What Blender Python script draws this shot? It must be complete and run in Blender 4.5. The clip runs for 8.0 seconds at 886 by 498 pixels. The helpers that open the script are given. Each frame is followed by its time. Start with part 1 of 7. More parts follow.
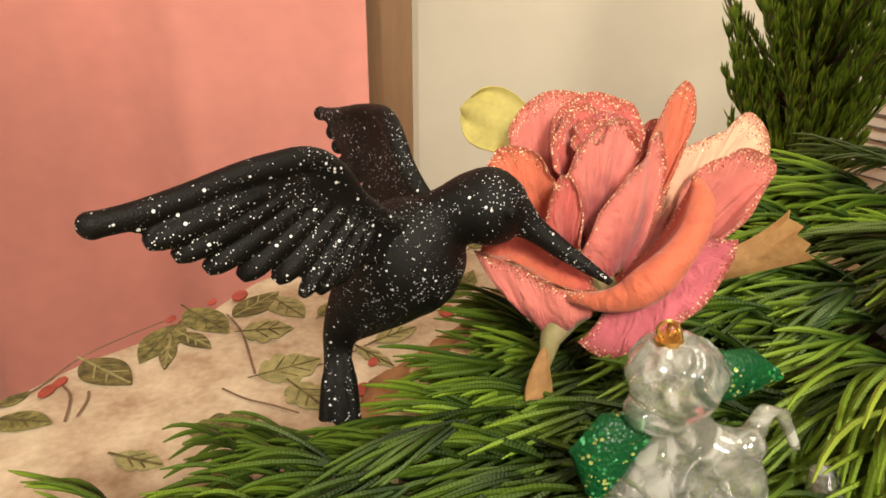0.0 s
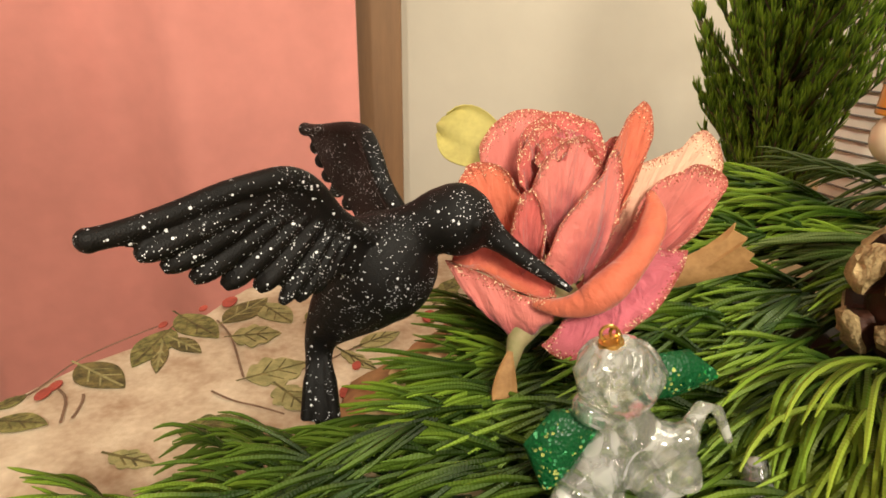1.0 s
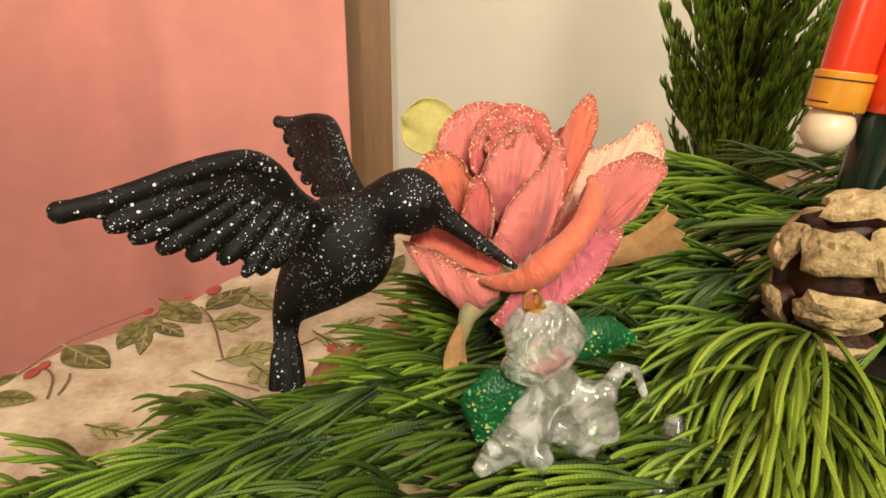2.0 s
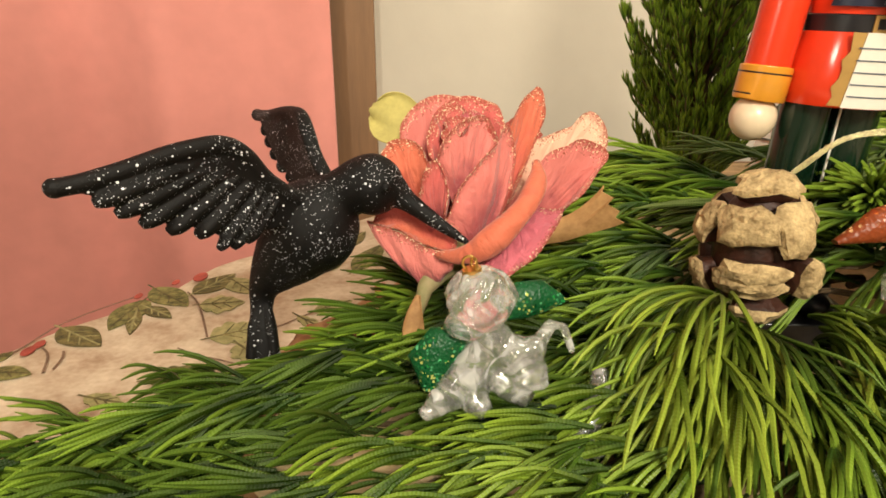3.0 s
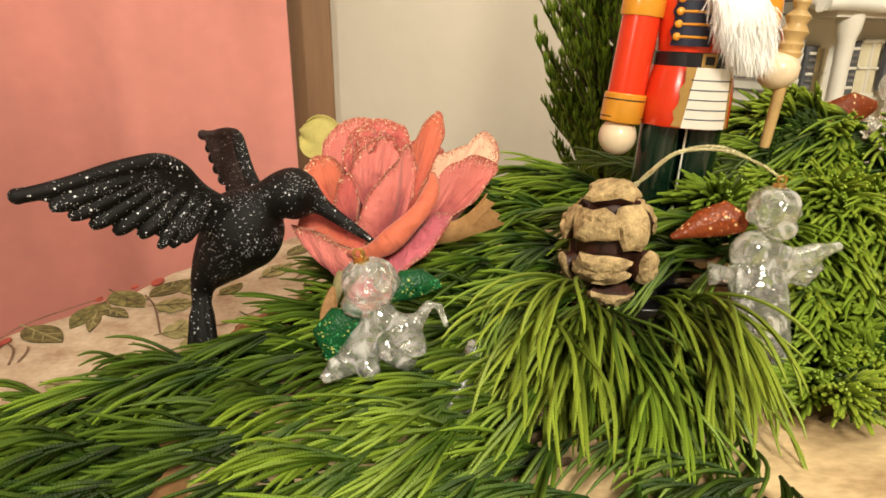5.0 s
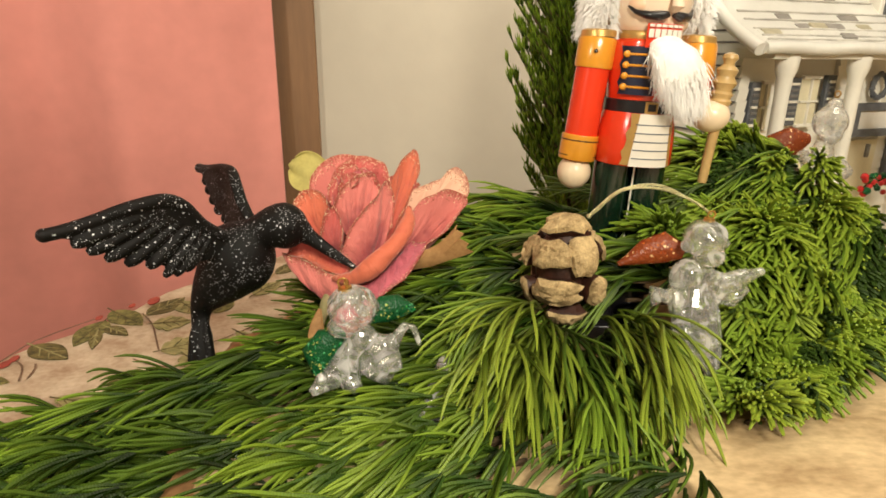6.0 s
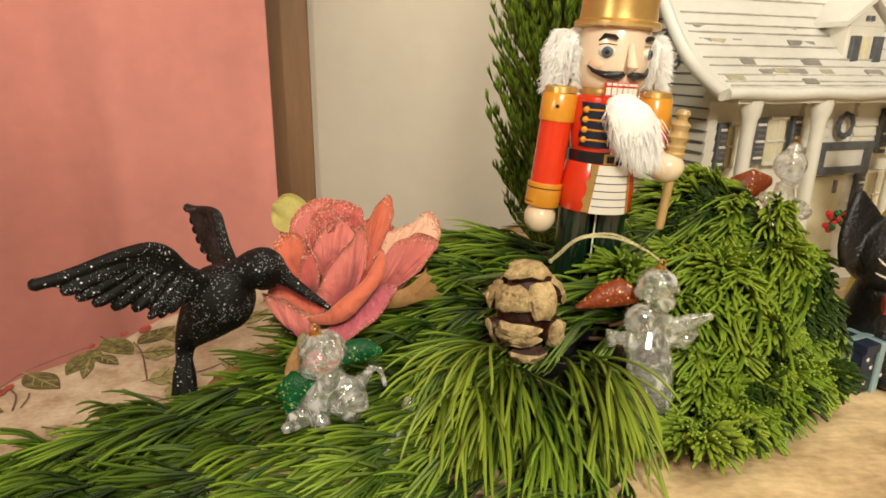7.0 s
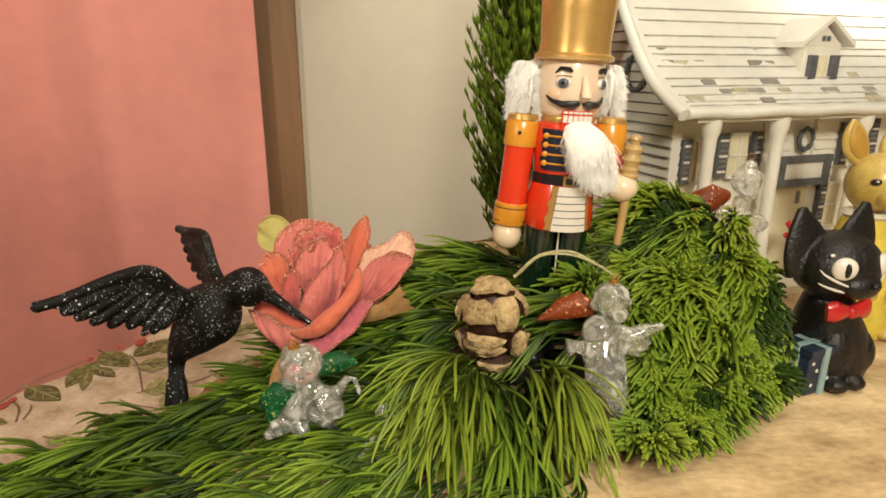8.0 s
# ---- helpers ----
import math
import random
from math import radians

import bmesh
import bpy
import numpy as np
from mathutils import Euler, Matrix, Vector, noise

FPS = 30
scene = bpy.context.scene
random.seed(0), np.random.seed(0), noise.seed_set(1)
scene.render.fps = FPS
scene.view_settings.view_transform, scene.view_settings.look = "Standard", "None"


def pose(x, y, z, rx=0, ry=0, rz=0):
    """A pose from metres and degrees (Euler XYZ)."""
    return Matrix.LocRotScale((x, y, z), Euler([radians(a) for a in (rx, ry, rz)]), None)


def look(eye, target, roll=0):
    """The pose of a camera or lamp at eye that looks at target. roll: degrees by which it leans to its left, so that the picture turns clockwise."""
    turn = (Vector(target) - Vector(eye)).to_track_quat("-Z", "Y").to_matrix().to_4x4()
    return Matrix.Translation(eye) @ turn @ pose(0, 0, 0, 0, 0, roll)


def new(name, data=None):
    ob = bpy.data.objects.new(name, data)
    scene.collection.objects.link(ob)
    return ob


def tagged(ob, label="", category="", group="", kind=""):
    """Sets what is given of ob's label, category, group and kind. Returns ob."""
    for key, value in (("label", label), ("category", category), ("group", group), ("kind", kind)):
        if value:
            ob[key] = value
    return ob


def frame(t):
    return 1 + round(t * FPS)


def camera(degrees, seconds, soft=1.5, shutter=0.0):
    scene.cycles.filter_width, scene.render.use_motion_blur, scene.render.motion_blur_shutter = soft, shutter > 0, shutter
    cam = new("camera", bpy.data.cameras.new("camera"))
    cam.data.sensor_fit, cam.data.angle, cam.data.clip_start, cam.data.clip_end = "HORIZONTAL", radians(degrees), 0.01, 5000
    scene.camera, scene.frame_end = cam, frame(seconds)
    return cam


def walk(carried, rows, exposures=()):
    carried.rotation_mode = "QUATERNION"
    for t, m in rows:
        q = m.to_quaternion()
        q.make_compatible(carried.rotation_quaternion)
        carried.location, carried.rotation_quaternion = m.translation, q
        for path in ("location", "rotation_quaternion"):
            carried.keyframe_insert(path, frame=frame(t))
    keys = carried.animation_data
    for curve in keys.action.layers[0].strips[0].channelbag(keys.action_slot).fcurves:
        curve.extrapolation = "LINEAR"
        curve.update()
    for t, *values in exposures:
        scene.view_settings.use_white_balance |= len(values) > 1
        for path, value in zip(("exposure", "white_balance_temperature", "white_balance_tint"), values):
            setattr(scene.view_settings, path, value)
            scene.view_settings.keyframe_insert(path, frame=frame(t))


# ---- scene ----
import collections

cam = camera(72.0, 8.0, soft=1.7)
PATH = [
    (0, (0.011, -0.002, 0.17), (0.001, 1.859, -0.56), 0.4),
    (0.5, (0.013, -0.01, 0.173), (0.012, 1.856, -0.548), 0.5),
    (1, (0.019, -0.015, 0.177), (0.024, 1.853, -0.538), 0.5),
    (1.5, (0.027, -0.022, 0.176), (0.028, 1.848, -0.534), 0.5),
    (3, (0.051, -0.059, 0.175), (0.068, 1.813, -0.529), 0.3),
    (3.5, (0.056, -0.069, 0.175), (0.087, 1.804, -0.525), 0.1),
    (4, (0.067, -0.079, 0.177), (0.105, 1.798, -0.513), -0.3),
    (4.5, (0.078, -0.091, 0.179), (0.137, 1.791, -0.496), -0.1),
    (5.8, (0.087, -0.134, 0.2), (0.213, 1.759, -0.433), 0.7),
    (6, (0.088, -0.139, 0.205), (0.221, 1.755, -0.426), 0.6),
    (6.5, (0.095, -0.145, 0.213), (0.227, 1.754, -0.401), 0.6),
    (7, (0.105, -0.154, 0.229), (0.233, 1.751, -0.368), 0.9),
    (7.5, (0.11, -0.164, 0.236), (0.231, 1.743, -0.353), 0.6),
    (8, (0.12, -0.179, 0.245), (0.252, 1.73, -0.338), 0.2),
]
EXPOSURES = [(0.0, 0.15), (1.5, 0.12), (3.5, 0.13), (4.5, 0.09), (6.5, -0.20), (8.0, -0.31)]
walk(cam, [(t, look(eye, target, roll)) for t, eye, target, roll in PATH], EXPOSURES)

# ---------- world and lamps ----------
world = bpy.data.worlds.new("room_air")
scene.world = world
world.use_nodes = True
world.node_tree.nodes["Background"].inputs[0].default_value = (1.0, 0.8, 0.6, 1)
world.node_tree.nodes["Background"].inputs[1].default_value = 0.001


def globe_lamp(name, at, radius, watts, color):
    data = bpy.data.lights.new(name, "POINT")
    data.shadow_soft_size, data.energy, data.color = radius, watts, color
    ob = new(name, data)
    ob.location = at
    return ob


# warm lamps of the room, all out of view: a globe before the table, one over it, and a spot lamp that lights the house
# and the wall behind it; the side light is an added fill
WARM = (1.0, 0.925, 0.755)
globe_lamp("room_lamp_light", (0.22, -0.74, 0.72), 0.12, 52, WARM)
# added fill spot that brightens curtain and gable, no known lamp
side_data = bpy.data.lights.new("side_fill_light", "SPOT")
side_data.energy, side_data.color, side_data.shadow_soft_size = 47.0, WARM, 0.10
side_data.spot_size, side_data.spot_blend = radians(48), 0.8
new("side_fill_light", side_data).matrix_world = look((-0.85, -0.70, 0.62), (-0.05, 0.54, 0.45))
# unseen broad disc overhead, sized for glass highlights and as fill
panel = bpy.data.lights.new("ceiling_lamp_light", "AREA")
panel.shape, panel.size, panel.energy, panel.color = "DISK", 0.9, 11, WARM
new("ceiling_lamp_light", panel).matrix_world = look((0.70, -0.10, 1.70), (0.35, 0.20, 0.05))
spot_data = bpy.data.lights.new("wall_spot_light", "SPOT")
spot_data.energy, spot_data.color, spot_data.shadow_soft_size = 60.0, WARM, 0.05
spot_data.spot_size, spot_data.spot_blend = radians(64), 0.30
new("wall_spot_light", spot_data).matrix_world = look((0.80, 0.25, 0.80), (0.57, 0.81, 0.39))

# ---------- materials ----------
def rgb(c):
    return (c[0], c[1], c[2], 1.0)


def material(name, color, rough=0.6, metal=0.0, vary=0.25, scale=60.0, bump=0.0, bump_scale=400.0, second=None,
             island=0.0, stretch=(1, 1, 1), coat=0.0, sheen=0.0, through_light=0.0):
    """A surface with colour variation at two scales and a fine relief."""
    m = bpy.data.materials.new(name)
    m.use_nodes = True
    nt = m.node_tree
    b = nt.nodes["Principled BSDF"]
    b.inputs["Roughness"].default_value = rough
    b.inputs["Metallic"].default_value = metal
    b.inputs["Coat Weight"].default_value = coat
    b.inputs["Coat Roughness"].default_value = 0.12
    b.inputs["Sheen Weight"].default_value = sheen
    tc = nt.nodes.new("ShaderNodeTexCoord")
    mp = nt.nodes.new("ShaderNodeMapping")
    mp.inputs["Scale"].default_value = stretch
    nt.links.new(tc.outputs["Object"], mp.inputs["Vector"])
    n1 = nt.nodes.new("ShaderNodeTexNoise")
    n1.inputs["Scale"].default_value, n1.inputs["Detail"].default_value = scale, 4
    nt.links.new(mp.outputs[0], n1.inputs["Vector"])
    n2 = nt.nodes.new("ShaderNodeTexNoise")
    n2.inputs["Scale"].default_value, n2.inputs["Detail"].default_value = scale * 7, 3
    nt.links.new(mp.outputs[0], n2.inputs["Vector"])
    add = nt.nodes.new("ShaderNodeMath")
    add.operation = "MULTIPLY_ADD"
    nt.links.new(n2.outputs["Fac"], add.inputs[0])
    add.inputs[1].default_value = 0.4
    nt.links.new(n1.outputs["Fac"], add.inputs[2])
    ramp = nt.nodes.new("ShaderNodeValToRGB")
    ramp.color_ramp.elements[0].position, ramp.color_ramp.elements[1].position = 0.45, 0.95
    lo = tuple(x * (1 - vary) for x in color)
    hi = second or tuple(min(1.0, x * (1 + vary)) for x in color)
    ramp.color_ramp.elements[0].color, ramp.color_ramp.elements[1].color = rgb(lo), rgb(hi)
    nt.links.new(add.outputs[0], ramp.inputs[0])
    out = ramp.outputs[0]
    if island:
        geo = nt.nodes.new("ShaderNodeNewGeometry")
        mr = nt.nodes.new("ShaderNodeMapRange")
        mr.inputs["To Min"].default_value, mr.inputs["To Max"].default_value = 1 - island, 1 + island
        nt.links.new(geo.outputs["Random Per Island"], mr.inputs["Value"])
        oi = nt.nodes.new("ShaderNodeObjectInfo")
        mr2 = nt.nodes.new("ShaderNodeMapRange")
        mr2.inputs["To Min"].default_value, mr2.inputs["To Max"].default_value = 1 - island * 0.5, 1 + island * 0.5
        nt.links.new(oi.outputs["Random"], mr2.inputs["Value"])
        mul = nt.nodes.new("ShaderNodeMath")
        mul.operation = "MULTIPLY"
        nt.links.new(mr.outputs[0], mul.inputs[0])
        nt.links.new(mr2.outputs[0], mul.inputs[1])
        hsv = nt.nodes.new("ShaderNodeHueSaturation")
        nt.links.new(mul.outputs[0], hsv.inputs["Value"])
        nt.links.new(out, hsv.inputs["Color"])
        out = hsv.outputs[0]
    nt.links.new(out, b.inputs["Base Color"])
    if bump:
        n3 = nt.nodes.new("ShaderNodeTexNoise")
        n3.inputs["Scale"].default_value, n3.inputs["Detail"].default_value = bump_scale, 5
        nt.links.new(mp.outputs[0], n3.inputs["Vector"])
        bp = nt.nodes.new("ShaderNodeBump")
        bp.inputs["Strength"].default_value, bp.inputs["Distance"].default_value = bump, 0.001
        nt.links.new(n3.outputs["Fac"], bp.inputs["Height"])
        nt.links.new(bp.outputs[0], b.inputs["Normal"])
    if through_light:
        b.inputs["Subsurface Weight"].default_value = through_light
        b.inputs["Subsurface Radius"].default_value = (0.004, 0.003, 0.002)
    return m


def glitter(name, base, flake, share=0.25, scale=900.0, rough=0.55, flake_rough=0.3, hues=None, drift_scale=110, big_share=0.30, span=(0.42, 0.62), relief=0.5):
    """Dull ground with small bright flakes strewn over it: fine ones in drifts, and a few large ones."""
    m = bpy.data.materials.new(name)
    m.use_nodes = True
    nt = m.node_tree
    b = nt.nodes["Principled BSDF"]
    b.inputs["Specular IOR Level"].default_value = 0.25
    tc = nt.nodes.new("ShaderNodeTexCoord")

    def layer(sc, keep, size):
        v = nt.nodes.new("ShaderNodeTexVoronoi")
        v.inputs["Scale"].default_value = sc
        nt.links.new(tc.outputs["Object"], v.inputs["Vector"])
        sep = nt.nodes.new("ShaderNodeSeparateColor")
        nt.links.new(v.outputs["Color"], sep.inputs[0])
        g = nt.nodes.new("ShaderNodeMath")
        g.operation = "GREATER_THAN"
        nt.links.new(sep.outputs[0], g.inputs[0])
        g.inputs[1].default_value = 1 - keep
        d = nt.nodes.new("ShaderNodeMath")
        d.operation = "LESS_THAN"
        nt.links.new(v.outputs["Distance"], d.inputs[0])
        d.inputs[1].default_value = size
        mu = nt.nodes.new("ShaderNodeMath")
        mu.operation = "MULTIPLY"
        nt.links.new(g.outputs[0], mu.inputs[0])
        nt.links.new(d.outputs[0], mu.inputs[1])
        return mu, v

    fine, v1 = layer(scale, share, 0.45)
    drift = nt.nodes.new("ShaderNodeTexNoise")
    drift.inputs["Scale"].default_value = drift_scale
    nt.links.new(tc.outputs["Object"], drift.inputs["Vector"])
    dr = nt.nodes.new("ShaderNodeMapRange")
    dr.inputs["From Min"].default_value, dr.inputs["From Max"].default_value = span
    nt.links.new(drift.outputs["Fac"], dr.inputs["Value"])
    f2 = nt.nodes.new("ShaderNodeMath")
    f2.operation = "MULTIPLY"
    nt.links.new(fine.outputs[0], f2.inputs[0])
    nt.links.new(dr.outputs[0], f2.inputs[1])
    big, _ = layer(scale * 0.46, share * big_share, 0.27)
    mx = nt.nodes.new("ShaderNodeMath")
    mx.operation = "MAXIMUM"
    nt.links.new(f2.outputs[0], mx.inputs[0])
    nt.links.new(big.outputs[0], mx.inputs[1])
    ground = nt.nodes.new("ShaderNodeTexNoise")
    ground.inputs["Scale"].default_value = 70
    nt.links.new(tc.outputs["Object"], ground.inputs["Vector"])
    gr = nt.nodes.new("ShaderNodeValToRGB")
    gr.color_ramp.elements[0].color, gr.color_ramp.elements[1].color = rgb([x * 0.6 for x in base]), rgb([x * 1.4 for x in base])
    nt.links.new(ground.outputs["Fac"], gr.inputs[0])
    mix = nt.nodes.new("ShaderNodeMix")
    mix.data_type = "RGBA"
    nt.links.new(mx.outputs[0], mix.inputs[0])
    nt.links.new(gr.outputs[0], mix.inputs[6])
    mix.inputs[7].default_value = rgb(flake)
    if hues:
        tint = nt.nodes.new("ShaderNodeValToRGB")
        tint.color_ramp.interpolation = "CONSTANT"
        while len(tint.color_ramp.elements) < len(hues):
            tint.color_ramp.elements.new(0.5)
        for i, h in enumerate(hues):
            tint.color_ramp.elements[i].position = i / len(hues)
            tint.color_ramp.elements[i].color = rgb(h)
        s2 = nt.nodes.new("ShaderNodeSeparateColor")
        nt.links.new(v1.outputs["Color"], s2.inputs[0])
        nt.links.new(s2.outputs[1], tint.inputs[0])
        nt.links.new(tint.outputs[0], mix.inputs[7])
    nt.links.new(mix.outputs[2], b.inputs["Base Color"])
    rr = nt.nodes.new("ShaderNodeMapRange")
    rr.inputs["To Min"].default_value, rr.inputs["To Max"].default_value = rough, flake_rough
    nt.links.new(mx.outputs[0], rr.inputs["Value"])
    nt.links.new(rr.outputs[0], b.inputs["Roughness"])
    bp = nt.nodes.new("ShaderNodeBump")
    bp.inputs["Strength"].default_value, bp.inputs["Distance"].default_value = relief, 0.0006
    nt.links.new(v1.outputs["Distance"], bp.inputs["Height"])
    nt.links.new(bp.outputs[0], b.inputs["Normal"])
    return m


def bird_glitter(name):
    """Charcoal coat strewn with silver: dust all over, grains in drifts, and a few large round flakes."""
    m = bpy.data.materials.new(name)
    m.use_nodes = True
    nt = m.node_tree
    b = nt.nodes["Principled BSDF"]
    tc = nt.nodes.new("ShaderNodeTexCoord")

    def math_node(op, a, c):
        n = nt.nodes.new("ShaderNodeMath")
        n.operation = op
        for k, x in enumerate((a, c)):
            if isinstance(x, (int, float)):
                n.inputs[k].default_value = x
            else:
                nt.links.new(x, n.inputs[k])
        return n.outputs[0]

    def flakes(sc, size):
        v = nt.nodes.new("ShaderNodeTexVoronoi")
        v.inputs["Scale"].default_value = sc
        nt.links.new(tc.outputs["Object"], v.inputs["Vector"])
        sep = nt.nodes.new("ShaderNodeSeparateColor")
        nt.links.new(v.outputs["Color"], sep.inputs[0])
        return math_node("LESS_THAN", v.outputs["Distance"], size), sep, v

    def drift(sc, lo, hi, least, most):
        n = nt.nodes.new("ShaderNodeTexNoise")
        n.inputs["Scale"].default_value, n.inputs["Detail"].default_value = sc, 2
        nt.links.new(tc.outputs["Object"], n.inputs["Vector"])
        r = nt.nodes.new("ShaderNodeMapRange")
        r.inputs["From Min"].default_value, r.inputs["From Max"].default_value = lo, hi
        r.inputs["To Min"].default_value, r.inputs["To Max"].default_value = least, most
        nt.links.new(n.outputs["Fac"], r.inputs["Value"])
        return r.outputs[0]

    dust, dust_pick, _ = flakes(3000, 0.42)
    dust = math_node("MULTIPLY", dust, math_node("LESS_THAN", dust_pick.outputs[0], drift(70, 0.46, 0.70, 0.006, 0.17)))
    dust = math_node("MULTIPLY", dust, math_node("MULTIPLY", dust_pick.outputs[1], 0.55))
    grain, grain_pick, grain_v = flakes(1900, 0.40)
    grain = math_node("MULTIPLY", grain, math_node("LESS_THAN", grain_pick.outputs[0], drift(48, 0.44, 0.66, 0.008, 0.15)))
    large, large_pick, _ = flakes(600, 0.28)
    large = math_node("MULTIPLY", large, math_node("LESS_THAN", large_pick.outputs[0], 0.062))
    share = math_node("MAXIMUM", math_node("MAXIMUM", dust, grain), large)
    ground = nt.nodes.new("ShaderNodeTexNoise")
    ground.inputs["Scale"].default_value, ground.inputs["Detail"].default_value = 60, 5
    nt.links.new(tc.outputs["Object"], ground.inputs["Vector"])
    gr = nt.nodes.new("ShaderNodeValToRGB")
    gr.color_ramp.elements[0].color, gr.color_ramp.elements[1].color = (0.0020, 0.0017, 0.0016, 1), (0.0065, 0.005, 0.0042, 1)
    nt.links.new(ground.outputs["Fac"], gr.inputs[0])
    mix = nt.nodes.new("ShaderNodeMix")
    mix.data_type = "RGBA"
    nt.links.new(share, mix.inputs[0])
    nt.links.new(gr.outputs[0], mix.inputs[6])
    mix.inputs[7].default_value = (0.80, 0.80, 0.82, 1)
    nt.links.new(mix.outputs[2], b.inputs["Base Color"])
    b.inputs["Specular IOR Level"].default_value = 0.22
    rr = nt.nodes.new("ShaderNodeMapRange")
    rr.inputs["To Min"].default_value, rr.inputs["To Max"].default_value = 0.58, 0.25
    nt.links.new(share, rr.inputs["Value"])
    nt.links.new(rr.outputs[0], b.inputs["Roughness"])
    bp = nt.nodes.new("ShaderNodeBump")
    bp.inputs["Strength"].default_value, bp.inputs["Distance"].default_value = 0.30, 0.0005
    nt.links.new(grain_v.outputs["Distance"], bp.inputs["Height"])
    nt.links.new(bp.outputs[0], b.inputs["Normal"])
    return m


def glass(name, color=(1.0, 0.99, 0.95), rough=0.0):
    """Clear moulded glass with a softly uneven face. White streaks painted into it stand in for highlights and
    refracted light.
    """
    m = bpy.data.materials.new(name)
    m.use_nodes = True
    nt = m.node_tree
    b = nt.nodes["Principled BSDF"]
    b.inputs["Base Color"].default_value = rgb(color)
    b.inputs["Roughness"].default_value = rough
    b.inputs["IOR"].default_value = 1.36
    b.inputs["Coat Weight"].default_value = 1.0
    b.inputs["Coat Roughness"].default_value = 0.02
    b.inputs["Coat IOR"].default_value = 1.9
    tc = nt.nodes.new("ShaderNodeTexCoord")
    # streaks of opaque white in place of bright refracted patches
    glint_noise = nt.nodes.new("ShaderNodeTexNoise")
    glint_noise.inputs["Scale"].default_value, glint_noise.inputs["Detail"].default_value, glint_noise.inputs["Distortion"].default_value = 70, 2, 2.6
    nt.links.new(tc.outputs["Object"], glint_noise.inputs["Vector"])
    mr = nt.nodes.new("ShaderNodeMapRange")
    mr.inputs["From Min"].default_value, mr.inputs["From Max"].default_value = 0.46, 0.64
    mr.inputs["To Min"].default_value, mr.inputs["To Max"].default_value = 0.88, 0.52
    nt.links.new(glint_noise.outputs["Fac"], mr.inputs["Value"])
    nt.links.new(mr.outputs[0], b.inputs["Transmission Weight"])
    n = nt.nodes.new("ShaderNodeTexNoise")
    n.inputs["Scale"].default_value, n.inputs["Detail"].default_value = 110, 0
    nt.links.new(tc.outputs["Object"], n.inputs["Vector"])
    bp = nt.nodes.new("ShaderNodeBump")
    bp.inputs["Strength"].default_value, bp.inputs["Distance"].default_value = 0.55, 0.0020
    nt.links.new(n.outputs["Fac"], bp.inputs["Height"])
    nt.links.new(bp.outputs[0], b.inputs["Normal"])
    clear = nt.nodes.new("ShaderNodeBsdfTransparent")
    mix = nt.nodes.new("ShaderNodeMixShader")
    mix.inputs[0].default_value = 0.12
    nt.links.new(b.outputs[0], mix.inputs[1])
    nt.links.new(clear.outputs[0], mix.inputs[2])
    nt.links.new(mix.outputs[0], nt.nodes["Material Output"].inputs["Surface"])
    return m


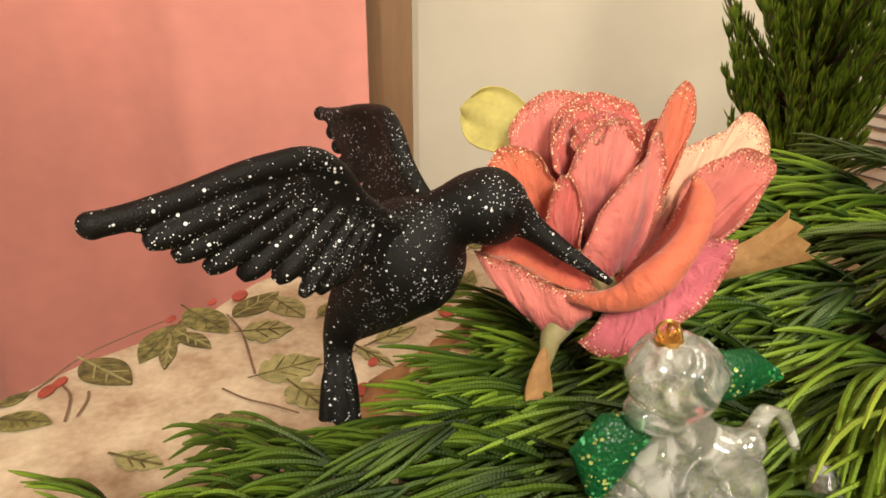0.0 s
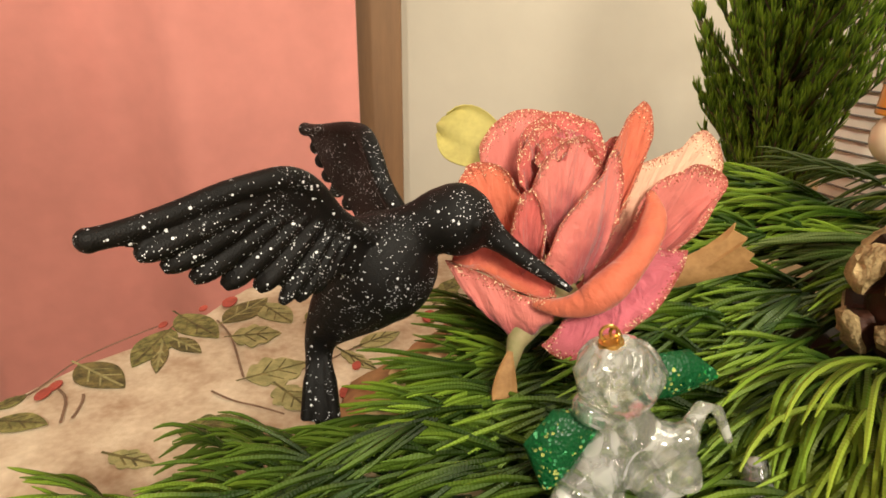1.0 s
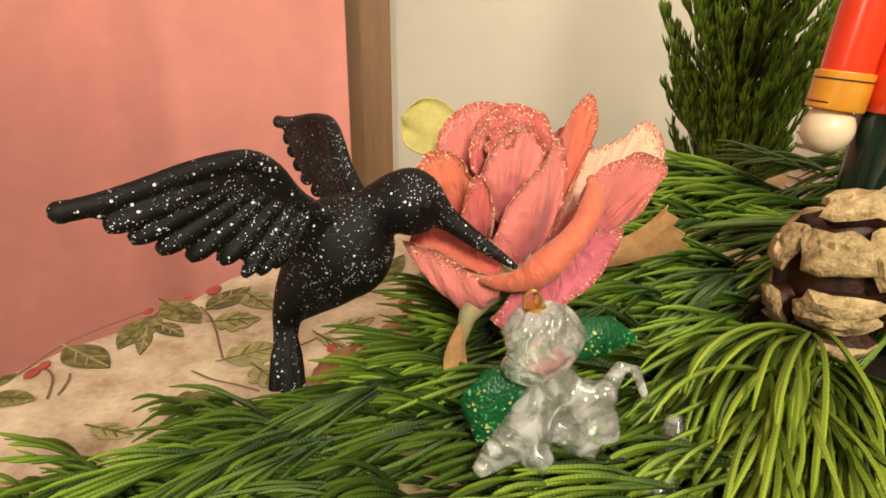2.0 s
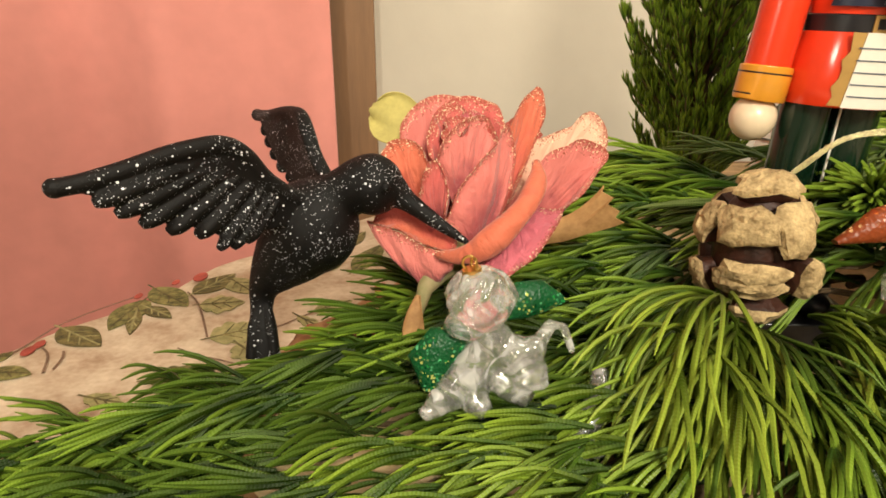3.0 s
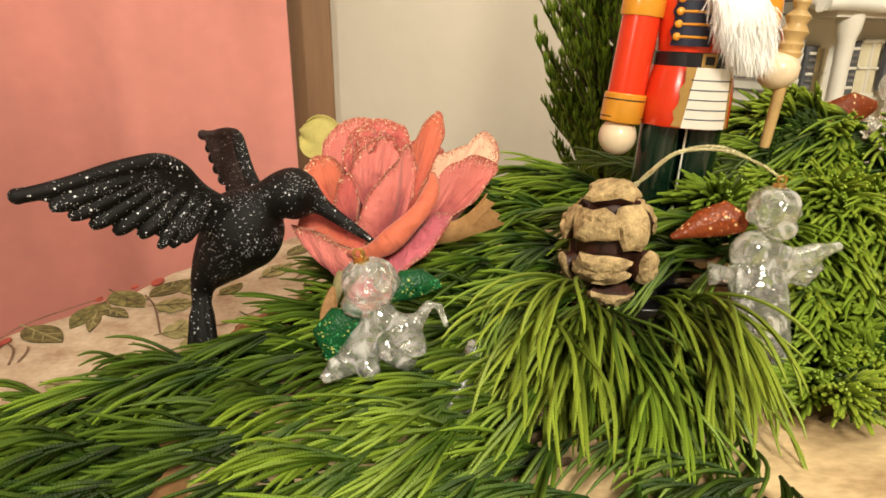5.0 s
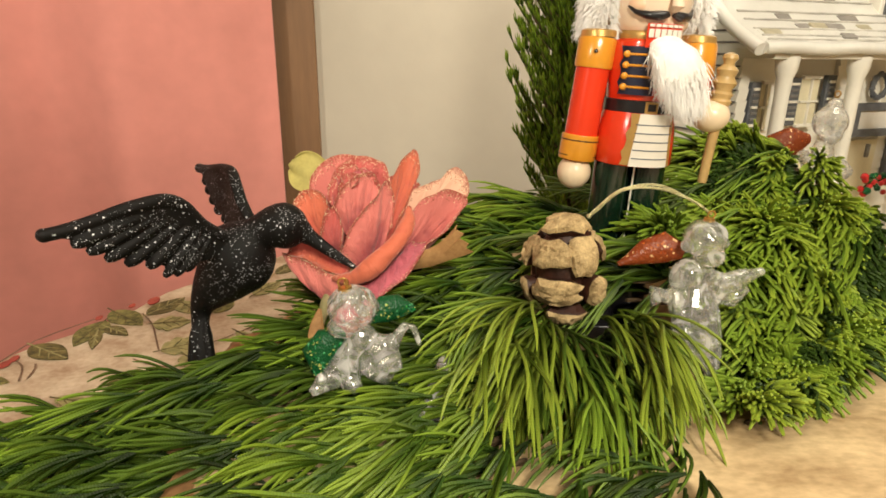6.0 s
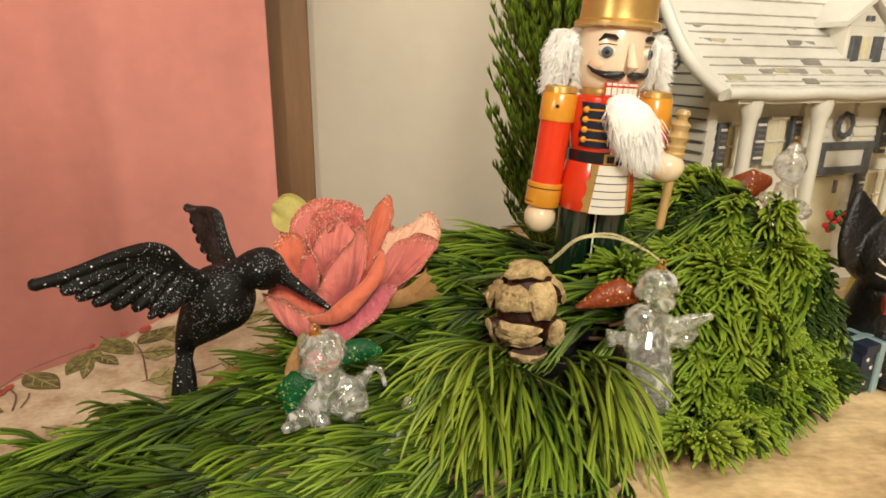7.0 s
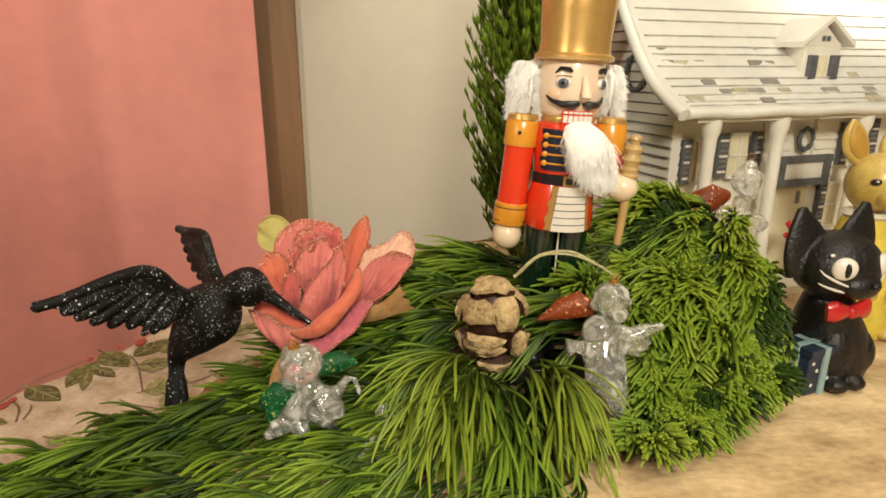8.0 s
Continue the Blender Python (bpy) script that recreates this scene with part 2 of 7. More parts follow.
def petal_material(name, heart, rim, glitter_on=True):
    """Dyed cloth: one colour at the heart, another at the rim, woven grain, gold flakes along the rim."""
    m = bpy.data.materials.new(name)
    m.use_nodes = True
    nt = m.node_tree
    b = nt.nodes["Principled BSDF"]
    uv = nt.nodes.new("ShaderNodeUVMap")
    sep = nt.nodes.new("ShaderNodeSeparateXYZ")
    nt.links.new(uv.outputs[0], sep.inputs[0])
    tc = nt.nodes.new("ShaderNodeTexCoord")
    n = nt.nodes.new("ShaderNodeTexNoise")
    n.inputs["Scale"].default_value = 150
    n.inputs["Detail"].default_value = 9
    nt.links.new(tc.outputs["Object"], n.inputs["Vector"])
    ad = nt.nodes.new("ShaderNodeMath")
    ad.operation = "MULTIPLY_ADD"
    nt.links.new(n.outputs["Fac"], ad.inputs[0])
    ad.inputs[1].default_value = 0.7
    nt.links.new(sep.outputs[1], ad.inputs[2])
    r = nt.nodes.new("ShaderNodeValToRGB")
    r.color_ramp.elements[0].position, r.color_ramp.elements[1].position = 0.60, 1.15
    r.color_ramp.elements[0].color, r.color_ramp.elements[1].color = rgb(heart), rgb(rim)
    r.color_ramp.elements[1].position = 1.0
    nt.links.new(ad.outputs[0], r.inputs[0])
    out = r.outputs[0]
    weave = nt.nodes.new("ShaderNodeTexNoise")
    weave.inputs["Scale"].default_value, weave.inputs["Detail"].default_value, weave.inputs["Distortion"].default_value = 1.0, 6, 0.6
    crease = nt.nodes.new("ShaderNodeMapping")
    crease.inputs["Scale"].default_value = (6, 5, 1)
    crease.inputs["Rotation"].default_value = (0, 0, 0.5)
    nt.links.new(uv.outputs[0], crease.inputs["Vector"])
    nt.links.new(crease.outputs[0], weave.inputs["Vector"])
    veil = nt.nodes.new("ShaderNodeMix")
    veil.data_type = "RGBA"
    vf = nt.nodes.new("ShaderNodeMath")
    vf.operation = "MULTIPLY"
    nt.links.new(weave.outputs["Fac"], vf.inputs[0])
    vf.inputs[1].default_value = 0.15
    nt.links.new(vf.outputs[0], veil.inputs[0])
    nt.links.new(out, veil.inputs[6])
    veil.inputs[7].default_value = (0.84, 0.42, 0.34, 1)
    out = veil.outputs[2]
    if glitter_on:
        v = nt.nodes.new("ShaderNodeTexVoronoi")
        v.inputs["Scale"].default_value = 2300
        nt.links.new(tc.outputs["Object"], v.inputs["Vector"])
        s2 = nt.nodes.new("ShaderNodeSeparateColor")
        nt.links.new(v.outputs["Color"], s2.inputs[0])
        edge = nt.nodes.new("ShaderNodeMapRange")
        edge.inputs["From Min"].default_value, edge.inputs["From Max"].default_value = 0.84, 1.0
        edge.inputs["To Min"].default_value, edge.inputs["To Max"].default_value = 0.0, 0.40
        sd = nt.nodes.new("ShaderNodeMath")
        sd.operation = "MULTIPLY_ADD"
        nt.links.new(sep.outputs[0], sd.inputs[0])
        sd.inputs[1].default_value, sd.inputs[2].default_value = 2, -1
        ab = nt.nodes.new("ShaderNodeMath")
        ab.operation = "ABSOLUTE"
        nt.links.new(sd.outputs[0], ab.inputs[0])
        rim_of = nt.nodes.new("ShaderNodeMath")
        rim_of.operation = "MAXIMUM"
        nt.links.new(ab.outputs[0], rim_of.inputs[0])
        nt.links.new(sep.outputs[1], rim_of.inputs[1])
        nt.links.new(rim_of.outputs[0], edge.inputs["Value"])
        lt = nt.nodes.new("ShaderNodeMath")
        lt.operation = "LESS_THAN"
        nt.links.new(s2.outputs[0], lt.inputs[0])
        nt.links.new(edge.outputs[0], lt.inputs[1])
        worn = nt.nodes.new("ShaderNodeMapRange")
        worn.inputs["From Min"].default_value, worn.inputs["From Max"].default_value = 0.91, 1.0
        worn.inputs["To Max"].default_value = 0.75
        nt.links.new(rim_of.outputs[0], worn.inputs["Value"])
        wm = nt.nodes.new("ShaderNodeMix")
        wm.data_type = "RGBA"
        nt.links.new(worn.outputs[0], wm.inputs[0])
        nt.links.new(out, wm.inputs[6])
        wm.inputs[7].default_value = (0.30, 0.050, 0.026, 1)
        gm = nt.nodes.new("ShaderNodeMix")
        gm.data_type = "RGBA"
        nt.links.new(lt.outputs[0], gm.inputs[0])
        nt.links.new(wm.outputs[2], gm.inputs[6])
        pick = nt.nodes.new("ShaderNodeValToRGB")
        pick.color_ramp.elements[0].color, pick.color_ramp.elements[1].color = (0.26, 0.045, 0.015, 1), (1.0, 0.80, 0.50, 1)
        pick.color_ramp.elements[0].position, pick.color_ramp.elements[1].position = 0.60, 0.92
        nt.links.new(s2.outputs[1], pick.inputs[0])
        nt.links.new(pick.outputs[0], gm.inputs[7])
        out = gm.outputs[2]
    nt.links.new(out, b.inputs["Base Color"])
    b.inputs["Roughness"].default_value = 0.75
    b.inputs["Sheen Weight"].default_value = 0.2
    bp = nt.nodes.new("ShaderNodeBump")
    bp.inputs["Strength"].default_value, bp.inputs["Distance"].default_value = 0.8, 0.0016
    nt.links.new(n.outputs["Fac"], bp.inputs["Height"])
    along = nt.nodes.new("ShaderNodeMapping")
    along.inputs["Scale"].default_value = (11, 2.4, 1)
    nt.links.new(uv.outputs[0], along.inputs["Vector"])
    pleat = nt.nodes.new("ShaderNodeTexNoise")
    pleat.inputs["Scale"].default_value, pleat.inputs["Detail"].default_value, pleat.inputs["Distortion"].default_value = 1.0, 4, 0.8
    nt.links.new(along.outputs[0], pleat.inputs["Vector"])
    bp2 = nt.nodes.new("ShaderNodeBump")
    bp2.inputs["Strength"].default_value, bp2.inputs["Distance"].default_value = 0.7, 0.0030
    nt.links.new(pleat.outputs["Fac"], bp2.inputs["Height"])
    nt.links.new(bp.outputs[0], bp2.inputs["Normal"])
    nt.links.new(bp2.outputs[0], b.inputs["Normal"])
    return m


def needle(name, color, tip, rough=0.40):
    """Scaly evergreen cords: overlapping rings along the cord, lighter towards the tip (UV v). The dark root colour
    stands in for shade deep between cords.
    """
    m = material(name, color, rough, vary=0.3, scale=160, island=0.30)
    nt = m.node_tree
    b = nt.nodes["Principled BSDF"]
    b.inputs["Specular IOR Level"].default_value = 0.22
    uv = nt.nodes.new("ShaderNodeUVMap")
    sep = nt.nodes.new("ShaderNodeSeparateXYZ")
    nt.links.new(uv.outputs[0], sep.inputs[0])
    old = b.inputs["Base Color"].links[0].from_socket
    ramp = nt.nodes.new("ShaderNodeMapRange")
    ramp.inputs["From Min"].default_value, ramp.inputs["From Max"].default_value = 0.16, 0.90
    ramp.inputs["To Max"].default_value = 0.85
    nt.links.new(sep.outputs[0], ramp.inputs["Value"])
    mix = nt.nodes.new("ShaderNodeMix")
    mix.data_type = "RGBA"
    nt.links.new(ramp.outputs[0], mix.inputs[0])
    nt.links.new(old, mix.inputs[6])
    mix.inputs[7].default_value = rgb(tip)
    # dark lines between the scales, v counts millimetres along the cord
    sn = nt.nodes.new("ShaderNodeMath")
    sn.operation = "SINE"
    sc = nt.nodes.new("ShaderNodeMath")
    sc.operation = "MULTIPLY"
    sc.inputs[1].default_value = 5.2
    nt.links.new(sep.outputs[1], sc.inputs[0])
    nt.links.new(sc.outputs[0], sn.inputs[0])
    mr = nt.nodes.new("ShaderNodeMapRange")
    mr.inputs["From Min"].default_value, mr.inputs["From Max"].default_value = -1, 0.2
    mr.inputs["To Min"].default_value, mr.inputs["To Max"].default_value = 0.95, 1.0
    nt.links.new(sn.outputs[0], mr.inputs["Value"])
    hsv = nt.nodes.new("ShaderNodeHueSaturation")
    nt.links.new(mr.outputs[0], hsv.inputs["Value"])
    nt.links.new(mix.outputs[2], hsv.inputs["Color"])
    nt.links.new(hsv.outputs[0], b.inputs["Base Color"])
    bp = nt.nodes.new("ShaderNodeBump")
    bp.inputs["Strength"].default_value, bp.inputs["Distance"].default_value = 0.22, 0.0003
    nt.links.new(sn.outputs[0], bp.inputs["Height"])
    nt.links.new(bp.outputs[0], b.inputs["Normal"])
    return m


# root colours darkened in place of shade in the gaps, then tip colours
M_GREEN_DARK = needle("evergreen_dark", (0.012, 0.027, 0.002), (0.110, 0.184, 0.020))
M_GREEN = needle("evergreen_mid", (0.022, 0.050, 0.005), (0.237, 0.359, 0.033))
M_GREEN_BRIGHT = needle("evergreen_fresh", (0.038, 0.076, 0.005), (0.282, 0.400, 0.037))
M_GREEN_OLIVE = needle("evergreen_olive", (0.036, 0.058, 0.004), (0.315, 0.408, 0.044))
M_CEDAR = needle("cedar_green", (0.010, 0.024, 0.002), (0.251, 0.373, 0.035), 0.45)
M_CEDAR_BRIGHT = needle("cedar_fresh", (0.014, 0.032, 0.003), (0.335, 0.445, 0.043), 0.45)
# the cedar green again with shade painted in, for the deep sprays
M_CEDAR_SHADED = needle("cedar_shade", (0.008, 0.018, 0.002), (0.037, 0.073, 0.009), 0.5)
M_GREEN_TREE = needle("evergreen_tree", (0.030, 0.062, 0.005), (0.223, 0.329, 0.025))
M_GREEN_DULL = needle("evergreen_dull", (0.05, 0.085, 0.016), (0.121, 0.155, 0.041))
M_TWIG = material("twig_bark", (0.09, 0.055, 0.025), 0.8, vary=0.4, scale=200, bump=0.4)
M_BIRD = bird_glitter("black_glitter")
M_PINK = material("pink_curtain_cloth", (0.70, 0.27, 0.225), 0.85, vary=0.10, scale=6, bump=0.15, bump_scale=900, sheen=0.3)
M_BEIGE = material("beige_plaster", (0.392, 0.343, 0.276), 0.85, vary=0.06, scale=4, bump=0.1, bump_scale=150)
M_BROWN = material("brown_wood_trim", (0.17, 0.085, 0.035), 0.6, vary=0.2, scale=12, bump=0.1, stretch=(4, 4, 0.4))
M_CLOTH = material("cream_printed_cloth", (0.40, 0.26, 0.16), 0.85, vary=0.12, scale=38, second=(0.68, 0.56, 0.41), bump=0.35, bump_scale=1500)
M_LEAFPRINT = material("olive_leaf_print", (0.085, 0.080, 0.018), 0.85, vary=0.6, scale=220, second=(0.27, 0.24, 0.075), island=0.25)
M_LEAFDARK = material("dark_leaf_print", (0.055, 0.045, 0.012), 0.85, vary=0.5, scale=220, second=(0.20, 0.155, 0.05), island=0.2)
M_LEAFLIGHT = material("pale_leaf_print", (0.22, 0.21, 0.07), 0.85, vary=0.3, scale=160, second=(0.40, 0.34, 0.15), island=0.2)
M_BERRY = material("red_berry_print", (0.34, 0.06, 0.04), 0.85, vary=0.4, scale=120)
M_STEMPRINT = material("brown_stem_print", (0.17, 0.10, 0.06), 0.85, vary=0.3, scale=90)
M_SLAB = material("pale_wood_slab", (0.62, 0.38, 0.17), 0.7, vary=0.45, scale=22, second=(0.90, 0.67, 0.38), bump=0.5, bump_scale=120, stretch=(1, 1.8, 1))
M_BARK = material("slab_bark_edge", (0.30, 0.15, 0.06), 0.8, vary=0.4, scale=40, bump=0.6, bump_scale=150)
M_TABLE = material("table_wood", (0.22, 0.12, 0.06), 0.5, vary=0.25, scale=10, stretch=(1, 6, 1))
M_FLOOR = material("wood_floor", (0.28, 0.17, 0.09), 0.5, vary=0.3, scale=5, stretch=(1, 8, 1))
# tones of the unseen walls and ceiling, set by how much they bounce
M_FARWALL = material("tan_wall_paint", (0.34, 0.29, 0.22), 0.85, vary=0.08, scale=4)
M_CEIL = material("ceiling_paint", (0.66, 0.62, 0.55), 0.9, vary=0.05, scale=3)
M_GLASS = glass("clear_glass")
M_GLITTER_GREEN = glitter("green_glitter", (0.005, 0.07, 0.02), (0.1, 0.6, 0.25), 0.8, 900, 0.35, 0.2,
                          [(0.008, 0.11, 0.025), (0.02, 0.22, 0.05), (0.10, 0.40, 0.18), (0.0, 0.05, 0.015), (0.50, 0.52, 0.14)])
M_GLITTER_COPPER = glitter("copper_glitter", (0.20, 0.04, 0.010), (0.9, 0.35, 0.10), 0.8, 620, 0.35, 0.2,
                           [(0.38, 0.075, 0.018), (0.52, 0.14, 0.03), (0.25, 0.04, 0.012), (0.95, 0.65, 0.32), (0.14, 0.025, 0.01)])
M_GOLD = material("gold_metal", (0.75, 0.48, 0.16), 0.3, 1.0, vary=0.15, scale=200)
M_CORD = material("gold_cord", (0.88, 0.74, 0.44), 0.30, 0.7, vary=0.35, scale=900, bump=0.8, bump_scale=1800)
M_CONE = material("cone_scale_face", (0.36, 0.22, 0.080), 0.85, vary=0.55, scale=140, second=(0.74, 0.54, 0.27), bump=1.6, bump_scale=420)
M_CONE_DARK = material("cone_inside", (0.030, 0.010, 0.005), 0.5, vary=0.4, scale=120, second=(0.075, 0.022, 0.010), bump=0.6)
# heart colours are dye, some deepened to put in shade between petals
M_PETAL = petal_material("rose_cloth", (0.274, 0.021, 0.031), (0.55, 0.088, 0.078))
M_PETAL_ORANGE = petal_material("rose_cloth_orange", (0.44, 0.048, 0.032), (0.6, 0.12, 0.052))
M_PETAL_HOT = petal_material("rose_cloth_pink", (0.334, 0.032, 0.068), (0.6, 0.115, 0.165))
M_PETAL_PALE = petal_material("rose_cloth_pale", (0.334, 0.046, 0.057), (0.63, 0.16, 0.135))
M_PETAL_CREAM = petal_material("rose_cloth_cream", (0.5, 0.095, 0.085), (0.78, 0.46, 0.31))
M_CALYX = material("calyx_cloth", (0.26, 0.26, 0.09), 0.8, vary=0.25, scale=60, second=(0.46, 0.34, 0.20))
M_LEAF_YELLOW = material("yellow_leaf", (0.44, 0.37, 0.11), 0.7, vary=0.2, scale=60, bump=0.2)
M_LEAF_TAN = material("tan_leaf", (0.36, 0.17, 0.055), 0.7, vary=0.3, scale=60, bump=0.3, second=(0.55, 0.31, 0.12))
M_RED = material("red_lacquer", (0.75, 0.045, 0.012), 0.22, vary=0.06, scale=40, coat=0.6)
M_YELLOW = material("yellow_lacquer", (0.72, 0.30, 0.025), 0.28, vary=0.08, scale=40, coat=0.4)
M_GREEN_LACQ = material("green_lacquer", (0.004, 0.018, 0.009), 0.2, vary=0.1, scale=40, coat=0.6)
M_BLACK = material("black_lacquer", (0.012, 0.011, 0.013), 0.3, vary=0.2, scale=60, coat=0.3)
M_NAVY = material("navy_paint", (0.012, 0.014, 0.035), 0.35, vary=0.2, scale=60)
M_WOOD_PALE = material("pale_turned_wood", (0.80, 0.64, 0.44), 0.35, vary=0.08, scale=60, stretch=(1, 1, 0.3), coat=0.3)
M_STICK = material("staff_wood", (0.50, 0.33, 0.13), 0.35, vary=0.15, scale=60, coat=0.3)
M_SKIN = material("peach_paint", (0.88, 0.68, 0.50), 0.25, vary=0.04, scale=30, coat=0.4)
M_BLUSH = material("blush_paint", (0.84, 0.55, 0.36), 0.3, vary=0.05, scale=30)
M_WHITE = material("white_paint", (0.80, 0.75, 0.66), 0.3, vary=0.05, scale=60, coat=0.3)
M_FUR = material("white_fleece", (0.93, 0.91, 0.88), 0.9, vary=0.08, scale=200, sheen=0.3)
M_GREYEYE = material("grey_blue_paint", (0.12, 0.14, 0.17), 0.25, vary=0.1, scale=60)
M_GOLDPAINT = material("gold_paint", (0.62, 0.38, 0.12), 0.32, 0.55, vary=0.1, scale=60)
M_CERAMIC = material("cream_ceramic", (0.86, 0.82, 0.72), 0.3, vary=0.06, scale=20, coat=0.4, bump=0.06, bump_scale=90)
M_CERAMIC_ROOF = material("white_glazed_roof", (0.80, 0.78, 0.72), 0.28, vary=0.06, scale=30, coat=0.5, bump=0.1, bump_scale=120)
M_GROOVE = material("grey_groove_glaze", (0.20, 0.19, 0.18), 0.5, vary=0.3, scale=60)
M_SHUTTER = material("slate_grey_glaze", (0.11, 0.115, 0.125), 0.4, vary=0.3, scale=120)
M_SHINGLE_GREY = material("grey_shingle_glaze", (0.36, 0.33, 0.30), 0.35, vary=0.2, scale=120, coat=0.3, island=0.3)
M_SHINGLE_TAN = material("tan_shingle_glaze", (0.58, 0.52, 0.36), 0.35, vary=0.2, scale=120, coat=0.3, island=0.2)
M_COURSE = material("shingle_joint_glaze", (0.56, 0.53, 0.48), 0.5, vary=0.3, scale=60)
M_WINDOW = material("cream_window_glaze", (0.78, 0.71, 0.50), 0.35, vary=0.1, scale=60, coat=0.3)
M_CAT = material("black_clay_paint", (0.008, 0.0075, 0.0075), 0.38, vary=0.4, scale=120, bump=0.9, bump_scale=420)
M_BOW = material("red_bow_paint", (0.55, 0.02, 0.02), 0.3, vary=0.15, scale=80, coat=0.4)
M_GIFT = material("navy_gift_paint", (0.02, 0.03, 0.06), 0.45, vary=0.3, scale=80)
M_RIBBON = material("pale_blue_ribbon_paint", (0.30, 0.44, 0.44), 0.45, vary=0.15, scale=80)
M_RABBIT = material("ochre_rabbit_glaze", (0.58, 0.36, 0.05), 0.35, vary=0.25, scale=45, coat=0.4, second=(0.74, 0.55, 0.16))
M_RABBIT_EAR = material("brown_ear_glaze", (0.48, 0.27, 0.05), 0.45, vary=0.2, scale=60)
M_RABBIT_COAT = material("yellow_knit_glaze", (0.74, 0.58, 0.08), 0.5, vary=0.2, scale=90, bump=1.0, bump_scale=500)


# ---------- geometry helpers ----------
class Geo:
    """A growing mesh: points, faces, a material slot and a UV for each face."""

    def __init__(self):
        self.v, self.f, self.m, self.uv = [], [], [], []

    def face(self, ids, mat=0, uv=None):
        self.f.append(tuple(ids))
        self.m.append(mat)
        self.uv.append(uv or [(0.0, 0.0)] * len(ids))

    def tube(self, pts, radii, n=8, mat=0, flat=1.0, side=None, cap=True):
        """A tube along pts. radii: one for each point; flat: thickness across side."""
        pts = [Vector(p) for p in pts]
        start, total, last = len(self.v), 0.0, len(pts) - 1
        ref = Vector(side) if side else None
        long = sum((pts[i + 1] - pts[i]).length for i in range(last)) or 1.0
        uvs = []
        for i, p in enumerate(pts):
            t = (pts[min(i + 1, last)] - pts[max(i - 1, 0)])
            t = t.normalized() if t.length > 1e-9 else Vector((0, 0, 1))
            if ref is None:
                ref = Vector((0, 0, 1)) if abs(t.z) < 0.9 else Vector((1, 0, 0))
            a = ref - t * ref.dot(t)
            a = a.normalized() if a.length > 1e-9 else t.orthogonal().normalized()
            b = t.cross(a)
            if not side:
                ref = a
            r = radii[i] if not isinstance(radii, (int, float)) else radii
            ra, rb = r if isinstance(r, tuple) else (r * flat, r)
            if i:
                total += (p - pts[i - 1]).length
            uvs.append((total / long, total * 1000))
            for k in range(n):
                w = 2 * math.pi * k / n
                self.v.append(p + a * (ra * math.cos(w)) + b * (rb * math.sin(w)))
        for i in range(last):
            for k in range(n):
                k2 = (k + 1) % n
                self.face((start + i * n + k, start + i * n + k2, start + (i + 1) * n + k2, start + (i + 1) * n + k), mat,
                          [uvs[i], uvs[i], uvs[i + 1], uvs[i + 1]])
        if cap:
            self.face([start + k for k in reversed(range(n))], mat, [uvs[0]] * n)
            self.face([start + last * n + k for k in range(n)], mat, [uvs[-1]] * n)

    def ball(self, c, r, rot=None, n=12, rings=8, mat=0):
        """An ellipsoid with the radii r."""
        c, r = Vector(c), (r, r, r) if isinstance(r, (int, float)) else r
        q = rot.to_matrix() if rot else Matrix.Identity(3)
        s = len(self.v)
        for j in range(1, rings):
            th = math.pi * j / rings
            for k in range(n):
                w = 2 * math.pi * k / n
                self.v.append(c + q @ Vector((r[0] * math.sin(th) * math.cos(w), r[1] * math.sin(th) * math.sin(w), r[2] * math.cos(th))))
        top, bot = len(self.v), len(self.v) + 1
        self.v += [c + q @ Vector((0, 0, r[2])), c - q @ Vector((0, 0, r[2]))]
        for k in range(n):
            k2 = (k + 1) % n
            self.face((top, s + k, s + k2), mat)
            self.face((bot, s + (rings - 2) * n + k2, s + (rings - 2) * n + k), mat)
            for j in range(rings - 2):
                self.face((s + j * n + k, s + (j + 1) * n + k, s + (j + 1) * n + k2, s + j * n + k2), mat)

    def box(self, c, size, rot=None, mat=0, bevel=0.12):
        """A box with cut edges; size: full lengths."""
        c, h = Vector(c), [x / 2 for x in size]
        cut = bevel * min(h)
        q = rot.to_matrix() if rot else Matrix.Identity(3)
        ids = {}
        for sx in (-1, 1):
            for sy in (-1, 1):
                for sz in (-1, 1):
                    for ax in range(3):
                        p = [sx * (h[0] - cut), sy * (h[1] - cut), sz * (h[2] - cut)]
                        p[ax] = (sx, sy, sz)[ax] * h[ax]
                        ids[sx, sy, sz, ax] = len(self.v)
                        self.v.append(c + q @ Vector(p))
        made = []
        for ax in range(3):
            b, d = [(1, 2), (2, 0), (0, 1)][ax]
            for s in (-1, 1):
                loop = []
                for u, w in ((-1, -1), (1, -1), (1, 1), (-1, 1)):
                    key = [0, 0, 0]
                    key[ax], key[b], key[d] = s, u, w
                    loop.append(ids[(*key, ax)])
                made.append(loop if s > 0 else loop[::-1])
        for ax in range(3):
            b, d = [(1, 2), (2, 0), (0, 1)][ax]
            for u in (-1, 1):
                for w in (-1, 1):
                    k1, k2 = [0, 0, 0], [0, 0, 0]
                    k1[ax], k1[b], k1[d] = -1, u, w
                    k2[ax], k2[b], k2[d] = 1, u, w
                    loop = [ids[(*k1, b)], ids[(*k2, b)], ids[(*k2, d)], ids[(*k1, d)]]
                    made.append(loop if u * w < 0 else loop[::-1])
        for sx in (-1, 1):
            for sy in (-1, 1):
                for sz in (-1, 1):
                    loop = [ids[sx, sy, sz, a] for a in range(3)]
                    made.append(loop if sx * sy * sz > 0 else loop[::-1])
        for loop in made:
            self.face(loop, mat)

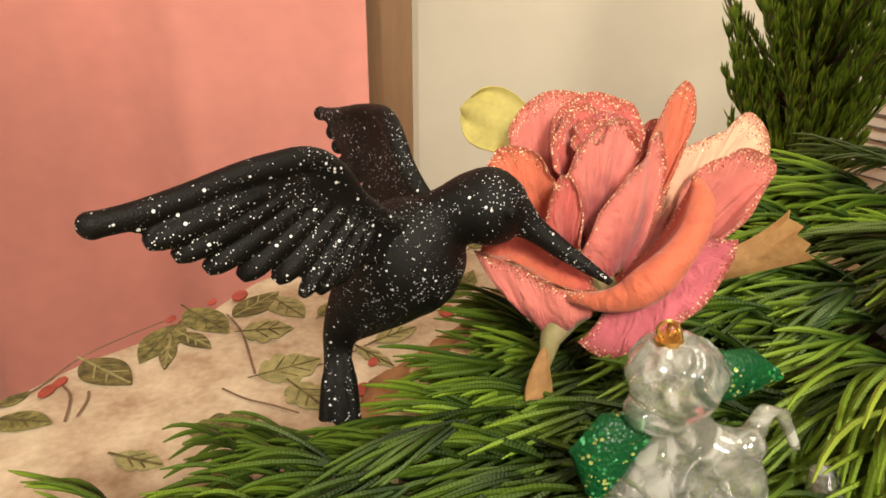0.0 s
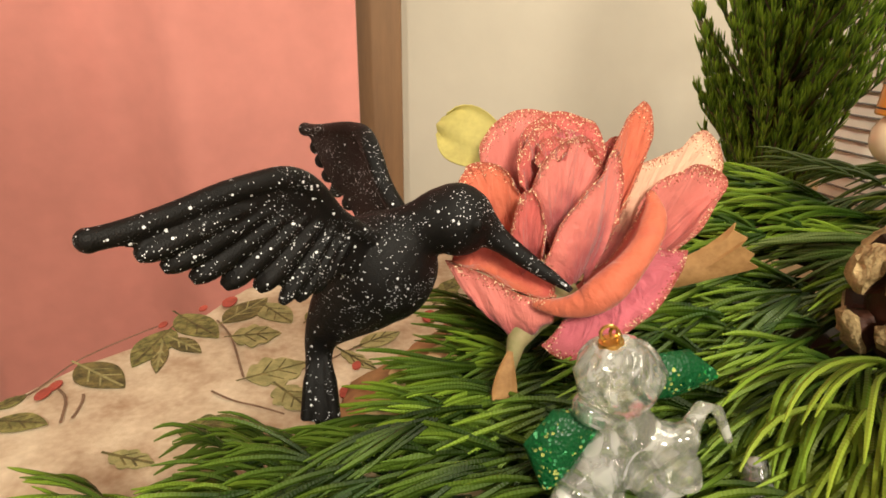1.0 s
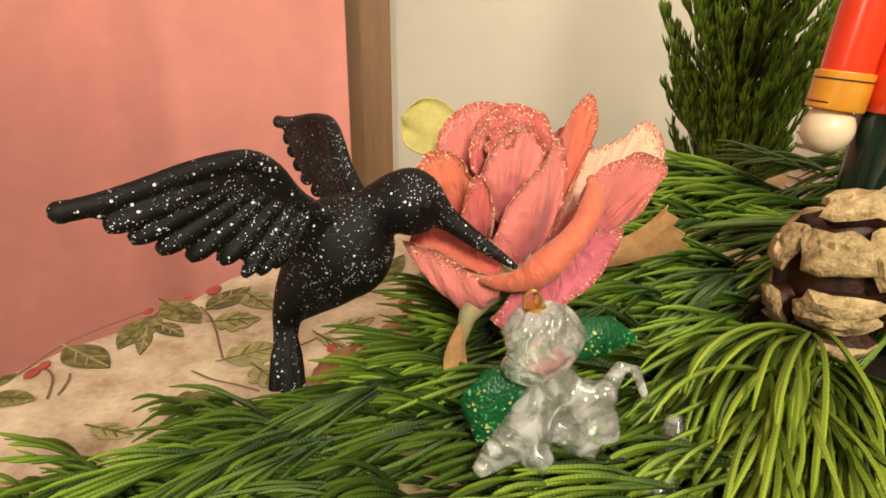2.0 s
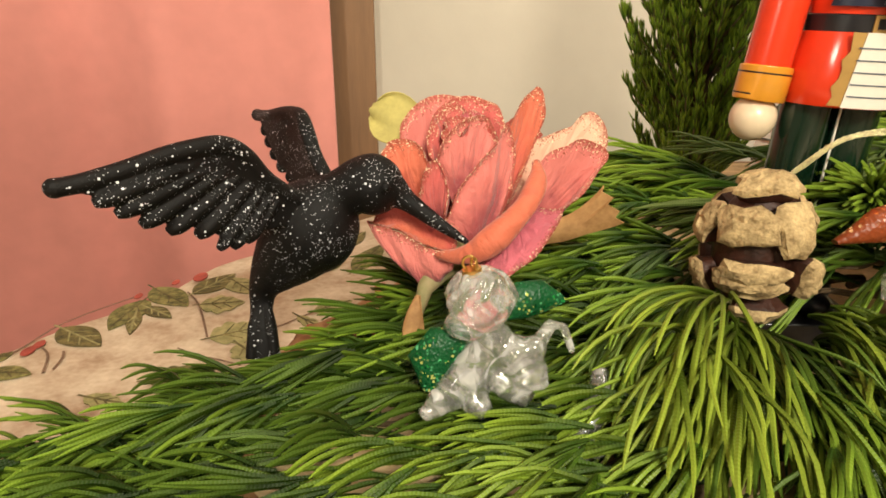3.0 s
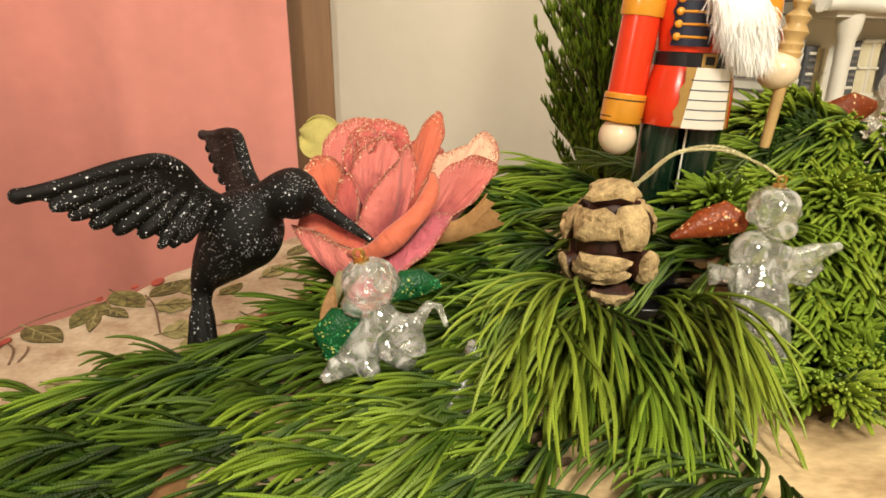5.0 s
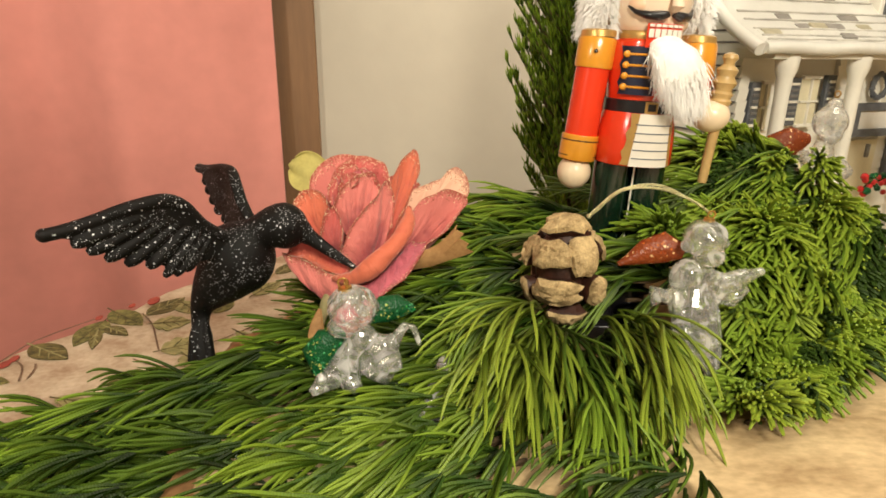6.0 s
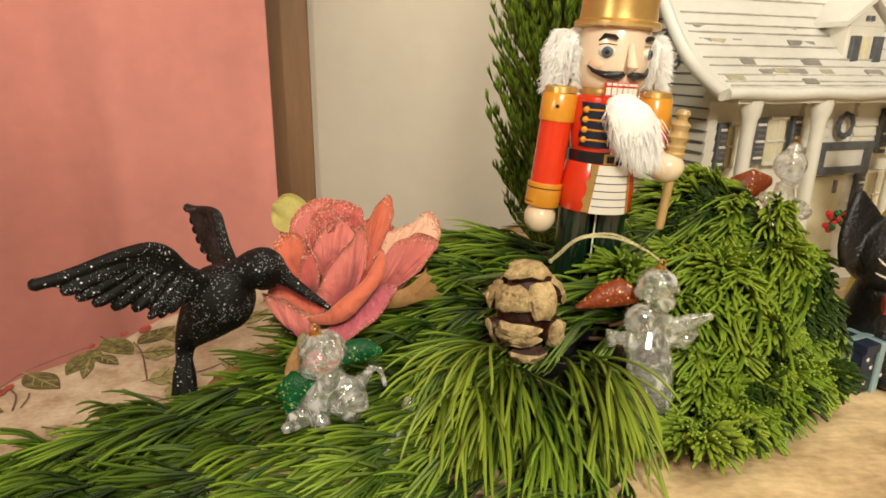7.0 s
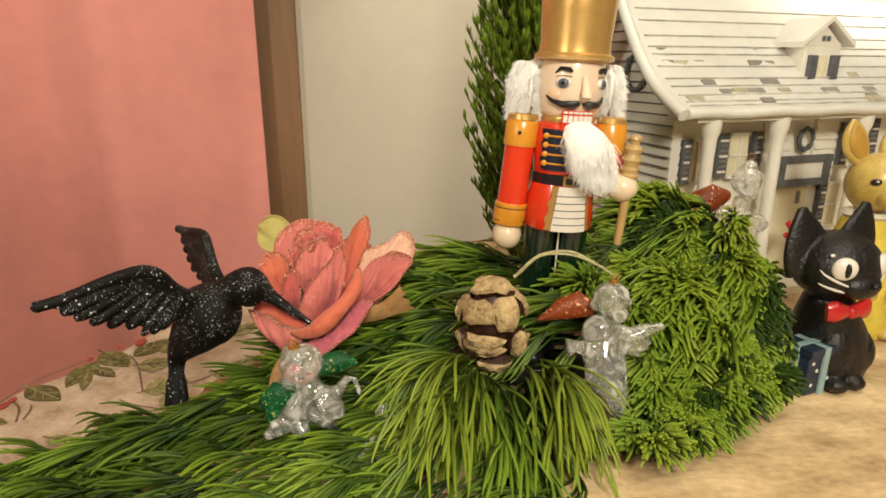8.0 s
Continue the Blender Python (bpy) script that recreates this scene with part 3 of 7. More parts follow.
    def lathe(self, base, axis, profile, n=20, mat=0):
        """A turned form: profile of (height, radius) along axis from base."""
        axis = Vector(axis).normalized()
        pts = [Vector(base) + axis * h for h, r in profile]
        s = len(self.v)
        a = axis.orthogonal().normalized()
        b = axis.cross(a)
        for p, (h, r) in zip(pts, profile):
            for k in range(n):
                w = 2 * math.pi * k / n
                self.v.append(p + (a * math.cos(w) + b * math.sin(w)) * max(r, 1e-5))
        for i in range(len(pts) - 1):
            for k in range(n):
                k2 = (k + 1) % n
                self.face((s + i * n + k, s + i * n + k2, s + (i + 1) * n + k2, s + (i + 1) * n + k), mat)
        self.face([s + k for k in reversed(range(n))], mat)
        self.face([s + (len(pts) - 1) * n + k for k in range(n)], mat)

    def sheet(self, rows, mat=0, thick=0.0, uv=True):
        """A curved sheet from rows of points, with a back side when it has a thickness."""
        nr, nc = len(rows), len(rows[0])
        grid = [[Vector(p) for p in row] for row in rows]

        def normal(i, j):
            du = grid[min(i + 1, nr - 1)][j] - grid[max(i - 1, 0)][j]
            dv = grid[i][min(j + 1, nc - 1)] - grid[i][max(j - 1, 0)]
            n = du.cross(dv)
            return n.normalized() if n.length > 1e-12 else Vector((0, 0, 1))

        s = len(self.v)
        for i in range(nr):
            for j in range(nc):
                self.v.append(grid[i][j] + (normal(i, j) * thick / 2 if thick else Vector()))
        for i in range(nr - 1):
            for j in range(nc - 1):
                a, b, c, d = s + i * nc + j, s + i * nc + j + 1, s + (i + 1) * nc + j + 1, s + (i + 1) * nc + j
                q = [(j / (nc - 1), i / (nr - 1)), ((j + 1) / (nc - 1), i / (nr - 1)), ((j + 1) / (nc - 1), (i + 1) / (nr - 1)), (j / (nc - 1), (i + 1) / (nr - 1))]
                self.face((a, d, c, b), mat, [q[0], q[3], q[2], q[1]])
        if thick:
            o = len(self.v)
            for i in range(nr):
                for j in range(nc):
                    self.v.append(grid[i][j] - normal(i, j) * thick / 2)
            for i in range(nr - 1):
                for j in range(nc - 1):
                    a, b, c, d = o + i * nc + j, o + i * nc + j + 1, o + (i + 1) * nc + j + 1, o + (i + 1) * nc + j
                    q = [(j / (nc - 1), i / (nr - 1)), ((j + 1) / (nc - 1), i / (nr - 1)), ((j + 1) / (nc - 1), (i + 1) / (nr - 1)), (j / (nc - 1), (i + 1) / (nr - 1))]
                    self.face((a, b, c, d), mat, q)
            rim = [(0, j) for j in range(nc)] + [(i, nc - 1) for i in range(1, nr)] + [(nr - 1, j) for j in range(nc - 2, -1, -1)] + [(i, 0) for i in range(nr - 2, 0, -1)]
            for k, (i, j) in enumerate(rim):
                i2, j2 = rim[(k + 1) % len(rim)]
                e = [(j / (nc - 1), i / (nr - 1)), (j2 / (nc - 1), i2 / (nr - 1))]
                self.face((s + i * nc + j, s + i2 * nc + j2, o + i2 * nc + j2, o + i * nc + j), mat, [e[0], e[1], e[1], e[0]])

    def prism(self, outline, depth, mat=0):
        """A flat form: outline of 3D points, pushed by the vector depth."""
        s, n = len(self.v), len(outline)
        d = Vector(depth)
        self.v += [Vector(p) for p in outline] + [Vector(p) + d for p in outline]
        self.face([s + k for k in range(n)], mat)
        self.face([s + n + k for k in reversed(range(n))], mat)
        for k in range(n):
            k2 = (k + 1) % n
            self.face((s + k, s + n + k, s + n + k2, s + k2), mat)


ORIGIN = {}


def build(name, geo, mats, at, smooth=True):
    me = bpy.data.meshes.new(name)
    at = Vector(at)
    me.from_pydata([tuple(p - at) for p in geo.v], [], geo.f)
    for m in (mats if isinstance(mats, (list, tuple)) else [mats]):
        me.materials.append(m)
    me.polygons.foreach_set("material_index", geo.m)
    layer = me.uv_layers.new(name="UVMap")
    layer.data.foreach_set("uv", [x for face in geo.uv for pair in face for x in pair])
    if smooth:
        me.polygons.foreach_set("use_smooth", [True] * len(geo.f))
        me.set_sharp_from_angle(angle=radians(40))
    me.update()
    return me


def thing(name, at, label, category, group="", kind=""):
    ob = new(name)
    ob.location = at
    ORIGIN[ob] = Vector(at)
    ob.empty_display_size = 0.01
    return tagged(ob, label, category, group, kind)


def part(name, geo, mats, parent, label="", smooth=True):
    ob = new(name, build(name, geo, mats, ORIGIN[parent], smooth))
    ob.parent = parent
    ORIGIN[ob] = ORIGIN[parent]
    if label:
        ob["label"] = label
    return ob


def solo(name, geo, mats, at, label, category, group="", kind="", smooth=True):
    ob = new(name, build(name, geo, mats, at, smooth))
    ob.location = at
    ORIGIN[ob] = Vector(at)
    return tagged(ob, label, category, group, kind)


def bezier(a, b, c, n):
    a, b, c = Vector(a), Vector(b), Vector(c)
    return [a * (1 - t) ** 2 + b * (2 * t * (1 - t)) + c * t * t for t in [i / (n - 1) for i in range(n)]]


def spline(pts, n):
    """Catmull-Rom through pts; each may carry more numbers than three."""
    out, k = [], len(pts) - 1
    for i in range(n):
        u = i / (n - 1) * k
        j = min(int(u), k - 1)
        t = u - j
        p0, p1, p2, p3 = pts[max(j - 1, 0)], pts[j], pts[j + 1], pts[min(j + 2, k)]
        out.append([0.5 * (2 * b + (c - a) * t + (2 * a - 5 * b + 4 * c - d) * t * t + (3 * b - a - 3 * c + d) * t ** 3) for a, b, c, d in zip(p0, p1, p2, p3)])
    return out


# ---------- the room ----------
def slab_wall(name, c, size, mat, label):
    g = Geo()
    g.box(c, size, bevel=0.02)
    return solo(name, g, mat, c, label, "wall", kind="structure", smooth=False)


# floor, ceiling and tan walls are unseen, added to enclose and bounce the light
slab_wall("floor", (0.3, -0.6, -0.77), (3.6, 3.6, 0.04), M_FLOOR, "unseen brown wooden floor added under the table")
slab_wall("ceiling", (0.3, -0.6, 1.82), (3.6, 3.6, 0.04), M_CEIL, "unseen pale ceiling added to bounce light")
slab_wall("wall_north", (1.0305, 0.85, 0.525), (2.139, 0.08, 2.55), M_BEIGE, "plain beige painted wall behind the table")
slab_wall("wall_north_left", (-0.78, 1.0, 0.525), (1.44, 0.08, 2.55), M_BEIGE, "plain beige wall behind the pink curtain")
slab_wall("wall_east", (2.14, -0.6, 0.525), (0.08, 2.8, 2.55), M_FARWALL, "unseen tan side wall added to bounce light")
slab_wall("wall_west", (-1.54, -0.6, 0.525), (0.08, 3.2, 2.55), M_FARWALL, "unseen tan side wall added to bounce light")
slab_wall("wall_south", (0.3, -2.44, 0.525), (3.6, 0.08, 2.55), M_FARWALL, "unseen tan wall across the room, added to bounce light")
slab_wall("trim", (-0.073, 0.840, 0.525), (0.078, 0.090, 2.54), M_BROWN, "brown wooden upright beside the curtain")


def curtain():
    g = Geo()
    rows = []
    for i in range(13):
        z = -0.74 + 2.5 * i / 12
        row = []
        for j in range(121):
            u = j / 120
            x = -0.086 - 1.30 * u
            s = 1.30 * u
            y = 0.752 - 0.16 * u
            y += 0.016 * math.sin(s * 24 + 0.6) + 0.006 * math.sin(s * 47 + 1.4 + 0.2 * z) + 0.0012 * math.sin(s * 90 + 2 * z)
            row.append((x + 0.006 * math.sin(z * 3) * u, y, z))
        rows.append(row)
    g.sheet(rows, thick=0.003)
    return solo("curtain", g, M_PINK, (-0.7, 0.75, -0.74), "salmon pink cloth curtain hanging in soft folds", "curtain")


curtain()

# ---------- table, printed cloth and wooden slab ----------
EDGE_A, EDGE_B = Vector((-0.225, 0.20)), Vector((0.20, 0.80))   # the table's far left edge, in plan


def table():
    t = thing("table", (0.45, 0.1, -0.75), "brown wooden table under a printed cloth", "table")
    top = [(-0.225, 0.20), (-0.24, -0.2), (0.1, -0.42), (1.1, -0.42), (1.15, 0.5), (0.9, 0.63), (0.085, 0.63)]
    g = Geo()
    g.prism([(x, y, -0.004) for x, y in top], (0, 0, -0.03))
    part("tabletop", g, M_TABLE, t, smooth=False)
    for x, y in ((-0.1, -0.12), (0.98, -0.3), (1.0, 0.45), (0.2, 0.6)):
        g = Geo()
        g.tube([(x, y, -0.036), (x, y, -0.4), (x, y, -0.75)], [0.03, 0.028, 0.022], 10)
        part("leg", g, M_TABLE, t)


table()


def on_cloth(x, y):
    return 0.0006 * math.sin(x * 70 + y * 30) + 0.0005 * math.sin(y * 85 - x * 20)


def tablecloth():
    """A cloth over the table that falls over the far left edge."""
    t = thing("tablecloth", (0.3, 0.2, 0.0), "cream cloth printed with olive leaves and red berries", "tablecloth")
    along = EDGE_B - EDGE_A
    long = along.length
    along = along.normalized()
    inward = Vector((along.y, -along.x))
    g = Geo()
    rows = []
    for j in range(61):
        s = -0.35 + (long + 0.4) * j / 60
        row = []
        wob = 0.006 * math.sin(s * 21) + 0.004 * math.sin(s * 47 + 1)
        for d in (-0.035, -0.03, -0.022, -0.013, -0.005, 0.004, 0.012, 0.03, 0.06, 0.1, 0.14, 0.18, 0.24, 0.3, 0.4, 0.55, 0.7, 0.9, 1.1):
            p = EDGE_A + along * s + inward * (max(d, -0.012) + wob * (1 if d < 0.06 else 0))
            z = on_cloth(p.x, p.y) if d >= 0 else -0.003
            if d < 0.004:
                z = -0.0015 - 4.2 * (0.004 - d) ** 1.15 if d > -0.02 else -0.09 - (abs(d) - 0.02) * 6
            over = (p.y - 0.64) / along.y
            if over > 0:   # the far end hangs down behind the table
                p = p - along * over
                p.y += 0.006 * (1 - math.exp(-30 * over))
                z -= over
            row.append((p.x, p.y, z))
        rows.append(row)
    g.sheet(rows, thick=0.0012)
    part("cloth", g, M_CLOTH, t)

    def leaf(x0, y0, x1, y1, wide, mat, holly=False):
        """One printed leaf from its stalk to its tip."""
        g = Geo()
        a, b = Vector((x0, y0)), Vector((x1, y1))
        d = b - a
        nrm = Vector((d.y, -d.x)).normalized()
        half = wide
        pts, n = [], 18
        for side in (1, -1):
            for k in range(n):
                u = k / n if side > 0 else 1 - k / n
                w = half * math.sin(math.pi * min(1, u ** 0.8)) ** 0.9
                if holly:
                    w *= 0.80 + 0.30 * abs(math.sin(u * math.pi * 3.5))
                q = a + d * u + nrm * (side * w)
                pts.append((q.x, q.y, on_cloth(q.x, q.y) + 0.0018))
        g.prism(pts, (0, 0, -0.0006), 0)
        leaf_ob = part("printed_leaf", g, mat, t, smooth=False)
        vein = Geo()
        for u0, u1, off in ((-0.15, 0.96, 0.0), (0.25, 0.5, 0.7), (0.25, 0.5, -0.7), (0.5, 0.72, 0.6), (0.5, 0.72, -0.6)):
            p = []
            for i in range(5):
                f = i / 4
                q = a + d * (u0 + (u1 - u0) * f) + nrm * (off * half * f)
                p.append((q.x, q.y, on_cloth(q.x, q.y) + 0.0021))
            vein.tube(p, [0.00045 if off else 0.0007] * 5, 4, flat=0.15, side=(0, 0, 1))
        part("printed_vein", vein, M_LEAFDARK if mat is not M_LEAFDARK else M_LEAFLIGHT, leaf_ob)

    D, O, P = M_LEAFDARK, M_LEAFPRINT, M_LEAFLIGHT
    for spec in ((-0.173, 0.265, -0.140, 0.247, 0.0103, D), (-0.142, 0.308, -0.145, 0.265, 0.0109, O), (-0.139, 0.289, -0.130, 0.260, 0.0045, D), (-0.137, 0.296, -0.113, 0.279, 0.0058, D),
                 (-0.145, 0.326, -0.109, 0.295, 0.0108, O), (-0.113, 0.315, -0.096, 0.351, 0.0103, D), (-0.102, 0.296, -0.075, 0.303, 0.0134, P, 1), (-0.098, 0.343, -0.072, 0.317, 0.0102, P),
                 (-0.081, 0.254, -0.053, 0.272, 0.0142, P, 1), (-0.063, 0.248, -0.042, 0.227, 0.0095, P, 1), (-0.098, 0.210, -0.071, 0.220, 0.0084, O, 1), (-0.186, 0.218, -0.159, 0.215, 0.0073, O),
                 (-0.192, 0.228, -0.184, 0.239, 0.0043, O), (-0.027, 0.288, -0.005, 0.304, 0.0070, P), (-0.037, 0.284, -0.014, 0.263, 0.0043, P, 1), (-0.063, 0.319, -0.053, 0.342, 0.0073, O),
                 (-0.122, 0.196, -0.100, 0.191, 0.0054, P, 1), (-0.011, 0.358, 0.006, 0.414, 0.010, O), (-0.039, 0.352, -0.022, 0.385, 0.009, P), (-0.075, 0.365, -0.055, 0.400, 0.009, D),
                 (-0.030, 0.405, -0.012, 0.445, 0.009, D), (0.015, 0.345, 0.030, 0.385, 0.009, O, 1), (-0.205, 0.165, -0.178, 0.180, 0.008, D), (-0.190, 0.135, -0.165, 0.120, 0.009, O),
                 (-0.215, 0.095, -0.190, 0.085, 0.009, P, 1), (0.030, 0.43, 0.050, 0.47, 0.010, O), (0.055, 0.50, 0.075, 0.53, 0.010, D), (0.070, 0.56, 0.090, 0.58, 0.010, P), (-0.235, 0.14, -0.222, 0.17, 0.008, D)):
        leaf(*spec)

    def stem(pts):
        g = Geo()
        q = [(x, y, on_cloth(x, y) + 0.0016) for x, y in [p[:2] for p in spline(pts, 14)]]
        g.tube(q, [0.0007] * 14, 5, flat=0.3, side=(0, 0, 1))
        part("printed_stem", g, M_STEMPRINT, t)

    stem([(-0.195, 0.222), (-0.184, 0.238), (-0.180, 0.250), (-0.175, 0.270), (-0.160, 0.300), (-0.149, 0.315)])
    stem([(-0.095, 0.243), (-0.081, 0.234), (-0.067, 0.229), (-0.054, 0.224)])
    stem([(-0.173, 0.245), (-0.165, 0.238), (-0.160, 0.230), (-0.154, 0.216)])
    stem([(-0.157, 0.240), (-0.154, 0.234), (-0.152, 0.226), (-0.151, 0.220)])
    stem([(-0.118, 0.318), (-0.108, 0.305), (-0.099, 0.290), (-0.083, 0.256)])
    stem([(-0.060, 0.262), (-0.045, 0.272), (-0.030, 0.286), (-0.010, 0.300)])
    for x, y, r in ((-0.176, 0.239, 0.0052), (-0.174, 0.246, 0.0045), (-0.028, 0.243, 0.0055), (-0.118, 0.342, 0.0075), (-0.149, 0.313, 0.004), (-0.132, 0.333, 0.004), (0.012, 0.325, 0.008), (0.03, 0.335, 0.007), (-0.026, 0.268, 0.004)):
        g = Geo()
        g.prism([(x + 0.6 * r * math.cos(k * 0.5236), y + r * math.sin(k * 0.5236), on_cloth(x, y) + 0.0024) for k in range(12)], (0, 0, -0.0008))
        part("printed_berry", g, M_BERRY, t, smooth=False)


tablecloth()


def wooden_slab():
    """A thick slice of pale wood with a rounded, uneven edge."""
    t = thing("wooden_slab", (0.35, 0.3, 0.0), "thick pale wooden slab with a rounded rough edge", "wooden slab")
    outline = spline([(-0.030, 0.16), (-0.024, 0.205), (0.004, 0.245), (0.050, 0.33), (0.115, 0.45), (0.185, 0.555), (0.42, 0.61), (0.72, 0.58),
                      (0.80, 0.30), (0.72, 0.05), (0.45, -0.08), (0.20, -0.07), (0.03, 0.0), (-0.025, 0.09), (-0.030, 0.16)], 140)[:-1]
    c = Vector((0.35, 0.27))
    g = Geo()
    rings = []
    for h, inset in ((0.0025, 0.008), (0.010, 0.001), (0.019, 0.0), (0.027, 0.003), (0.0315, 0.010), (0.032, 0.02)):
        ring = []
        for i, (x, y) in enumerate(outline):
            d = (c - Vector((x, y))).normalized()
            wob = 0.002 * math.sin(i * 0.9) + 0.0015 * math.sin(i * 2.3 + h * 300)
            ring.append((x + d.x * (inset + wob), y + d.y * (inset + wob), h))
        ring.append(ring[0])
        rings.append(ring)
    g.sheet(rings, 1)
    n = len(outline)
    top = len(g.v)
    base = 5 * (n + 1)
    g.v.append(Vector((c.x, c.y, 0.0322)))
    for i in range(n):
        g.face((base + i, base + i + 1, top), 0)
    part("slab", g, [M_SLAB, M_BARK], t)


wooden_slab()


# ---------- evergreen sprays ----------
ANCHORS = [(-0.115, 0.145, 0.036), (-0.06, 0.172, 0.038), (-0.03, 0.17, 0.041), (-0.05, 0.11, 0.043), (0.0, 0.10, 0.048), (0.02, 0.18, 0.050),
           (0.04, 0.16, 0.056), (0.045, 0.105, 0.052), (0.09, 0.09, 0.052), (0.14, 0.122, 0.073), (0.176, 0.15, 0.070), (0.10, 0.15, 0.062),
           (0.12, 0.20, 0.080), (0.123, 0.27, 0.104), (0.175, 0.27, 0.110), (0.15, 0.20, 0.083), (0.20, 0.20, 0.100), (0.222, 0.182, 0.104), (0.245, 0.19, 0.102), (0.25, 0.25, 0.105),
           (0.25, 0.12, 0.038), (0.25, 0.145, 0.044), (0.232, 0.150, 0.056), (0.30, 0.11, 0.042), (0.30, 0.20, 0.102), (0.32, 0.27, 0.138), (0.38, 0.27, 0.136), (0.375, 0.20, 0.112),
           (0.35, 0.15, 0.050), (0.16, 0.06, 0.042), (0.22, 0.08, 0.042), (0.0, 0.05, 0.044), (0.10, 0.03, 0.044), (0.12, 0.33, 0.085),
           (0.30, 0.33, 0.118), (0.03, 0.25, 0.042), (0.06, 0.22, 0.058), (0.41, 0.30, 0.10), (-0.12, 0.06, 0.036), (0.40, 0.16, 0.04)]


def heap(x, y):
    """The height of the heap of greenery over the plan."""
    sw = sz = 0.0
    for ax, ay, az in ANCHORS:
        w = 1.0 / ((x - ax) ** 2 + (y - ay) ** 2 + 0.00012) ** 1.5
        sw += w
        sz += w * az
    return sz / sw


def cord(g, p, d, length, pull, r, rng, n=7, sides=5, wav=0.15, mat=0):
    """One scaly cord from p along d; pull bends it on its way."""
    p, d, pull = Vector(p), Vector(d).normalized(), Vector(pull)
    pts, rad = [p.copy()], [r * 0.8]
    step = length / n
    w = Vector((rng.uniform(-1, 1), rng.uniform(-1, 1), rng.uniform(-1, 1))) * wav
    for i in range(n):
        u = (i + 1) / n
        d = (d + pull * (0.9 / n) + w * (math.sin(u * 5 + w.x * 9) / n)).normalized()
        p = p + d * step
        pts.append(p.copy())
        rad.append(r * (1.0 if u < 0.8 else 0.8 if u < 0.99 else 0.3))
    g.tube(pts, rad, sides, mat)


def rope_spray(base, tip, n, mat, seed, length=0.05, width=0.022, depth=0.022, r=0.00092, lift=0.0, droop=0.85, name="evergreen_spray", label=""):
    """A spray whose cords lie along its stem, over the heap, from base to tip in plan."""
    rng = random.Random(seed)
    a, b = Vector((base[0], base[1])), Vector((tip[0], tip[1]))
    fwd = (b - a).normalized()
    side = Vector((-fwd.y, fwd.x))

    def at(u, off=0.0, down=0.0):
        q = a + (b - a) * u + side * off
        return Vector((q.x, q.y, max(heap(q.x, q.y) - down + lift, 0.008)))

    t = thing(name, at(0), label or "green scaly evergreen spray lying in the garland", "evergreen spray", "evergreen sprays")
    g = Geo()
    pts = [at(u / 8, 0.003 * math.sin(u * 1.3 + seed), 0.022) for u in range(6)]
    g.tube(pts, [0.0022 - 0.0002 * i for i in range(6)], 6)
    part("stem", g, M_TWIG, t)
    g = Geo()
    clusters = max(5, n // 7)
    for i in range(clusters):
        u = (i + rng.random()) / clusters * 0.95
        sgn = 1 if i % 2 else -1
        off = sgn * width * rng.uniform(0.05, 0.5) * (1 - 0.4 * u)
        low = rng.random() ** 1.3 * depth
        p = at(u, off * 0.3, low)
        q = at(min(u + 0.35, 1.4), off * 1.6, low * 0.6)
        d = (q - p)
        d = d.normalized() if d.length > 1e-5 else Vector((fwd.x, fwd.y, 0))
        lean = Vector((side.x, side.y, 0)) * sgn * rng.uniform(0.1, 0.55)
        d = (d + lean + Vector((0, 0, rng.uniform(-0.10, 0.30)))).normalized()
        sub = 0.016 * rng.uniform(0.6, 1.3)
        bend = Vector((fwd.x * 0.7, fwd.y * 0.7, -droop * rng.uniform(0.3, 1.8))) - lean * rng.uniform(0.4, 1.6) + Vector((side.x, side.y, 0)) * rng.uniform(-0.4, 0.4)
        for k in range(8):
            s = k / 7
            spread = Vector((side.x, side.y, 0)) * rng.uniform(-0.34, 0.34) + Vector((0, 0, rng.uniform(-0.16, 0.24)))
            cord(g, p + d * (sub * s) + spread * 0.003, d + spread, length * rng.uniform(0.55, 1.1) * (1.1 - 0.35 * s), bend, r * rng.uniform(0.85, 1.15), rng, wav=0.85)
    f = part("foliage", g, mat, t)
    f["kind"] = "stuff"
    return t


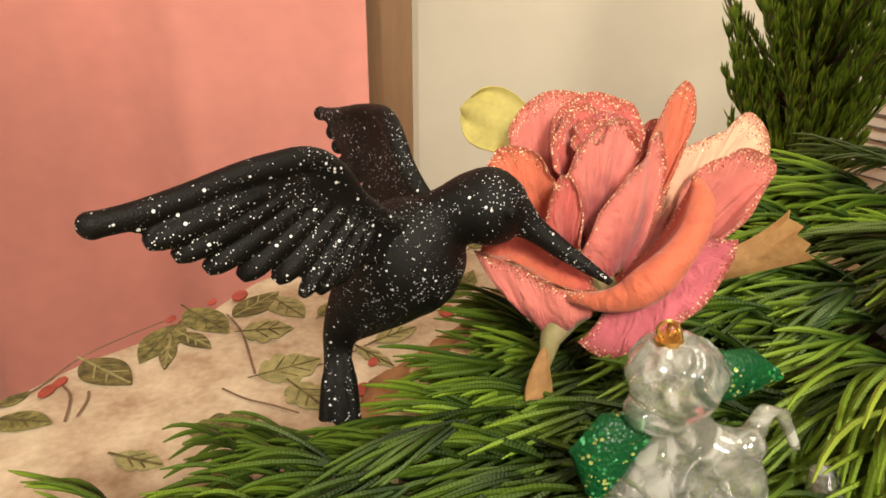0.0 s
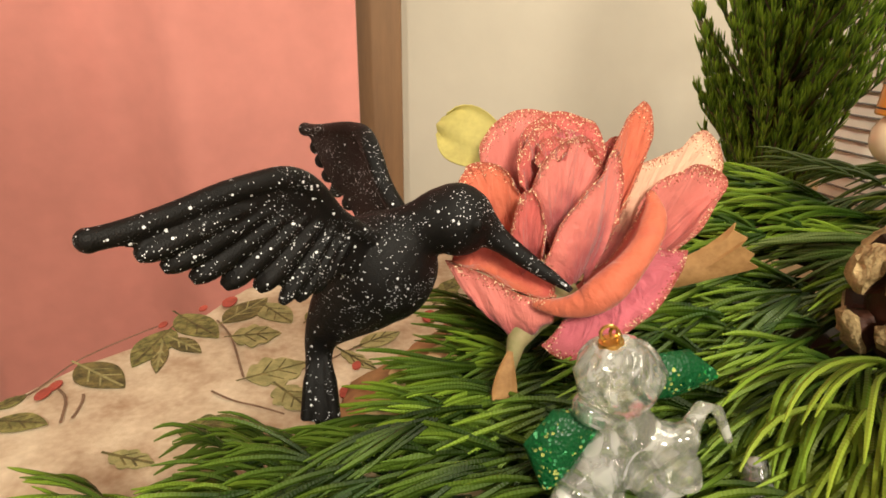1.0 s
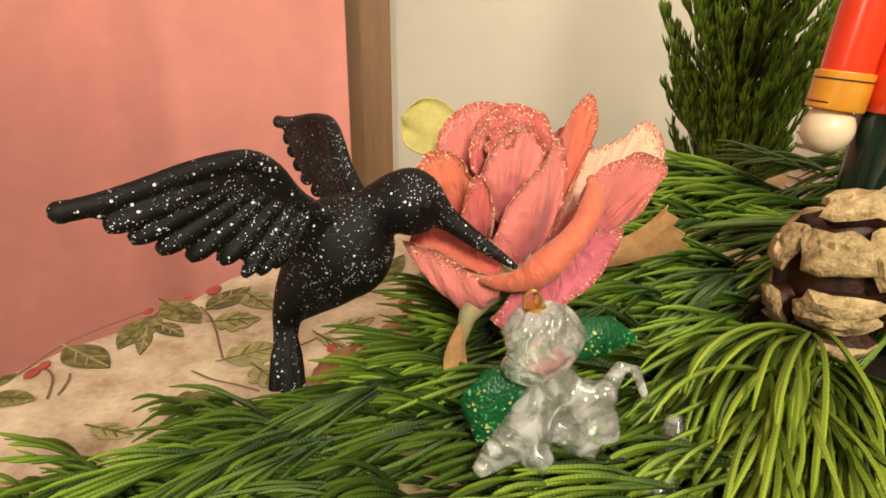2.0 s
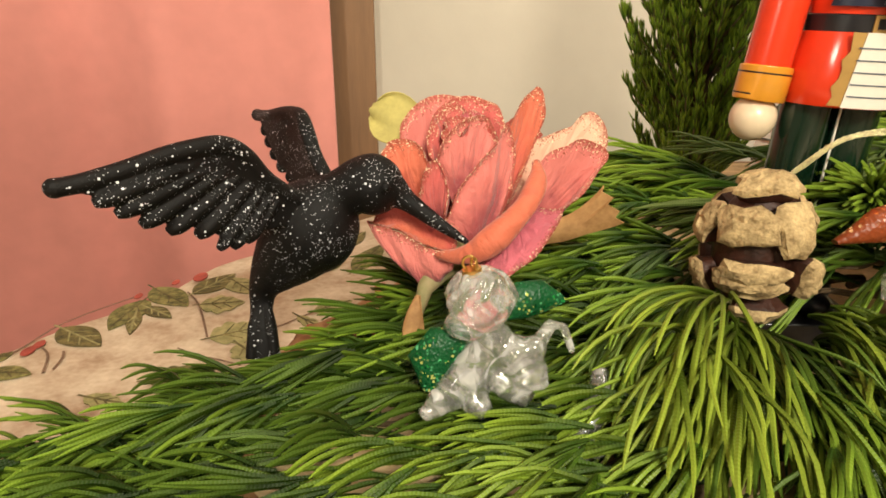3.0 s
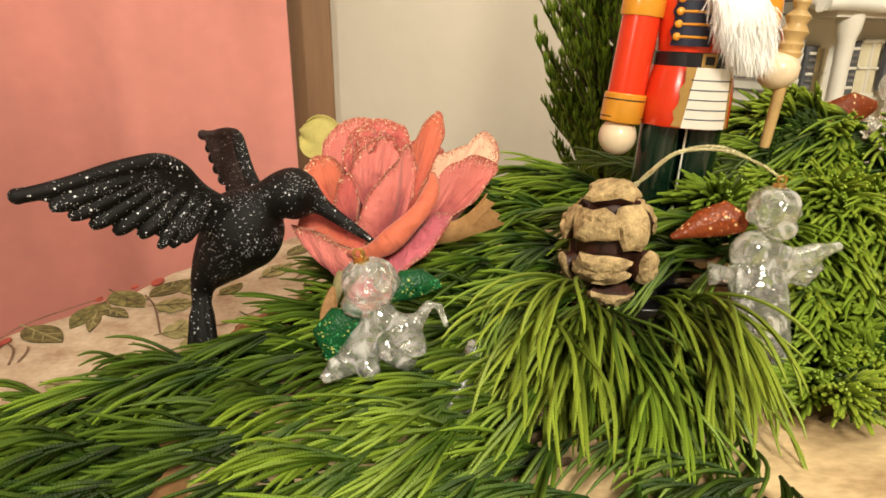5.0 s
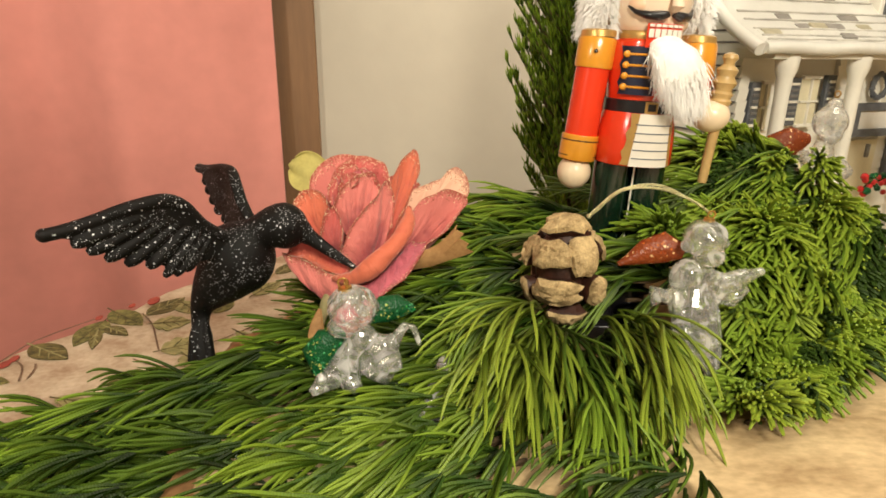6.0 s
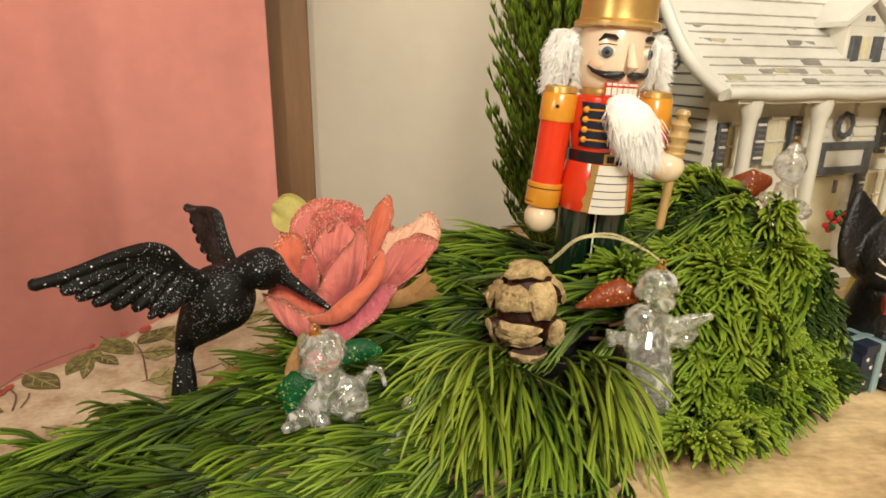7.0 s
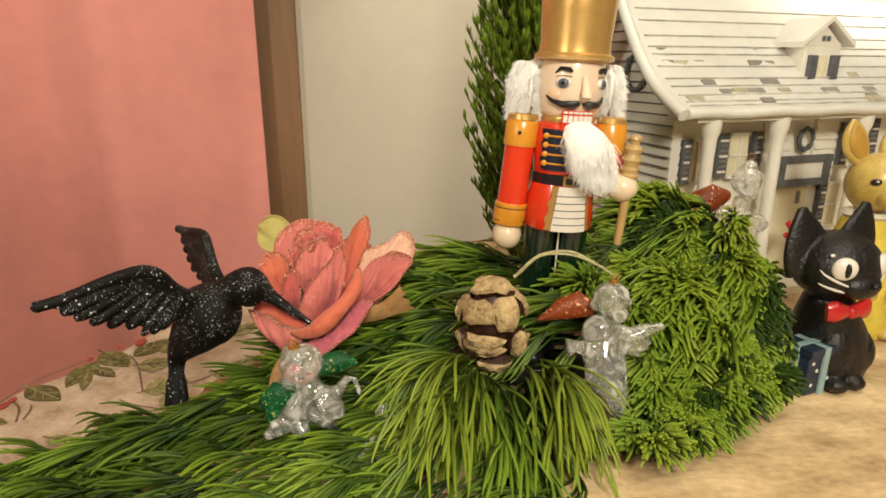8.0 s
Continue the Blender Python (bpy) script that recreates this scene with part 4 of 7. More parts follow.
def fan_spray(root, mid, half, n, length, mat, seed, r=0.00088, lift=0.75, droop=2.3, label=""):
    """Long cords that spring from one root and hang over in a fan. mid, half: heading and half opening in degrees."""
    rng = random.Random(seed)
    t = thing("evergreen_spray", root, label or "long green evergreen cords falling in a fan", "evergreen spray", "evergreen sprays")
    g = Geo()
    m = radians(mid)
    root = Vector(root)
    low = Vector((0, 0, -0.038))
    g.tube([root + low + Vector((-math.cos(m), -math.sin(m), -0.1)) * 0.03, root + low, root + low + Vector((math.cos(m), math.sin(m), 0)) * 0.012], [0.0025, 0.0022, 0.001], 6)
    part("stem", g, M_TWIG, t)
    g = Geo()
    count = max(6, n // 7)
    for i in range(count):
        w = m + radians(half) * ((i + rng.random()) / count * 2 - 1)
        k = rng.random()
        fwd = Vector((math.cos(w), math.sin(w), 0))
        lat = Vector((-fwd.y, fwd.x, 0))
        p = root + fwd * rng.uniform(0, 0.012) + Vector((rng.uniform(-1, 1) * 0.006, rng.uniform(-1, 1) * 0.005, -0.014 * k))
        d = (fwd + Vector((0, 0, lift * (1.1 - k) + rng.uniform(-0.15, 0.15)))).normalized()
        pull = Vector((rng.uniform(-0.3, 0.3), -0.5, -droop * rng.uniform(0.7, 1.2)))
        main = length * rng.uniform(0.75, 1.05)
        steps = 8
        q, dd = p.copy(), d.copy()
        path = [(q.copy(), dd.copy())]
        for s in range(steps):
            dd = (dd + pull * (0.9 / steps)).normalized()
            q = q + dd * main / steps
            path.append((q.copy(), dd.copy()))
        cord(g, p, d, main, pull, r, rng, n=9, wav=0.3)
        for j in range(8):
            s = int(rng.random() ** 1.2 * 5)
            q, dd = path[s]
            side = lat * rng.choice((-1, 1)) * rng.uniform(0.15, 0.55) + Vector((0, 0, rng.uniform(-0.1, 0.3)))
            ln = min(main * (1 - s / steps) * rng.uniform(0.7, 1.25), 0.060)
            cord(g, q, dd + side, ln, pull * rng.uniform(0.5, 0.95) - side * rng.uniform(0.2, 1.3), r * rng.uniform(0.85, 1.1), rng, n=9, wav=1.2)
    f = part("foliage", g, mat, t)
    f["kind"] = "stuff"
    return t


def cedar_spray(at, heading, ln, mat, seed, stub=0.0095, r=0.00115, combs=3, sink=0.004, rise=0.0, label=""):
    """A bushy spray that follows the slope of the heap: combs of short blunt shoots, side by side, bent the same way."""
    rng = random.Random(seed)
    x, y = at
    fwd2 = Vector((math.cos(radians(heading)), math.sin(radians(heading))))

    def ground(px, py):
        return max(heap(px, py), 0.036)

    def pose_at(u, off):
        q = Vector((x, y)) + fwd2 * (u * ln) + Vector((-fwd2.y, fwd2.x)) * off
        return Vector((q.x, q.y, ground(q.x, q.y) - sink + 0.006 * math.sin(u * 2.6)))

    e = 0.006
    nrm = Vector(((ground(x - e, y) - ground(x + e, y)) / (2 * e), (ground(x, y - e) - ground(x, y + e)) / (2 * e), 1.0)).normalized()
    t = thing("cedar_spray", pose_at(0, 0), label or "bushy fresh green cedar spray with short blunt shoots", "cedar spray", "cedar sprays")
    g = Geo()
    g.tube([pose_at(u / 4 - 0.2, 0) - nrm * 0.006 for u in range(4)], [0.0018, 0.0016, 0.0013, 0.0008], 5)
    part("stem", g, M_TWIG, t)
    g = Geo()
    for c in range(combs):
        off = (c - (combs - 1) / 2) * 0.0062 + rng.uniform(-1, 1) * 0.0012
        high = nrm * (rng.uniform(-0.002, 0.003) + rise)
        line = [pose_at(u / 6 * rng.uniform(0.96, 1.04), off * (0.4 + 0.6 * u / 6)) + high for u in range(7)]
        turn = rng.uniform(-0.9, 0.9)
        g.tube(line, [r * 1.1] * 6 + [r * 0.6], 5)
        for k in range(1, 7):
            d0 = (line[k] - line[k - 1]).normalized()
            lat = d0.cross(nrm).normalized()
            for sgn in (-1, 1):
                for extra in range(2):
                    d = d0 * rng.uniform(0.5, 1.0) + lat * (sgn * rng.uniform(0.25, 0.85) + turn * 0.5) + nrm * rng.uniform(0.15, 1.25)
                    bend = d0 * 0.9 + lat * (turn - sgn * 0.30) + Vector((0, 0, -0.35))
                    p = line[k] - d0 * ln / 6 * rng.random()
                    size = stub * rng.uniform(0.65, 1.25)
                    blunt(g, p, d, size, bend, r * rng.uniform(0.88, 1.1))
                    if extra:
                        blunt(g, p + d.normalized() * size * 0.3, d + lat * rng.choice((-0.9, 0.9)) + nrm * 0.3, size * 0.6, bend, r * 0.92)
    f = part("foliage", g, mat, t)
    f["kind"] = "stuff"
    return t


def blunt(g, p, d, length, pull, r):
    """A short bent shoot with a rounded end."""
    d = d.normalized()
    pts, rad = [p.copy()], [r * 0.75]
    for i in range(4):
        d = (d + pull * 0.22).normalized()
        p = p + d * (length / 4)
        pts.append(p.copy())
        rad.append(r * (0.9, 1.0, 1.0, 0.62)[i])
    g.tube(pts, rad, 5)


DK, MD, BR, DL, OL = M_GREEN_DARK, M_GREEN, M_GREEN_BRIGHT, M_GREEN_DULL, M_GREEN_OLIVE
ROPES = [
    # far left, over the slab's rim
    ((0.075, 0.175), (0.015, 0.180), 60, MD), ((0.065, 0.155), (-0.010, 0.158), 80, DK), ((0.04, 0.135), (-0.045, 0.130), 90, MD),
    ((0.035, 0.115), (-0.060, 0.108), 90, DK), ((0.0, 0.120), (-0.075, 0.112), 60, MD), ((0.015, 0.140), (-0.030, 0.138), 50, DK),
    ((0.035, 0.095), (-0.055, 0.086), 90, DK), ((0.00, 0.082), (-0.085, 0.072), 80, MD), ((0.05, 0.075), (-0.035, 0.062), 80, DK),
    ((-0.02, 0.10), (-0.095, 0.088), 60, DK), ((0.0, 0.055), (-0.08, 0.045), 70, DK), ((0.075, 0.195), (0.03, 0.198), 50, DK), ((0.075, 0.215), (0.045, 0.218), 40, DK),
    ((0.09, 0.16), (0.02, 0.168), 80, MD), ((0.09, 0.135), (0.01, 0.14), 80, DK), ((-0.03, 0.07), (-0.11, 0.06), 60, MD),
    ((-0.02, 0.135), (-0.092, 0.136), 50, MD), ((-0.03, 0.118), (-0.108, 0.118), 60, MD), ((-0.03, 0.098), (-0.115, 0.096), 70, MD), ((-0.01, 0.160), (-0.060, 0.160), 30, DK),
    ((-0.05, 0.075), (-0.125, 0.070), 60, MD), ((-0.04, 0.045), (-0.12, 0.035), 60, DK),
    # in front of the glass figure
    ((0.125, 0.105), (0.030, 0.088), 80, BR), ((0.135, 0.090), (0.050, 0.066), 80, BR), ((0.115, 0.075), (0.025, 0.055), 70, BR),
    ((0.09, 0.06), (-0.01, 0.035), 70, MD), ((0.14, 0.105), (0.075, 0.075), 60, BR), ((0.10, 0.11), (0.05, 0.125), 50, DK),
    ((0.15, 0.06), (0.07, 0.03), 70, MD), ((0.20, 0.06), (0.13, 0.03), 60, MD), ((0.05, 0.03), (-0.06, 0.02), 60, DK),
    # low in front, under the hanging fan
    ((0.22, 0.105), (0.165, 0.065), 60, DK), ((0.18, 0.085), (0.13, 0.035), 60, MD), ((0.215, 0.07), (0.165, 0.02), 60, DK),
    ((0.14, 0.085), (0.085, 0.045), 60, MD), 
    # between rose and cone
    ((0.165, 0.165), (0.095, 0.150), 80, MD), ((0.160, 0.180), (0.090, 0.182), 80, MD), ((0.165, 0.195), (0.085, 0.205), 80, DK),
    ((0.170, 0.210), (0.095, 0.228), 80, MD), ((0.185, 0.228), (0.105, 0.250), 80, MD), ((0.195, 0.248), (0.110, 0.272), 80, MD),
    ((0.205, 0.268), (0.12, 0.292), 70, BR), ((0.21, 0.285), (0.13, 0.315), 60, MD), ((0.165, 0.15), (0.11, 0.13), 60, BR), ((0.12, 0.21), (0.06, 0.225), 60, DK),
    ((0.13, 0.15), (0.08, 0.14), 50, DK), ((0.12, 0.175), (0.07, 0.175), 50, DK),
    # round the doll's feet
    ((0.245, 0.200), (0.175, 0.205), 70, DL), ((0.25, 0.185), (0.185, 0.178), 70, MD), ((0.245, 0.225), (0.19, 0.24), 60, MD), 
    ((0.25, 0.25), (0.295, 0.235), 60, DL), ((0.24, 0.28), (0.30, 0.27), 70, DL), ((0.26, 0.23), (0.31, 0.215), 60, DL), ((0.30, 0.25), (0.245, 0.225), 60, DL),
    ((0.28, 0.28), (0.22, 0.30), 60, DL), ((0.23, 0.19), (0.28, 0.19), 50, DL),
    # right heap, upper cords
    ((0.362, 0.240), (0.312, 0.218), 40, BR), ((0.358, 0.222), (0.310, 0.196), 40, MD), ((0.366, 0.258), (0.312, 0.246), 45, MD),
    ((0.35, 0.235), (0.285, 0.215), 40, BR), ((0.345, 0.205), (0.290, 0.172), 50, BR), ((0.335, 0.190), (0.282, 0.158), 50, MD), ((0.350, 0.220), (0.296, 0.186), 50, BR),
    ((0.362, 0.205), (0.318, 0.172), 40, MD), ((0.365, 0.245), (0.325, 0.205), 50, BR), ((0.330, 0.175), (0.290, 0.146), 40, MD),
]
for i, (a, b, n, m) in enumerate(ROPES):
    rope_spray(a, b, n, m, 100 + i, lift=0.010 if a[0] > 0.29 else -0.009 if b[0] < -0.055 else 0.0)
    # a sunken dark copy whose colour stands for shade in the gaps
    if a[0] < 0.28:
        rope_spray((a[0] + 0.01, a[1] + 0.006), (b[0] + 0.012, b[1] + 0.004), int(n * 0.6), DK, 900 + i, lift=-0.016, label="evergreen spray under the others, dark to stand in for shade")

# the tuft beside the doll's hand
for i, (a, b, n, m, high) in enumerate((((0.226, 0.262), (0.170, 0.272), 60, MD, -0.005), ((0.228, 0.285), (0.165, 0.300), 60, BR, -0.002), ((0.215, 0.250), (0.150, 0.262), 50, OL, -0.010))):
    rope_spray(a, b, n, m, 1700 + i, lift=high)

for i, (root, mid, half, n, ln, m) in enumerate((
        ((0.162, 0.146, 0.080), 236, 26, 80, 0.074, OL), ((0.196, 0.147, 0.077), 288, 20, 80, 0.070, OL),
        ((0.158, 0.155, 0.078), 198, 26, 60, 0.066, MD), ((0.200, 0.150, 0.074), 300, 16, 40, 0.048, OL),
        # two lower fans in dark green, painting shade into the parting
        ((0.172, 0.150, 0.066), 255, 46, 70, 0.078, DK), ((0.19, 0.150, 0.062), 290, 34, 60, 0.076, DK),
        ((0.150, 0.130, 0.070), 225, 36, 60, 0.070, OL), ((0.178, 0.120, 0.060), 268, 30, 50, 0.058, MD))):
    fan_spray(root, mid, half, n, ln, m, 300 + i)

rng_c = random.Random(7)
CREST = Vector((0.385, 0.262))
LIT = []
count = 0


def cedar_front(x):
    """Where the cedar ends towards the camera's side, in plan."""
    return 0.104 + 0.60 * max(0.0, x - 0.268)


while count < 220:
    x, y = rng_c.uniform(0.245, 0.376), rng_c.uniform(0.100, 0.285)
    front = cedar_front(x)
    if y < front + 0.006 or (x < 0.276 and 0.124 < y < 0.168) or (x < 0.254 and y < 0.124) or (x < 0.262 and y < 0.20) or (y > 0.25 and x < 0.285) or (x > 0.352 and y < 0.186):
        continue
    out = Vector((x, y)) - CREST
    head = math.degrees(math.atan2(out.y, out.x)) % 360
    head = 0.75 * head + 0.25 * 262 + rng_c.uniform(-38, 38)
    upper = max(0.0, min(1.0, (heap(x, y) - 0.085) / 0.03))
    ln = rng_c.uniform(0.016, 0.026) + 0.006 * upper
    if y + ln * math.sin(radians(head)) < front:
        ln *= 0.55
    here = Vector((x, y, heap(x, y)))
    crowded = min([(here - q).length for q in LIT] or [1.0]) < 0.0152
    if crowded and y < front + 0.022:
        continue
    # crowded sprays sink lower and take the green that carries shade
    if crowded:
        cedar_spray((x, y), head, ln, M_CEDAR_SHADED, 500 + count, stub=0.0105, combs=3, rise=rng_c.uniform(-0.014, -0.005), label="cedar spray under the others, shade put into its dark green")
    else:
        LIT.append(here)
        long = 0.010 * rng_c.random() if x < 0.335 and y > 0.17 else 0.0
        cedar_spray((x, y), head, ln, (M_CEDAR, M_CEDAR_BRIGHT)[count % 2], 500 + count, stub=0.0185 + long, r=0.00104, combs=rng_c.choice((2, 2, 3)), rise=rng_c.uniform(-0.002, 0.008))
    count += 1
# the low front, down to the slab
for i in range(44):
    x = rng_c.uniform(0.252, 0.352)
    y = cedar_front(x) + 0.002 + 0.026 * rng_c.random()
    # every third spray gets the shade-coloured green, for dark gaps
    cedar_spray((x, y), rng_c.uniform(225, 305), rng_c.uniform(0.010, 0.017), (M_CEDAR, M_CEDAR_BRIGHT, M_CEDAR_SHADED)[i % 3], 1800 + i, stub=0.0115, r=0.00104, rise=rng_c.uniform(-0.002, 0.005))
# the steep end beside the cat
for i in range(34):
    x, y = rng_c.uniform(0.338, 0.366), rng_c.uniform(0.180, 0.226)
    if x > 0.372 and y < 0.172:
        y += 0.02
    # here too one in three has shade in its colour
    cedar_spray((x, y), rng_c.uniform(225, 300), rng_c.uniform(0.012, 0.02), (M_CEDAR, M_CEDAR_BRIGHT, M_CEDAR_SHADED)[i % 3], 1500 + i, stub=0.0095, rise=rng_c.uniform(-0.006, 0.003))



def little_tree(at, height, radius, seed):
    """A narrow evergreen tree: trunk, rising limbs, and a crown of short scaly shoots."""
    rng = random.Random(seed)
    t = thing("evergreen_tree", at, "narrow dark green upright evergreen tree standing behind the doll", "tree")
    at = Vector(at)
    g = Geo()
    g.tube([at + Vector((0.002 * math.sin(k), 0.002 * math.cos(k * 1.7), height * k / 7)) for k in range(8)], [0.006 - 0.0007 * k for k in range(8)], 8)
    part("trunk", g, M_TWIG, t)
    g, limbs = Geo(), []
    for i in range(760):
        u = (i + rng.random()) / 760
        w = rng.random() * 2 * math.pi
        c = at + Vector((0, 0, height * (0.03 + 0.93 * u)))
        rr = radius * min(1.0, 0.62 + 2.2 * u) * (1 - 0.45 * u ** 3) * (rng.uniform(0.62, 0.92) if i % 3 else rng.uniform(0.3, 0.65))
        out = Vector((math.cos(w), math.sin(w), 0))
        pts = [c, c + out * rr * 0.62 + Vector((0, 0, rr * 0.30)), c + out * rr + Vector((0, 0, rr * rng.uniform(0.8, 1.3)))]
        g.tube(bezier(*pts, 5), [0.0011, 0.001, 0.0008, 0.0006, 0.0004], 4)
        limbs.append((bezier(*pts, 9), out))
    part("branchwork", g, M_TWIG, t)["kind"] = "stuff"
    g = Geo()
    for pts, out in limbs:
        for k in range(3, 9):
            along = (pts[k] - pts[k - 1]).normalized()
            for j in range(10):
                d = along * 1.0 + Vector((rng.uniform(-1, 1), rng.uniform(-1, 1), rng.uniform(-0.1, 0.9))) * 0.62
                cord(g, pts[k] - along * rng.random() * 0.006, d, rng.uniform(0.007, 0.013), Vector((0, 0, 0.8)), 0.00062, rng, n=3, sides=3, wav=0.1)
    f = part("crown", g, M_GREEN_TREE, t)
    f["kind"] = "stuff"
    return t


little_tree((0.247, 0.408, 0.032), 0.40, 0.072, 11)

# ---------- hummingbird ornament ----------
def fused(g, mat, voxel, soften):
    """One closed skin round all the forms of g."""
    me = build("fused_form", g, mat, (0, 0, 0))
    ob = new("fused_form", me)
    mod = ob.modifiers.new("fuse", "REMESH")
    mod.mode, mod.voxel_size, mod.use_smooth_shade = "VOXEL", voxel, True
    sm = ob.modifiers.new("soft", "SMOOTH")
    sm.factor, sm.iterations = 0.5, soften
    deps = bpy.context.evaluated_depsgraph_get()
    out = bpy.data.meshes.new_from_object(ob.evaluated_get(deps))
    res = Geo()
    res.v = [v.co.copy() for v in out.vertices]
    for p in out.polygons:
        res.face(list(p.vertices), 0)
    bpy.data.objects.remove(ob)
    bpy.data.meshes.remove(me)
    bpy.data.meshes.remove(out)
    return res


def hummingbird():
    g = Geo()
    # height, half thickness along the body, from the foot over breast and head to the tip of the beak
    spine = [(-0.0268, 0.177, 0.0345, 0.0050), (-0.0270, 0.181, 0.045, 0.0052), (-0.0272, 0.186, 0.055, 0.0050), (-0.0260, 0.188, 0.063, 0.0066), (-0.0205, 0.188, 0.0715, 0.0110), (-0.0110, 0.187, 0.0825, 0.0168),
             (-0.0030, 0.186, 0.0925, 0.0205), (0.0050, 0.185, 0.1010, 0.0172), (0.0115, 0.1845, 0.1072, 0.0108), (0.0195, 0.1835, 0.1112, 0.0118), (0.0258, 0.183, 0.1118, 0.0126), (0.0330, 0.182, 0.1090, 0.0076),
             (0.0385, 0.181, 0.1056, 0.0044), (0.049, 0.1785, 0.0985, 0.0031), (0.057, 0.176, 0.0937, 0.0022), (0.0635, 0.174, 0.0898, 0.0011)]
    fine = spline(spine, 60)
    g.tube([(x, y, z) for x, y, z, r in fine], [(r * 0.88, r) for x, y, z, r in fine], 22, side=(0, 1, 0))
    g.ball((-0.0025, 0.186, 0.0925), (0.0200, 0.0170, 0.0205), n=22, rings=16)
    g.ball((0.0245, 0.183, 0.1118), (0.0128, 0.0114, 0.0124), n=20, rings=14)
    g.ball((0.0305, 0.1725, 0.1135), (0.0022, 0.0012, 0.0022), n=10, rings=8)
    # tail feathers, pressed together
    for k in (-1, 0, 1):
        g.tube([(-0.0265 + 0.002 * k, 0.186, 0.060), (-0.0262 + 0.0036 * k, 0.181, 0.048), (-0.0258 + 0.0054 * k, 0.1760, 0.0335 - 0.0014 * k)], [0.0015, 0.0036, 0.0030], 10, flat=0.8)
    # near wing and its mirror image: front edge, back edge, and eight feathers
    lead = [(-0.0005, 0.178, 0.1040), (-0.0130, 0.167, 0.1170), (-0.0190, 0.161, 0.1280), (-0.0245, 0.154, 0.1335), (-0.0312, 0.147, 0.1338), (-0.0390, 0.140, 0.1325), (-0.0480, 0.131, 0.1300), (-0.0570, 0.123, 0.1280), (-0.0632, 0.118, 0.1275)]
    trail = [(-0.0030, 0.176, 0.0980), (-0.0130, 0.168, 0.0990), (-0.0200, 0.161, 0.0992), (-0.0270, 0.154, 0.0995), (-0.0342, 0.147, 0.1058), (-0.0425, 0.140, 0.1100), (-0.0505, 0.131, 0.1182), (-0.0565, 0.124, 0.1240), (-0.0628, 0.118, 0.1270)]
    tips = [(-0.0553, 0.1255, 0.1212), (-0.0515, 0.130, 0.1163), (-0.0468, 0.135, 0.1112), (-0.0410, 0.141, 0.1067), (-0.0340, 0.147, 0.1033), (-0.0290, 0.152, 0.0966), (-0.0252, 0.156, 0.0957), (-0.0213, 0.160, 0.0967)]
    roots = [(-0.0330, 0.146, 0.1275), (-0.0292, 0.150, 0.1255), (-0.0255, 0.154, 0.1235), (-0.0220, 0.158, 0.1210), (-0.0188, 0.161, 0.1180), (-0.0152, 0.165, 0.1155), (-0.0128, 0.168, 0.1128), (-0.0108, 0.170, 0.1105)]
    nrm = Vector((0.126, 0.992, 0)).normalized()
    face = Vector((0.62, -0.72, 0.25)).normalized()

    def mirrored(p):
        p = Vector(p)
        q = p - nrm * (2 * nrm.dot(p - Vector((-0.0555, 0.193, p.z))))
        near = max(0.0, min(1.0, (q.x + 0.045) / 0.045))
        return q + Vector((0.007 * near, -0.003 * near, 0))

    for flip in (lambda p: Vector(p), mirrored):
        L, T = spline(lead, 33), spline(trail, 33)
        rows = [[flip([a + (b - a) * k / 6 for a, b in zip(p, q)]) for k in range(7)] for p, q in zip(L, T)]
        g.sheet(rows, thick=0.0044)
        g.tube([flip(p) for p in L], [0.0036 - 0.0006 * abs(i - 10) / 22 for i in range(33)], 12)
        g.ball(flip(lead[-1]), (0.0034, 0.0030, 0.0032))
        for i, (tip, root) in enumerate(zip(tips, roots)):
            tip, root = Vector(tip), Vector(root)
            tip = tip + (tip - root).normalized() * 0.0018
            mid = root.lerp(tip, 0.5) + Vector((0.0012, 0, 0.0014)) + face * 0.0006
            pts = [p + face * 0.0012 for p in bezier(root, mid, tip, 14)]
            wide = 0.0041 if i < 5 else 0.0030
            g.tube([flip(p) for p in pts], [wide * (0.35 + 0.65 * math.sin(math.pi * 0.5 * min(1, 0.1 + 1.2 * k / 13))) * (1 if k < 12 else 0.85 if k < 13 else 0.45) for k in range(14)], 12, flat=0.85)
            # a fine rib along each feather
            g.tube([flip(p + face * (wide * 0.72)) for p in pts[2:12]], [0.0006] * 10, 6)
    # the far wing shows the rounded ends of its feathers
    for tip in tips[:6]:
        g.ball(mirrored(tip), (0.0034, 0.0030, 0.0034))
    g = fused(g, M_BIRD, 0.00062, 1)
    return solo("hummingbird_ornament", g, M_BIRD, (-0.0255, 0.176, 0.036),
                "black glittered hummingbird ornament with spread wings beside the rose", "bird ornament")


hummingbird()


